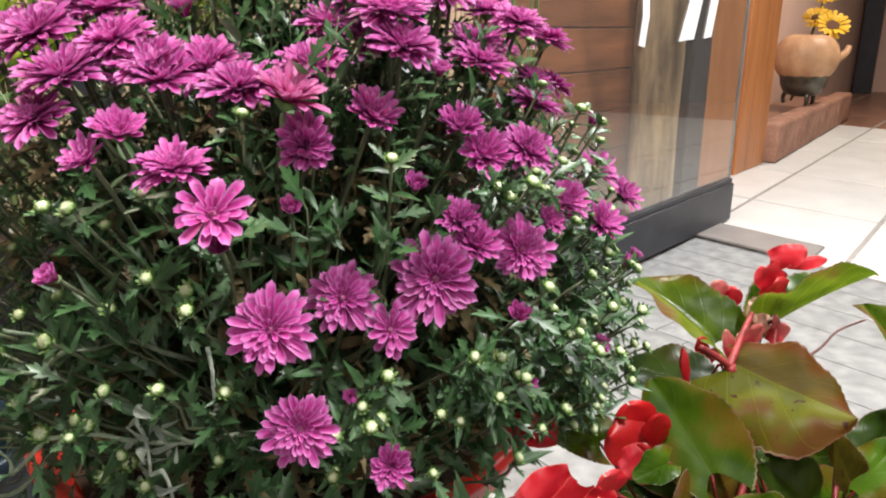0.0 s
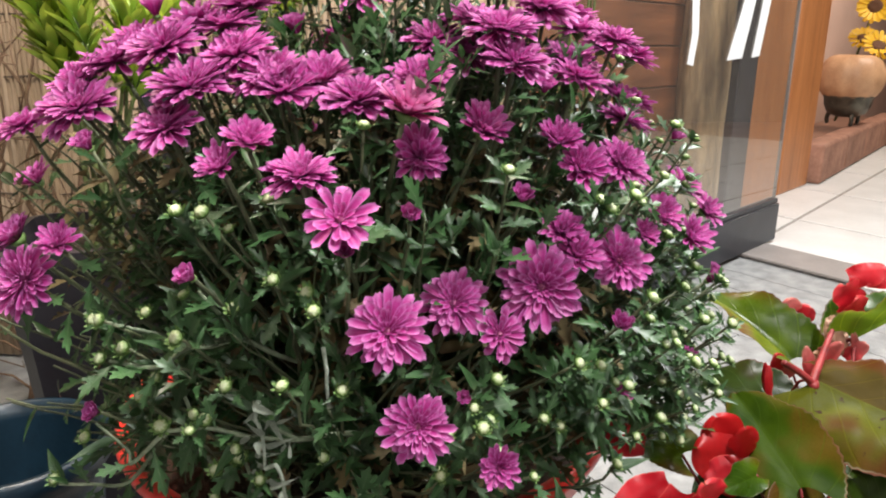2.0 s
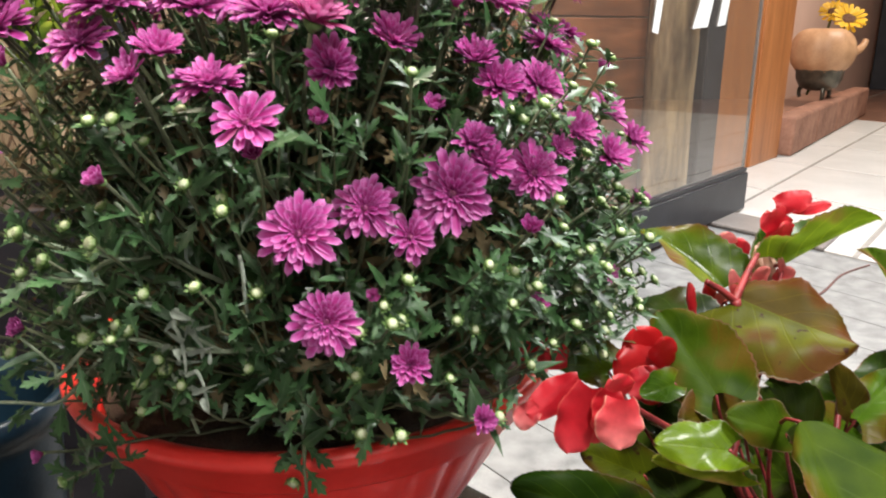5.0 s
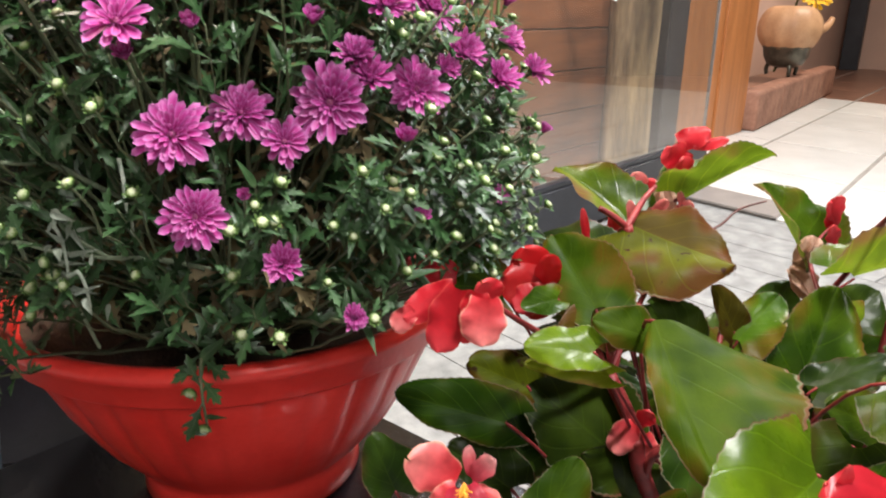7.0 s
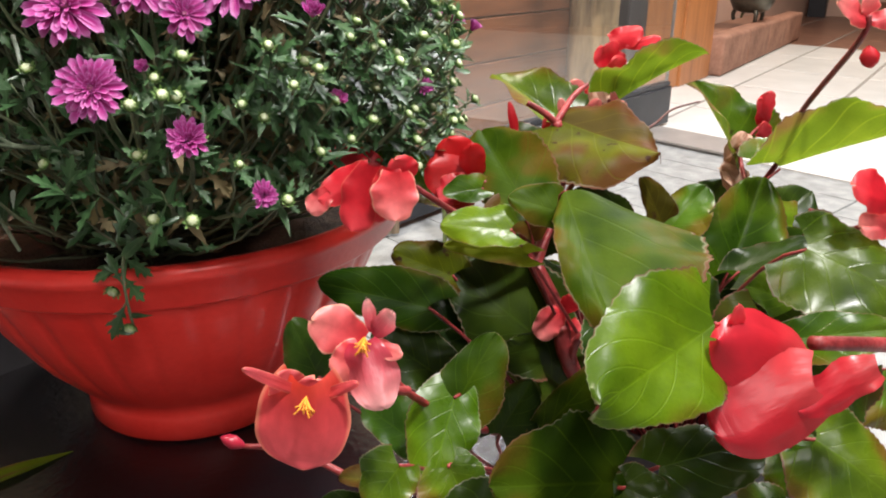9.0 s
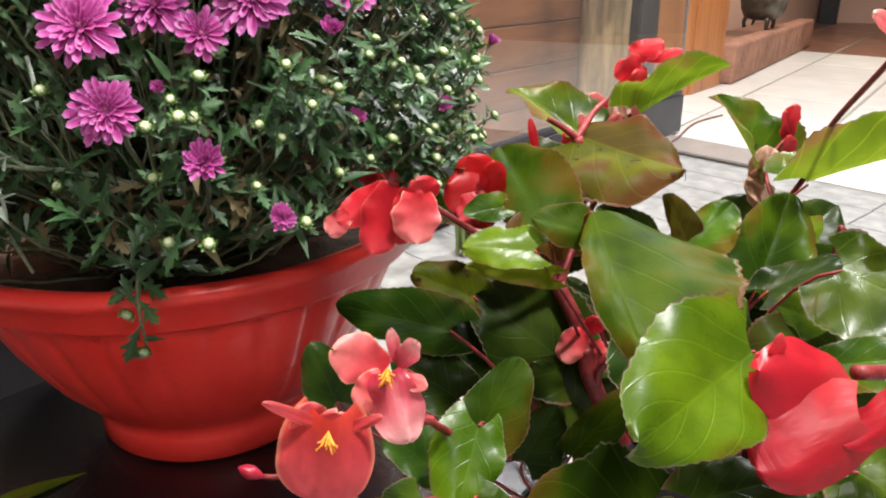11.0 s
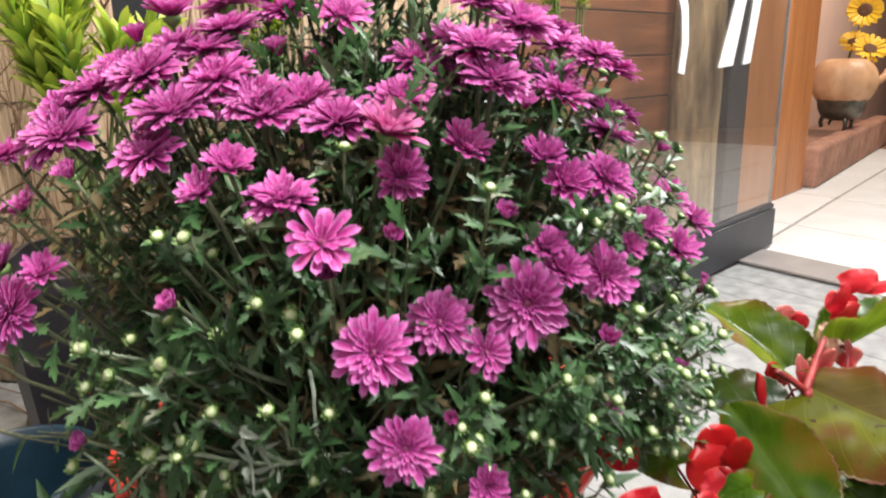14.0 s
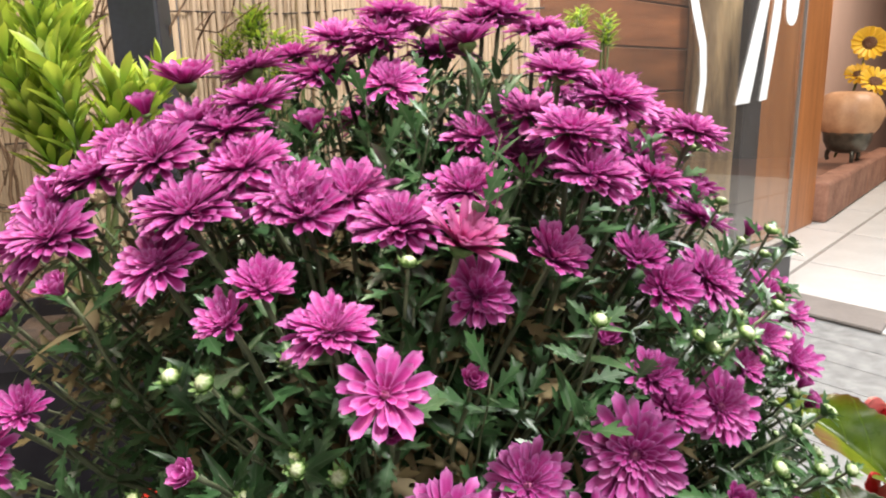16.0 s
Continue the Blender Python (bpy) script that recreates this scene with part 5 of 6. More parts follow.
v, f = tube(bezier((-0.145, 0.317, 0.486), (-0.142, 0.317, 0.487), (-0.139, 0.316, 0.489), 4)[:-1] + bezier((-0.139, 0.316, 0.489), (-0.135, 0.316, 0.484), (-0.135, 0.316, 0.468), 10), 0.0013, 0.0008, 7)
part("wilted_shoot", mesh_of("wilted_shoot", v, f, WILTED), mum, label="limp whitish wilted shoot")
v, f = tube(bezier((-0.115, 0.330, 0.549), (-0.114, 0.329, 0.543), (-0.113, 0.328, 0.537), 4)[:-1] + bezier((-0.113, 0.328, 0.537), (-0.114, 0.328, 0.525), (-0.112, 0.327, 0.516), 10), 0.0012, 0.0009, 7)
part("wilted_shoot", mesh_of("wilted_shoot", v, f, WILTED), mum, label="limp whitish wilted shoot")
v, f, u = strip_leaf(0.012, 0.005, 0.3, 0.5, 8)
part("wilted_leaf", mesh_of("wilted_leaf", v, f, WILTED, u), mum, along((0.003, -0.004, -0.010), (0.2, -1, 0.2), (-0.112, 0.326, 0.518)))
v, f, u = strip_leaf(0.007, 0.005, 0.3, 0.5, 8)
part("wilted_leaf", mesh_of("wilted_leaf", v, f, WILTED, u), mum, along((0.001, -0.004, -0.005), (0.2, -1, 0.2), (-0.147, 0.316, 0.502)))
v, f, u = strip_leaf(0.010, 0.005, 0.3, 0.5, 8)
part("wilted_leaf", mesh_of("wilted_leaf", v, f, WILTED, u), mum, along((0.003, -0.004, -0.009), (0.2, -1, 0.2), (-0.136, 0.315, 0.474)))
v, f, u = strip_leaf(0.013, 0.005, 0.3, 0.5, 8)
part("wilted_leaf", mesh_of("wilted_leaf", v, f, WILTED, u), mum, along((0.012, -0.004, -0.004), (0.2, -1, 0.2), (-0.149, 0.318, 0.522)))
curl_v, curl_f, curl_u = strip_leaf(1.0, 0.3, 0.9, 0.6, 10)
curl = mesh_of("wilted_leaf", curl_v, curl_f, WILTED, curl_u)
for k in range(22):
    q = Vector((-0.148, 0.319, 0.522)).lerp(Vector((-0.135, 0.316, 0.470)), k / 21) + Vector((RNG.uniform(-0.012, 0.010), RNG.uniform(-0.002, 0.004), RNG.uniform(-0.004, 0.004)))
    part("wilted_leaf", curl, mum, along((RNG.uniform(-1, 1), RNG.uniform(-0.6, 0.1), RNG.uniform(-1, 0.3)), (RNG.uniform(-0.5, 0.5), -1, 0.3), q, RNG.uniform(0.006, 0.012)))
# a sprig that hangs over the rim
sprig = bezier((-0.105, 0.44, 0.385), (-0.100, 0.362, 0.435), (-0.097, 0.374, 0.352), 12)
for k in range(14):
    pt = sprig[3 + k % 10]
    w = k * 2.4
    leaf_poses.insert(0, along((math.cos(w), -0.5 + 0.4 * math.sin(w), math.sin(w) - 0.2), (0, -1, 0.4), pt, RNG.uniform(0.016, 0.028)))
tube(sprig, 0.0014, 0.001, 5, verts, faces)
tagged(part("stemwork", mesh_of("stemwork", verts, faces, MUM_STEM), mum), kind="stuff")
leaf_shapes = [lobed_leaf(1.0, 0.58, 0.15, 0.3), lobed_leaf(1.0, 0.46, 0.3, 0.45), lobed_leaf(1.0, 0.64, 0.1, 0.2), lobed_leaf(1.0, 0.42, 0.22, 0.5), strip_leaf(1.0, 0.3, 0.2, 0.2), strip_leaf(1.0, 0.24, 0.1, 0.25)]
near = [m for m in leaf_poses if m.translation.y < 0.36 and m.translation.z < 0.62][:290]
near_ids = {id(m) for m in near}
rest = [m for m in leaf_poses if id(m) not in near_ids]
own_shapes = [mesh_of("leaf", v, f, MUM_LEAF_OWN, u) for v, f, u in leaf_shapes]
for k, m in enumerate(near):
    part("leaf", own_shapes[k % 6], mum, m)
tagged(part("more_leaves", scatter("mum_leaves", leaf_shapes, rest, MUM_LEAF), mum), kind="stuff")
tagged(part("dry_leaves", scatter("mum_dry_leaves", leaf_shapes, dry_poses, MUM_DRY), mum, label="withered brown inner leaves"), kind="stuff")

# ---------------------------------------------------------------- the begonia
BEG = Vector((0.315, 0.435, 0.002))
bucket("brown_pot", BEG, 0.075, 0.105, 0.27, BLACK_PLASTIC, "dark plastic plant pot hidden under the begonia leaves")
BEG_ROOT = BEG + Vector((0, 0, 0.10))
begonia = thing("begonia", BEG_ROOT, "red-flowering begonia with large glossy green leaves and red stems", "plant")


def sheet(length, width, cup, fold, droop, seed, lobes=0.2, wide_at=0.42, rows=46, cols=17, ruffle=0.055, skew=0.14, point=0.0, quilt=0.0, teeth=0.0, ragged=0.05, notch=0.0):
    """A broad, rounded leaf or petal along y: cupped, folded along its midrib, with a ruffled, uneven, finely toothed edge."""
    rng = random.Random(seed)
    ph = rng.uniform(0, 6.28)
    amp = [rng.uniform(-1, 1) for _ in range(8)]
    verts, faces, uvs = [], [], []
    for k in range(rows + 1):
        t = 0.5 - 0.5 * math.cos(math.pi * (0.08 + 0.92 * k / rows))
        t = (t - 0.0157) / 0.9843
        w = math.sqrt(max(0.0, 1 - ((t - wide_at) / (1 - wide_at)) ** 2)) if t > wide_at else math.sqrt(1 - 0.72 * ((wide_at - t) / wide_at) ** 2)
        w = max(w * (1 - point * max(0, t - 0.5)), 0.05) * width / 2
        for j in range(cols):
            s = 2 * j / (cols - 1) - 1
            edge = abs(s)
            o = 0 if s > 0 else 4
            uneven = ragged * sum(amp[o + q] * math.sin((3 + 4 * q) * t + ph * (q + 1)) for q in range(4)) * edge ** 2
            tooth = (teeth * rng.uniform(0.2, 1.4) * (1 if k % 2 else -1) if edge == 1 else 0)
            vein = quilt * width * abs(math.sin(math.pi * 4.2 * (t - 0.55 * edge))) ** 0.6 * min(1, edge * 4) * (1 - 0.6 * edge)
            x = s * w / math.sqrt(1 + fold * fold) * (1 + skew * (1 if s > 0 else -1)) * (1 + uneven + tooth)
            y = length * t - lobes * length * edge ** 1.7 * (1 - t) ** 1.5 + (uneven + tooth) * length * 0.3 * (t - 0.4)
            y += notch * length * edge ** 1.2 * max(0.0, t - 0.6)
            z = fold * abs(x) - cup * width * 0.25 * edge ** 2 - droop * length * t * t + 0.02 * width * math.sin(4 * s + 3 * t + ph) + vein
            z += ruffle * width * edge ** 2 * (math.sin(8 * t + ph + (2.1 if s > 0 else 0)) + 0.5 * math.sin(19 * t + 2 * ph + o))
            verts.append((x, y, z))
            uvs.append((s * 0.5 + 0.5, t))
    for k in range(rows):
        for j in range(cols - 1):
            q = k * cols + j
            faces.append((q, q + 1, q + cols + 1, q + cols))
    return verts, faces, uvs


BEG_COUNT = [0]


def begonia_leaf(base_, tip, width, hint, mat, fold, skew=0.14, droop=None, lobes=0.24, far_half=None):
    BEG_COUNT[0] += 1
    a, b = Vector(base_), Vector(tip)
    length = (b - a).length
    v, f, u = sheet(length, width * 1.1, RNG.uniform(0.0, 0.4), fold, RNG.uniform(0.0, 0.16) if droop is None else droop, BEG_COUNT[0], point=0.5 if fold > 0.6 else 0.42, quilt=0.012, teeth=0.02, lobes=lobes,
                    wide_at=0.2 if fold > 0.6 else 0.38, ruffle=0.05, skew=skew)
    m = along(b - a, Vector(hint) + Vector((RNG.uniform(-0.12, 0.12), 0, RNG.uniform(-0.1, 0.1))), a)
    me = mesh_of("leaf", v, f, mat, u)
    if fold > 0.6:      # the half that is folded up towards the porch shows its paler underside
        me.materials.append(BEG_UNDER)
        near_side = 1 if (m.col[0].y < 0) else -1
        for p in me.polygons:
            p.material_index = 1 if (p.center.x * near_side) > 0 else 0
    if far_half:        # the half beyond the midrib has turned brown
        me.materials.append(far_half)
        near_side = 1 if m.col[0].y < 0 else -1
        for p in me.polygons:
            p.material_index = 1 if p.center.x * near_side < 0 else 0
    leaf = part("leaf", me, begonia, m)
    # its stalk
    d = (b - a).normalized()
    low = BEG_ROOT + Vector((RNG.uniform(-0.04, 0.04), RNG.uniform(-0.04, 0.04), 0.0))
    start = a - d * min(0.04, length * 0.5) + Vector((0, 0.03, -0.03))
    sv, sf = tube(bezier(low.lerp(start, 0.35), start, a, 8), 0.0015, 0.0010, 6)
    part("stalk", mesh_of("stalk", sv, sf, BEG_STEM), leaf)


def begonia_flower(petals, stamens):
    first = None
    for k, (base_, tip, width, mat) in enumerate(petals):
        BEG_COUNT[0] += 1
        a, b = Vector(base_), Vector(tip)
        big = width > 0.032
        v, f, u = sheet((b - a).length, width, 0.5 if big else 0.35, 0.06, 0.05 if big else -0.1, BEG_COUNT[0], lobes=0.22 if big else 0.04, wide_at=0.55, rows=22, cols=13,
                        ruffle=0.02 if big else 0.07, skew=0.08, quilt=0.0 if big else 0.012, ragged=0.02 if big else 0.07, notch=0.0 if big else 0.1, teeth=0.0 if big else 0.01)
        u = [(max(abs(2 * p - 1), q ** 6), q) for p, q in u]
        m = along(b - a, (RNG.uniform(-0.1, 0.2), -0.85, 0.5), a)
        ob = part("flower" if first is None else "petal", mesh_of("petal", v, f, mat, u), begonia if first is None else first, m)
        first = first or ob
    if stamens:
        c0 = Vector(stamens)
        for k in range(18):
            e = c0 + Vector((RNG.uniform(-0.0042, 0.0042), RNG.gauss(-0.003, 0.001), RNG.gauss(-0.0014, 0.0013)))
            v, f = tube([c0 + Vector((0, 0.004, 0.001)), c0.lerp(e, 0.6), e], 0.0002, 0.00045, 5)
            part("stamen", mesh_of("stamen", v, f, STAMEN), first, label="yellow stamen")


def begonia_bud(base_, tip, width, mat):
    a, b = Vector(base_), Vector(tip)
    h = (b - a).length
    rings_ = [(0.001, 0), (width * 0.28, h * 0.15), (width * 0.48, h * 0.45), (width * 0.38, h * 0.75), (width * 0.14, h * 0.95), (0.0004, h)]
    part("flower_bud", lathe("flower_bud", rings_, mat, 12, lambda w, k: 1 + 0.08 * math.sin(3 * w)), begonia, facing(a, b - a))


def begonia_husk(base_, tip, width):
    """A withered flower: three papery wings round an axis."""
    a, b = Vector(base_), Vector(tip)
    first = None
    for k in range(3):
        BEG_COUNT[0] += 1
        v, f, u = sheet((b - a).length * RNG.uniform(0.85, 1.1), width, 0.9, 0.5, RNG.uniform(-0.1, 0.25), BEG_COUNT[0], lobes=0.0, wide_at=0.5, rows=14, cols=9, ruffle=0.06, ragged=0.08, point=0.5)
        h = Vector((RNG.uniform(-0.3, 0.3) + (k - 1), -0.8 + 0.3 * abs(k - 1), 0.2))
        ob = part("withered_flower" if first is None else "wing", mesh_of("wing", v, f, HUSK, u), begonia if first is None else first, along(b - a + Vector((0.004 * (k - 1), 0, 0)), h, a))
        first = first or ob


def begonia_stem(points, r0, r1, rooted, mat=None):
    pts = [Vector(p) for p in points]
    if rooted:
        pts = [BEG_ROOT + Vector((RNG.uniform(-0.03, 0.03), RNG.uniform(-0.03, 0.03), 0))] + pts
    fine_ = []
    for k in range(len(pts) - 1):
        p0, p1, p2, p3 = pts[max(k - 1, 0)], pts[k], pts[k + 1], pts[min(k + 2, len(pts) - 1)]
        for i in range(5):
            t = i / 5
            fine_.append(0.5 * ((2 * p1) + (p2 - p0) * t + (2 * p0 - 5 * p1 + 4 * p2 - p3) * t * t + (3 * p1 - p0 - 3 * p2 + p3) * t ** 3))
    fine_.append(pts[-1])
    v, f = tube(fine_, r0, r1, 8)
    part("stem", mesh_of("stem", v, f, mat or BEG_STEM), begonia)


begonia_stem([(0.201, 0.360, 0.319), (0.190, 0.365, 0.360), (0.173, 0.380, 0.394)], 0.0062, 0.0050, True)
begonia_stem([(0.201, 0.360, 0.319), (0.214, 0.350, 0.368), (0.250, 0.400, 0.380), (0.275, 0.450, 0.418)], 0.0035, 0.0020, True)
begonia_stem([(0.341, 0.420, 0.328), (0.339, 0.440, 0.371), (0.365, 0.480, 0.405), (0.377, 0.470, 0.442), (0.365, 0.430, 0.485), (0.342, 0.340, 0.543), (0.339, 0.330, 0.558)], 0.0028, 0.0016, True)
begonia_stem([(0.173, 0.380, 0.394), (0.147, 0.360, 0.419), (0.103, 0.330, 0.457), (0.081, 0.325, 0.475)], 0.0026, 0.0014, False)
begonia_stem([(0.173, 0.380, 0.394), (0.151, 0.400, 0.438), (0.130, 0.400, 0.449)], 0.0024, 0.0013, False)
begonia_stem([(0.173, 0.380, 0.394), (0.202, 0.420, 0.434), (0.239, 0.490, 0.446), (0.266, 0.545, 0.475), (0.265, 0.550, 0.495)], 0.0024, 0.0013, False)
begonia_stem([(0.173, 0.380, 0.394), (0.192, 0.425, 0.415), (0.206, 0.462, 0.442), (0.199, 0.466, 0.473)], 0.0046, 0.0040, False)
begonia_stem([(0.199, 0.466, 0.472), (0.189, 0.466, 0.480), (0.177, 0.466, 0.487)], 0.0028, 0.0022, False)
begonia_stem([(0.199, 0.466, 0.472), (0.216, 0.490, 0.487), (0.232, 0.515, 0.492)], 0.0030, 0.0018, False)
begonia_stem([(0.265, 0.540, 0.477), (0.236, 0.540, 0.466)], 0.0018, 0.0012, False)
begonia_stem([(0.241, 0.480, 0.452), (0.279, 0.520, 0.452), (0.296, 0.530, 0.457), (0.313, 0.540, 0.467), (0.341, 0.553, 0.471)], 0.0014, 0.0008, False, BEG_TWIG)
begonia_stem([(0.355, 0.460, 0.412), (0.359, 0.500, 0.439), (0.382, 0.520, 0.458)], 0.0020, 0.0012, False)
begonia_stem([(0.379, 0.420, 0.365), (0.380, 0.420, 0.396), (0.381, 0.420, 0.417)], 0.0025, 0.0022, False)
begonia_stem([(0.380, 0.420, 0.416), (0.387, 0.420, 0.413)], 0.0014, 0.0008, False)
begonia_stem([(0.362, 0.260, 0.393), (0.307, 0.220, 0.418), (0.267, 0.205, 0.428)], 0.0042, 0.0034, False)
begonia_stem([(0.190, 0.360, 0.285), (0.140, 0.310, 0.310), (0.090, 0.250, 0.376), (0.070, 0.230, 0.416)], 0.0030, 0.0015, False)
begonia_stem([(0.087, 0.240, 0.386), (0.059, 0.210, 0.406), (0.049, 0.206, 0.408)], 0.0025, 0.0015, False)
begonia_stem([(0.063, 0.240, 0.329), (0.027, 0.250, 0.344), (0.001, 0.250, 0.348)], 0.0022, 0.0014, False)
begonia_stem([(0.126, 0.220, 0.339), (0.081, 0.220, 0.344), (0.063, 0.240, 0.339)], 0.0040, 0.0025, False)
begonia_stem([(0.356, 0.300, 0.447), (0.356, 0.330, 0.435), (0.356, 0.360, 0.412)], 0.0022, 0.0014, False)
begonia_leaf((0.224, 0.560, 0.446), (0.169, 0.605, 0.494), 0.071, (0.05, -0.3, 1.0), BEG_GREEN, 1.00)
begonia_leaf((0.266, 0.545, 0.474), (0.337, 0.545, 0.515), 0.067, (0.05, 0.15, 1.0), BEG_GREEN, 1.35)
begonia_leaf((0.162, 0.385, 0.440), (0.140, 0.448, 0.475), 0.052, (-0.25, -0.5, 0.85), BEG_OLIVE, 0.30)
begonia_leaf((0.190, 0.490, 0.443), (0.140, 0.530, 0.446), 0.055, (0.05, -0.35, 0.95), BEG_DARK_SHADED, 0.20)
begonia_leaf((0.203, 0.470, 0.474), (0.263, 0.415, 0.460), 0.088, (-0.10, -0.36, 0.93), BEG_SPOTTED, 0.12, 0.26, 0.0, 0.2, BEG_BRONZE)
begonia_leaf((0.147, 0.318, 0.442), (0.107, 0.318, 0.447), 0.027, (0.05, -0.60, 0.80), BEG_BRIGHT, 0.08)
begonia_leaf((0.158, 0.325, 0.423), (0.110, 0.325, 0.432), 0.016, (0.0, -0.75, 0.65), BEG_UNDER, 0.20)
begonia_leaf((0.177, 0.322, 0.450), (0.147, 0.322, 0.462), 0.025, (0.0, -0.80, 0.60), BEG_OLIVE, 0.10)
begonia_leaf((0.173, 0.300, 0.470), (0.177, 0.200, 0.438), 0.071, (0.10, -0.30, 0.95), BEG_OLIVE, 0.06, -0.6, 0.0, -0.16)
begonia_leaf((0.226, 0.214, 0.434), (0.158, 0.153, 0.432), 0.057, (0.4, -0.5, 0.75), BEG_BRIGHT, 0.12, 0.1, 0.0)
begonia_leaf((0.326, 0.420, 0.368), (0.353, 0.440, 0.436), 0.066, (0.1, -0.80, 0.60), BEG_GREEN, 0.35, 0.0, 0.05)
begonia_leaf((0.364, 0.520, 0.431), (0.334, 0.530, 0.495), 0.073, (0.05, -0.3, 1.0), BEG_GREEN, 0.90)
begonia_leaf((0.368, 0.450, 0.439), (0.457, 0.430, 0.480), 0.083, (0.05, 0.15, 1.0), BEG_GREEN, 1.20)
begonia_leaf((0.312, 0.300, 0.434), (0.359, 0.265, 0.417), 0.062, (0.0, -0.75, 0.65), BEG_GREEN, 0.15)
begonia_leaf((0.315, 0.380, 0.386), (0.361, 0.380, 0.409), 0.035, (0.05, -0.35, 0.95), BEG_DARK_SHADED, 0.15)
begonia_leaf((0.340, 0.350, 0.375), (0.308, 0.350, 0.391), 0.031, (0.0, -0.75, 0.65), BEG_GREEN, 0.10)
begonia_leaf((0.100, 0.335, 0.385), (0.031, 0.345, 0.400), 0.036, (0.0, -0.75, 0.65), BEG_OLIVE, 0.15)
begonia_leaf((0.176, 0.360, 0.346), (0.119, 0.370, 0.397), 0.072, (0.0, -0.75, 0.65), BEG_DARK_SHADED, 0.10)
# one leaf in two pieces: its shaded upper lobe is coloured olive
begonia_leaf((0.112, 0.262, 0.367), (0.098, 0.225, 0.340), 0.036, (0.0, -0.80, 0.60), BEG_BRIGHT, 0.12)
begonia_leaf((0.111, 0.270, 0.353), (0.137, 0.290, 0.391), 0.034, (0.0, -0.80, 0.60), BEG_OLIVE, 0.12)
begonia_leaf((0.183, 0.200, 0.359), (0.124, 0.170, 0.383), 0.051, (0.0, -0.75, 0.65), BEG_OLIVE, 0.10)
begonia_leaf((0.203, 0.200, 0.367), (0.251, 0.200, 0.381), 0.039, (0.05, -0.35, 0.95), BEG_DARK_SHADED, 0.12)
begonia_leaf((0.033, 0.310, 0.353), (0.020, 0.310, 0.389), 0.032, (0.0, -0.75, 0.65), BEG_DARK_SHADED, 0.20)
begonia_leaf((0.088, 0.270, 0.336), (0.062, 0.270, 0.359), 0.036, (0.05, -0.35, 0.95), BEG_DARK_SHADED, 0.15)
begonia_leaf((0.142, 0.300, 0.316), (0.160, 0.300, 0.352), 0.032, (0.0, -0.75, 0.65), BEG_DARK_SHADED, 0.20)
begonia_leaf((0.168, 0.290, 0.326), (0.199, 0.290, 0.367), 0.026, (0.0, -0.75, 0.65), BEG_OLIVE, 0.30)
begonia_leaf((0.117, 0.370, 0.391), (0.078, 0.370, 0.409), 0.032, (0.0, -0.75, 0.65), BEG_SPOTTED, 0.15)
begonia_leaf((0.279, 0.430, 0.397), (0.309, 0.440, 0.430), 0.038, (0.0, -0.75, 0.65), BEG_GREEN, 0.25)
begonia_leaf((0.276, 0.432, 0.403), (0.261, 0.435, 0.438), 0.024, (0.0, -0.75, 0.65), BEG_BRONZE, 0.20)
begonia_leaf((0.277, 0.220, 0.361), (0.286, 0.200, 0.349), 0.036, (0.0, -0.75, 0.65), BEG_GREEN, 0.15)
begonia_leaf((0.275, 0.200, 0.380), (0.308, 0.180, 0.361), 0.047, (0.0, -0.75, 0.65), BEG_GREEN, 0.12)
begonia_leaf((0.286, 0.250, 0.405), (0.330, 0.235, 0.419), 0.026, (0.0, -0.75, 0.65), BEG_GREEN, 0.25)
begonia_leaf((0.068, 0.220, 0.348), (0.053, 0.220, 0.351), 0.014, (0.05, -0.35, 0.95), BEG_BRONZE, 0.20)
begonia_leaf((0.083, 0.210, 0.364), (0.069, 0.200, 0.348), 0.027, (0.0, -0.75, 0.65), BEG_GREEN, 0.15)
begonia_leaf((0.106, 0.210, 0.363), (0.117, 0.200, 0.344), 0.031, (0.0, -0.75, 0.65), BEG_GREEN, 0.15)
begonia_leaf((0.185, 0.190, 0.364), (0.207, 0.180, 0.358), 0.028, (0.0, -0.75, 0.65), BEG_DARK_SHADED, 0.15)
begonia_leaf((0.202, 0.360, 0.300), (0.155, 0.350, 0.352), 0.050, (0.0, -0.75, 0.65), BEG_DARK_SHADED, 0.20)
begonia_leaf((0.254, 0.340, 0.388), (0.294, 0.330, 0.360), 0.054, (0.0, -0.75, 0.65), BEG_DARK_SHADED, 0.15)
begonia_leaf((0.296, 0.300, 0.392), (0.277, 0.280, 0.351), 0.049, (0.0, -0.75, 0.65), BEG_DARK_SHADED, 0.15)
begonia_leaf((0.340, 0.280, 0.372), (0.302, 0.260, 0.342), 0.055, (0.0, -0.75, 0.65), BEG_DARK_SHADED, 0.15)
begonia_leaf((0.135, 0.200, 0.335), (0.096, 0.180, 0.345), 0.042, (0.0, -0.75, 0.65), BEG_DARK_SHADED, 0.15)
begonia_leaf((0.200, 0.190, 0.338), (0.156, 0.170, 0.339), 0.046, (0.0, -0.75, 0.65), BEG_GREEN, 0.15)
begonia_leaf((0.268, 0.190, 0.338), (0.241, 0.170, 0.332), 0.047, (0.0, -0.75, 0.65), BEG_DARK_SHADED, 0.15)
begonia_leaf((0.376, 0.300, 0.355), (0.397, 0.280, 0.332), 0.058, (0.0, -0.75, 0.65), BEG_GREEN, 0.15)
begonia_leaf((0.219, 0.330, 0.377), (0.238, 0.310, 0.333), 0.049, (0.0, -0.75, 0.65), BEG_DARK_SHADED, 0.15)
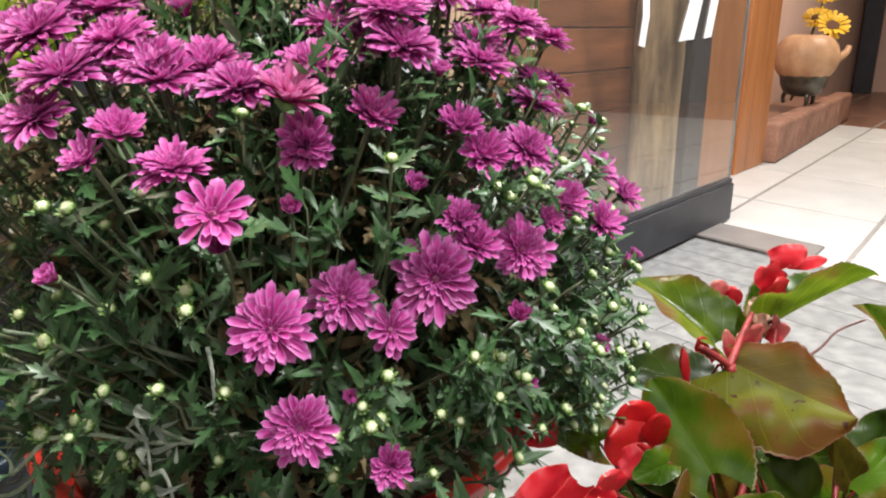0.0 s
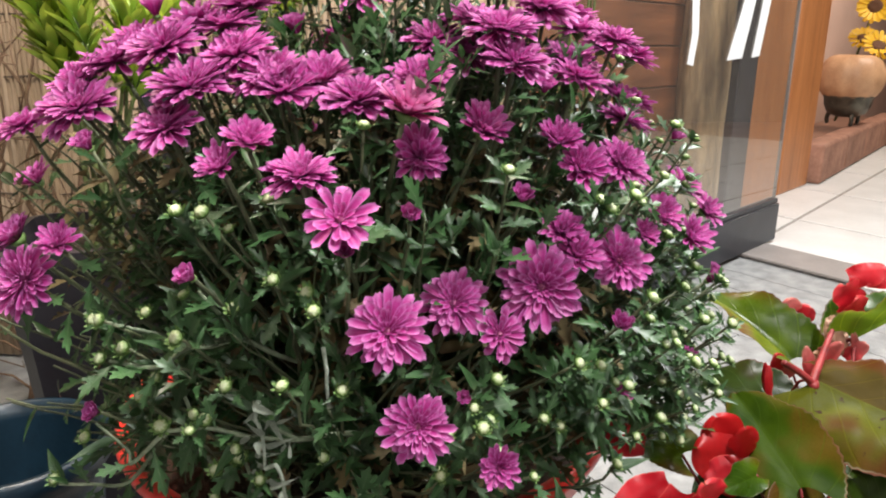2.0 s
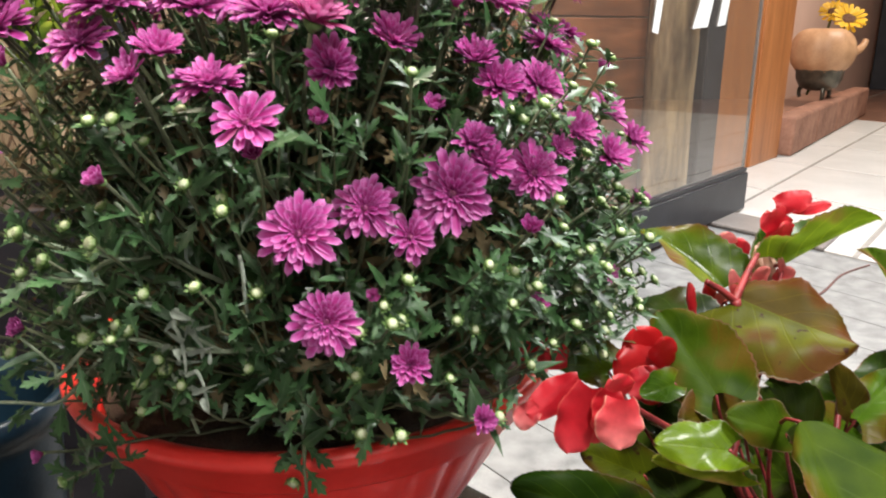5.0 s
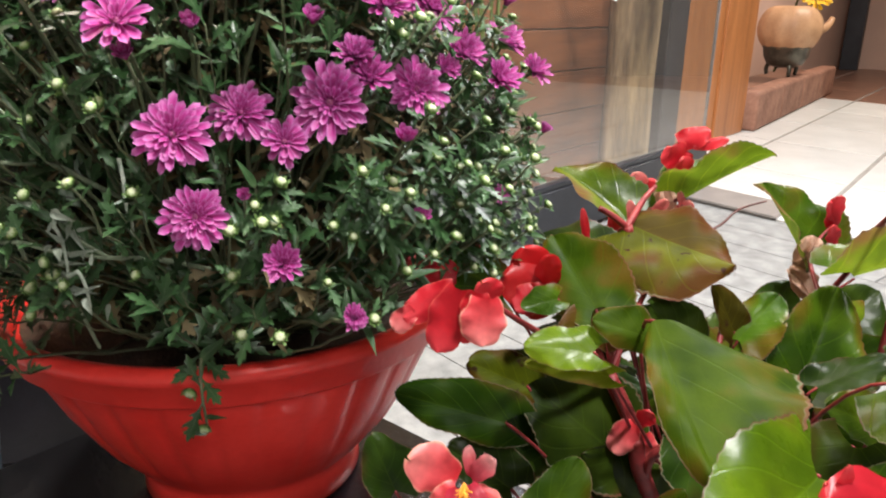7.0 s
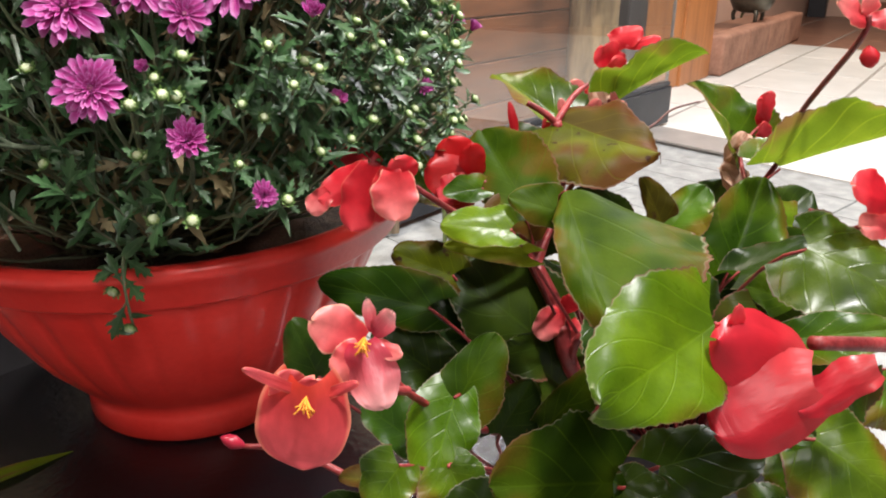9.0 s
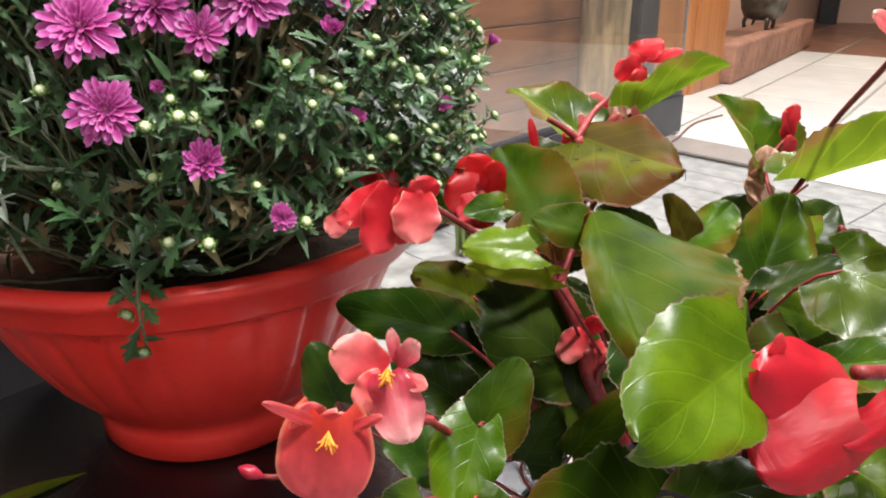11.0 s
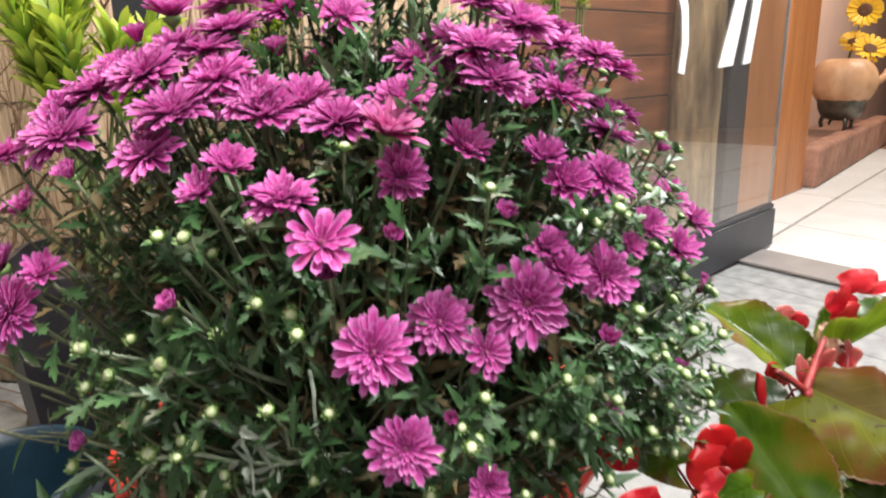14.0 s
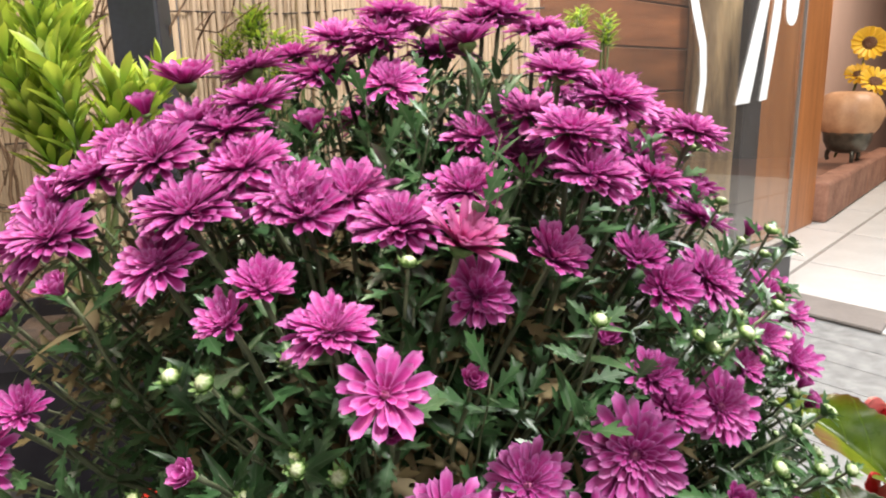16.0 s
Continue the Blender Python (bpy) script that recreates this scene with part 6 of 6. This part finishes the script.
begonia_leaf((0.105, 0.330, 0.340), (0.066, 0.330, 0.372), 0.036, (0.0, -0.75, 0.65), BEG_DARK_SHADED, 0.15)
begonia_leaf((0.130, 0.365, 0.345), (0.088, 0.365, 0.368), 0.042, (0.0, -0.75, 0.65), BEG_DARK_SHADED, 0.15)
begonia_leaf((0.063, 0.220, 0.309), (0.043, 0.210, 0.340), 0.034, (0.0, -0.75, 0.65), BEG_DARK_SHADED, 0.15)
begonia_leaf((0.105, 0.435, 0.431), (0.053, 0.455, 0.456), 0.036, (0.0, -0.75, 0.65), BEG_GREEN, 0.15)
begonia_leaf((0.244, 0.420, 0.394), (0.205, 0.400, 0.437), 0.040, (0.0, -0.75, 0.65), BEG_DARK_SHADED, 0.15)
begonia_leaf((0.193, 0.420, 0.415), (0.144, 0.360, 0.439), 0.038, (0.0, -0.75, 0.65), BEG_BRONZE, 0.15)
begonia_leaf((0.137, 0.390, 0.445), (0.111, 0.370, 0.447), 0.020, (0.0, -0.75, 0.65), BEG_GREEN, 0.15)
begonia_flower([((0.264, 0.550, 0.496), (0.250, 0.546, 0.519), 0.028, BEG_RED),
                ((0.258, 0.555, 0.523), (0.284, 0.551, 0.529), 0.020, BEG_RED),
                ((0.271, 0.550, 0.519), (0.298, 0.546, 0.524), 0.010, BEG_RED),
                ((0.266, 0.545, 0.488), (0.259, 0.541, 0.510), 0.022, BEG_RED)], None)
begonia_flower([((0.252, 0.630, 0.448), (0.245, 0.626, 0.479), 0.022, BEG_PINK),
                ((0.255, 0.630, 0.454), (0.266, 0.626, 0.471), 0.020, BEG_RED),
                ((0.248, 0.630, 0.452), (0.230, 0.626, 0.466), 0.016, BEG_PINK),
                ((0.251, 0.630, 0.449), (0.257, 0.626, 0.441), 0.016, BEG_RED)], None)
begonia_flower([((0.070, 0.400, 0.457), (0.036, 0.396, 0.467), 0.021, BEG_RED),
                ((0.067, 0.335, 0.474), (0.038, 0.331, 0.457), 0.019, BEG_RED),
                ((0.069, 0.315, 0.481), (0.058, 0.311, 0.446), 0.022, BEG_RED),
                ((0.083, 0.302, 0.481), (0.082, 0.298, 0.456), 0.026, BEG_PINK),
                ((0.088, 0.325, 0.468), (0.081, 0.321, 0.483), 0.019, BEG_RED),
                ((0.074, 0.318, 0.477), (0.073, 0.314, 0.450), 0.016, BEG_RED),
                ((0.080, 0.312, 0.480), (0.076, 0.308, 0.458), 0.017, BEG_RED),
                ((0.043, 0.330, 0.463), (0.033, 0.326, 0.451), 0.014, BEG_PINK)], None)
begonia_flower([((0.128, 0.400, 0.445), (0.102, 0.396, 0.459), 0.033, BEG_DEEP),
                ((0.130, 0.395, 0.450), (0.118, 0.391, 0.432), 0.025, BEG_DEEP),
                ((0.126, 0.410, 0.441), (0.116, 0.406, 0.474), 0.033, BEG_DEEP),
                ((0.132, 0.405, 0.444), (0.130, 0.401, 0.472), 0.019, BEG_DEEP),
                ((0.127, 0.395, 0.449), (0.109, 0.391, 0.437), 0.021, BEG_RED)], None)
begonia_flower([((0.069, 0.209, 0.431), (0.077, 0.198, 0.405), 0.022, BEG_ROSY),
                ((0.066, 0.230, 0.418), (0.044, 0.228, 0.432), 0.023, BEG_PINK),
                ((0.067, 0.213, 0.426), (0.056, 0.209, 0.414), 0.017, BEG_PINK),
                ((0.072, 0.217, 0.432), (0.070, 0.213, 0.450), 0.006, BEG_ROSY),
                ((0.072, 0.216, 0.431), (0.082, 0.212, 0.444), 0.010, BEG_ROSY),
                ((0.073, 0.212, 0.429), (0.085, 0.206, 0.425), 0.008, BEG_PINK)], (0.069, 0.204, 0.433))
begonia_flower([((0.046, 0.190, 0.421), (0.043, 0.178, 0.387), 0.040, BEG_CORAL),
                ((0.044, 0.192, 0.416), (0.021, 0.188, 0.431), 0.005, BEG_CORAL),
                ((0.041, 0.194, 0.411), (0.033, 0.193, 0.425), 0.016, BEG_CORAL),
                ((0.047, 0.194, 0.411), (0.049, 0.193, 0.423), 0.018, BEG_CORAL),
                ((0.052, 0.191, 0.416), (0.067, 0.189, 0.423), 0.005, BEG_CORAL)], (0.046, 0.180, 0.419))
begonia_flower([((0.259, 0.185, 0.418), (0.217, 0.176, 0.402), 0.043, BEG_ROSE),
                ((0.256, 0.195, 0.420), (0.218, 0.190, 0.439), 0.037, BEG_ROSE),
                ((0.229, 0.199, 0.432), (0.226, 0.198, 0.451), 0.008, BEG_RED),
                ((0.226, 0.200, 0.430), (0.219, 0.199, 0.442), 0.006, BEG_RED),
                ((0.289, 0.190, 0.423), (0.252, 0.184, 0.408), 0.020, BEG_ROSE)], None)
begonia_flower([((0.357, 0.300, 0.463), (0.328, 0.296, 0.472), 0.024, BEG_RED),
                ((0.360, 0.300, 0.449), (0.337, 0.296, 0.448), 0.017, BEG_PINK)], None)
begonia_flower([((0.338, 0.330, 0.555), (0.317, 0.326, 0.565), 0.014, BEG_PINK),
                ((0.341, 0.330, 0.556), (0.355, 0.326, 0.558), 0.012, BEG_PINK),
                ((0.342, 0.335, 0.555), (0.337, 0.331, 0.569), 0.016, BEG_PINK)], None)
begonia_flower([((0.383, 0.520, 0.458), (0.381, 0.516, 0.486), 0.016, BEG_RED),
                ((0.386, 0.520, 0.461), (0.374, 0.516, 0.480), 0.013, BEG_RED),
                ((0.389, 0.520, 0.442), (0.380, 0.516, 0.460), 0.014, BEG_RED)], None)
begonia_flower([((0.188, 0.360, 0.369), (0.174, 0.356, 0.351), 0.020, BEG_PINK),
                ((0.195, 0.360, 0.362), (0.199, 0.356, 0.345), 0.016, BEG_PINK),
                ((0.190, 0.360, 0.369), (0.196, 0.356, 0.381), 0.013, BEG_RED)], None)
begonia_flower([((0.064, 0.500, 0.452), (0.091, 0.496, 0.445), 0.016, BEG_RED),
                ((0.078, 0.500, 0.442), (0.098, 0.496, 0.436), 0.014, BEG_RED)], None)
begonia_flower([((0.274, 0.440, 0.428), (0.271, 0.436, 0.414), 0.013, BEG_PINK),
                ((0.276, 0.440, 0.426), (0.279, 0.436, 0.419), 0.008, BEG_PINK)], None)
begonia_husk((0.362, 0.500, 0.455), (0.350, 0.500, 0.428), 0.021)
begonia_husk((0.365, 0.500, 0.404), (0.349, 0.500, 0.428), 0.024)
begonia_bud((0.342, 0.330, 0.542), (0.346, 0.330, 0.530), 0.011, BEG_PINK)
begonia_bud((0.165, 0.466, 0.486), (0.170, 0.466, 0.461), 0.007, BEG_RED)
begonia_bud((0.001, 0.250, 0.348), (-0.011, 0.250, 0.354), 0.008, BEG_ROSY)
begonia_husk((0.254, 0.545, 0.460), (0.245, 0.545, 0.491), 0.020)
begonia_husk((0.241, 0.540, 0.453), (0.236, 0.540, 0.463), 0.013)
begonia_flower([((0.220, 0.510, 0.456), (0.208, 0.506, 0.482), 0.011, BEG_PINK),
                ((0.235, 0.530, 0.454), (0.245, 0.526, 0.479), 0.013, BEG_PINK),
                ((0.234, 0.520, 0.451), (0.220, 0.516, 0.467), 0.010, BEG_RED)], None)
begonia_flower([((0.258, 0.540, 0.459), (0.270, 0.536, 0.474), 0.014, BEG_PINK),
                ((0.268, 0.530, 0.460), (0.280, 0.526, 0.447), 0.011, BEG_PINK),
                ((0.268, 0.540, 0.461), (0.258, 0.536, 0.482), 0.010, BEG_PINK)], None)
begonia_flower([((0.170, 0.460, 0.459), (0.161, 0.456, 0.489), 0.007, BEG_RED)], None)
begonia_flower([((0.216, 0.550, 0.437), (0.205, 0.546, 0.459), 0.012, BEG_RED),
                ((0.214, 0.550, 0.434), (0.222, 0.546, 0.449), 0.011, BEG_PINK)], None)

# leaves in the depth of the begonia, most in the green darkened for shade
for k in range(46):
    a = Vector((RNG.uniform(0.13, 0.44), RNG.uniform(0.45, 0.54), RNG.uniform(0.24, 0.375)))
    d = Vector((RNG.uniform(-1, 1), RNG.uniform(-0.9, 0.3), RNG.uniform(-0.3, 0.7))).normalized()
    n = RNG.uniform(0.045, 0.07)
    begonia_leaf(a, a + d * n, n * RNG.uniform(0.75, 0.95), (RNG.uniform(-0.4, 0.4), -0.7, 0.6), BEG_DARK_SHADED if k % 3 else BEG_GREEN, 0.2)

# ---------------------------------------------------------------- things inside the doorway
PUMP = LEDGE + LU * 1.15 - LN * 0.14
stand2 = thing("pumpkin_stand", PUMP + Vector((0, 0, 0.207)), "small dark metal stand with three feet on the ledge", "plant stand")
part("bowl", lathe("stand_bowl", [(0.06, 0.05), (0.11, 0.07), (0.135, 0.12), (0.142, 0.17), (0.15, 0.175), (0.15, 0.183), (0.138, 0.183), (0.12, 0.12), (0.03, 0.1)], STAND_METAL, 40), stand2, Matrix.Translation(PUMP + Vector((0, 0, 0.207))))
for k in range(3):
    a = 0.4 + 2.094 * k
    d = Vector((math.cos(a), math.sin(a), 0))
    v, f = tube(bezier(PUMP + d * 0.09 + Vector((0, 0, 0.28)), PUMP + d * 0.12 + Vector((0, 0, 0.25)), PUMP + d * 0.10 + Vector((0, 0, 0.208)), 8), 0.016, 0.012, 8)
    part("foot", mesh_of("foot", v, f, STAND_METAL), stand2)
pump = thing("pumpkin", PUMP + Vector((0, 0, 0.36)), "pale orange ribbed pumpkin resting on the metal stand", "pumpkin")
prof = []
for k in range(19):
    a = -math.pi / 2 + math.pi * k / 18
    prof.append((max(0.002, 0.195 * math.cos(a) ** 0.8 if math.cos(a) > 0 else 0.002), 0.165 * math.sin(a) * (1 - 0.08 * math.cos(a) ** 6) + 0.135 - 0.03 * max(0, math.sin(a)) ** 8))
part("body", lathe("pumpkin_body", prof, PUMPKIN, 96, lambda a, k: 1 - 0.025 * abs(math.cos(a * 6)) ** 3), pump, Matrix.Translation(PUMP + Vector((0, 0, 0.362))))
v, f = tube(bezier(PUMP + Vector((0.17, -0.02, 0.49)), PUMP + Vector((0.26, 0.02, 0.5)), PUMP + Vector((0.285, 0.05, 0.56)), 8), 0.030, 0.018, 10)
part("neck", mesh_of("neck", v, f, PUMPKIN), pump, label="short curved neck")

vase = thing("sunflower_bunch", PUMP - LN * 0.12 + Vector((0.06, 0.08, 0.21)), "bunch of yellow artificial sunflowers behind the pumpkin", "flowers")
sv, sf, su = [], [], []
petal(sv, sf, su, 0.0, 0.38, 0.6, math.radians(10), 0.24, 0.1, math.radians(10))
sun_petal = mesh_of("petal", sv, sf, SUNFLOWER, su)
sun_disc = lathe("seed_disc", [(0.4, 0.0), (0.4, 0.06), (0.3, 0.13), (0.12, 0.12), (0.005, 0.1)], SUN_DISC, 28)
EYEWARD = Vector((-0.42, -0.9, 0.1))
for px_, pz_, back_, size_, lean_ in ((0.07, 0.92, 0.10, 0.11, (0, 0, 0.1)), (0.12, 0.685, 0.04, 0.11, (0.3, 0, 0.8)), (0.03, 0.73, 0.12, 0.09, (0.1, 0, 0.9))):
    side_ = Vector((0.91, -0.41, 0))
    p = PUMP + side_ * px_ + Vector((0.42, 0.9, 0)) * back_ + Vector((0, 0, pz_ ))
    m = facing(p, EYEWARD + Vector(lean_), RNG.uniform(0, 6), size_)
    head = part("sunflower", sun_disc, vase, m, "dark brown seed disc ringed with yellow petals")
    for k in range(30):
        lift = RNG.uniform(-6, 8) + (14 if k % 2 else 0)
        part("petal", sun_petal, head, m @ Matrix.Rotation(2 * math.pi * k / 30, 4, "Z") @ Matrix.Rotation(math.radians(-lift), 4, "Y"))
    v, f = tube(bezier(PUMP - LN * 0.08 + Vector((0.06, 0.08, 0.215)), p.lerp(PUMP, 0.4) + Vector((0, 0.1, 0)), p + Vector((0.02, 0.05, -0.005)), 8), 0.006, 0.005, 6)
    part("stalk", mesh_of("sunflower_stalk", v, f, PLANT_STEM), head)

# fallen leaf on the table
fallen = thing("fallen_leaf", (-0.25, 0.47, 0.168), "single fallen yellow-green leaf lying on the dark table", "leaf")
v, f, u = strip_leaf(0.085, 0.022, 0.02, 0.15, 8)
part("blade", mesh_of("blade", v, f, BEG_UNDER, u), fallen, along((0.75, 0.6, 0), (0, 0, 1), (-0.285, 0.445, 0.1685)))

# ---------------------------------------------------------------- paving
PERP = Vector((0.781, 0.625, 0))
slabs = thing("pavement_slabs", (0.5, 0.8, 0), "long narrow grey stone paving slabs with thin dark joints", "pavement", kind="structure")
long_slab = slab_mesh("slab", ROW * 0.8975, PERP * 0.1525, 0.012, GREY_SLAB, 0.002)


def on_porch(p):
    """Whether a slab that starts at p lies inside the walls and in front of the reed screen."""
    e = p + ROW * 0.9
    return p.x > -3.2 and e.x < 5.1 and e.y > -2.5 and not (e.y > 1.5 and p.x < -0.3)


rest_v, rest_f = [], []
for k in range(-24, 9):
    shift = RNG.uniform(0, 0.9)
    for j in range(-8, 9):
        p = PERP * (1.272 + 0.155 * k) + ROW * (-0.75 + 0.9 * j + shift) - Vector((0, 0, 0.006))
        if not on_porch(p):
            continue
        if -4 <= j < 4 and k >= -17:
            part("slab", long_slab, slabs, Matrix.Translation(p))
        elif p.y < 1.45:
            n = len(rest_v)
            rest_v += [p, p + ROW * 0.8975, p + ROW * 0.8975 + PERP * 0.1525, p + PERP * 0.1525]
            rest_v += [q - Vector((0, 0, 0.012)) for q in rest_v[n:n + 4]]
            rest_f += [(n, n + 1, n + 2, n + 3)] + [(n + i, n + 4 + i, n + 4 + (i + 1) % 4, n + (i + 1) % 4) for i in range(4)]
part("more_slabs", mesh_of("more_slabs", rest_v, rest_f, GREY_SLAB, smooth=False), slabs, kind="stuff")
tiles = thing("floor_tiles", (1.3, 3.0, 0), "large cream glazed floor tiles with dark joints", "floor", kind="structure")
tile = slab_mesh("tile", ROW * 0.489, RUN * 0.679, 0.012, CREAM_TILE)
red_tile = slab_mesh("tile_red", ROW * 0.489, RUN * 0.679, 0.012, RED_TILE)
corner = Vector((1.301, 3.009, 0))
for k in range(-1, 9):
    for j in range(-4, 7):
        p = corner + RUN * (0.695 * k) + ROW * (0.505 * j)
        part("tile", red_tile if k >= 4 else tile, tiles, Matrix.Translation(p))
bed = slab_mesh("joint_bed", ROW * 5.6, RUN * 7.0, 0.006, JOINT, 0.001)
part("joint_bed", bed, tiles, Matrix.Translation(corner - RUN * 0.70 - ROW * 2.03 - Vector((0, 0, 0.0025))), "grey cement joints")
sill = part("threshold", slab_mesh("threshold", ROW * 0.40, RUN * 0.20, 0.008, THRESHOLD), None, Matrix.Translation(Vector((0.867, 2.449, 0.009))))
tagged(sill, "worn grey-brown stone threshold at the glass door", "threshold", kind="structure")
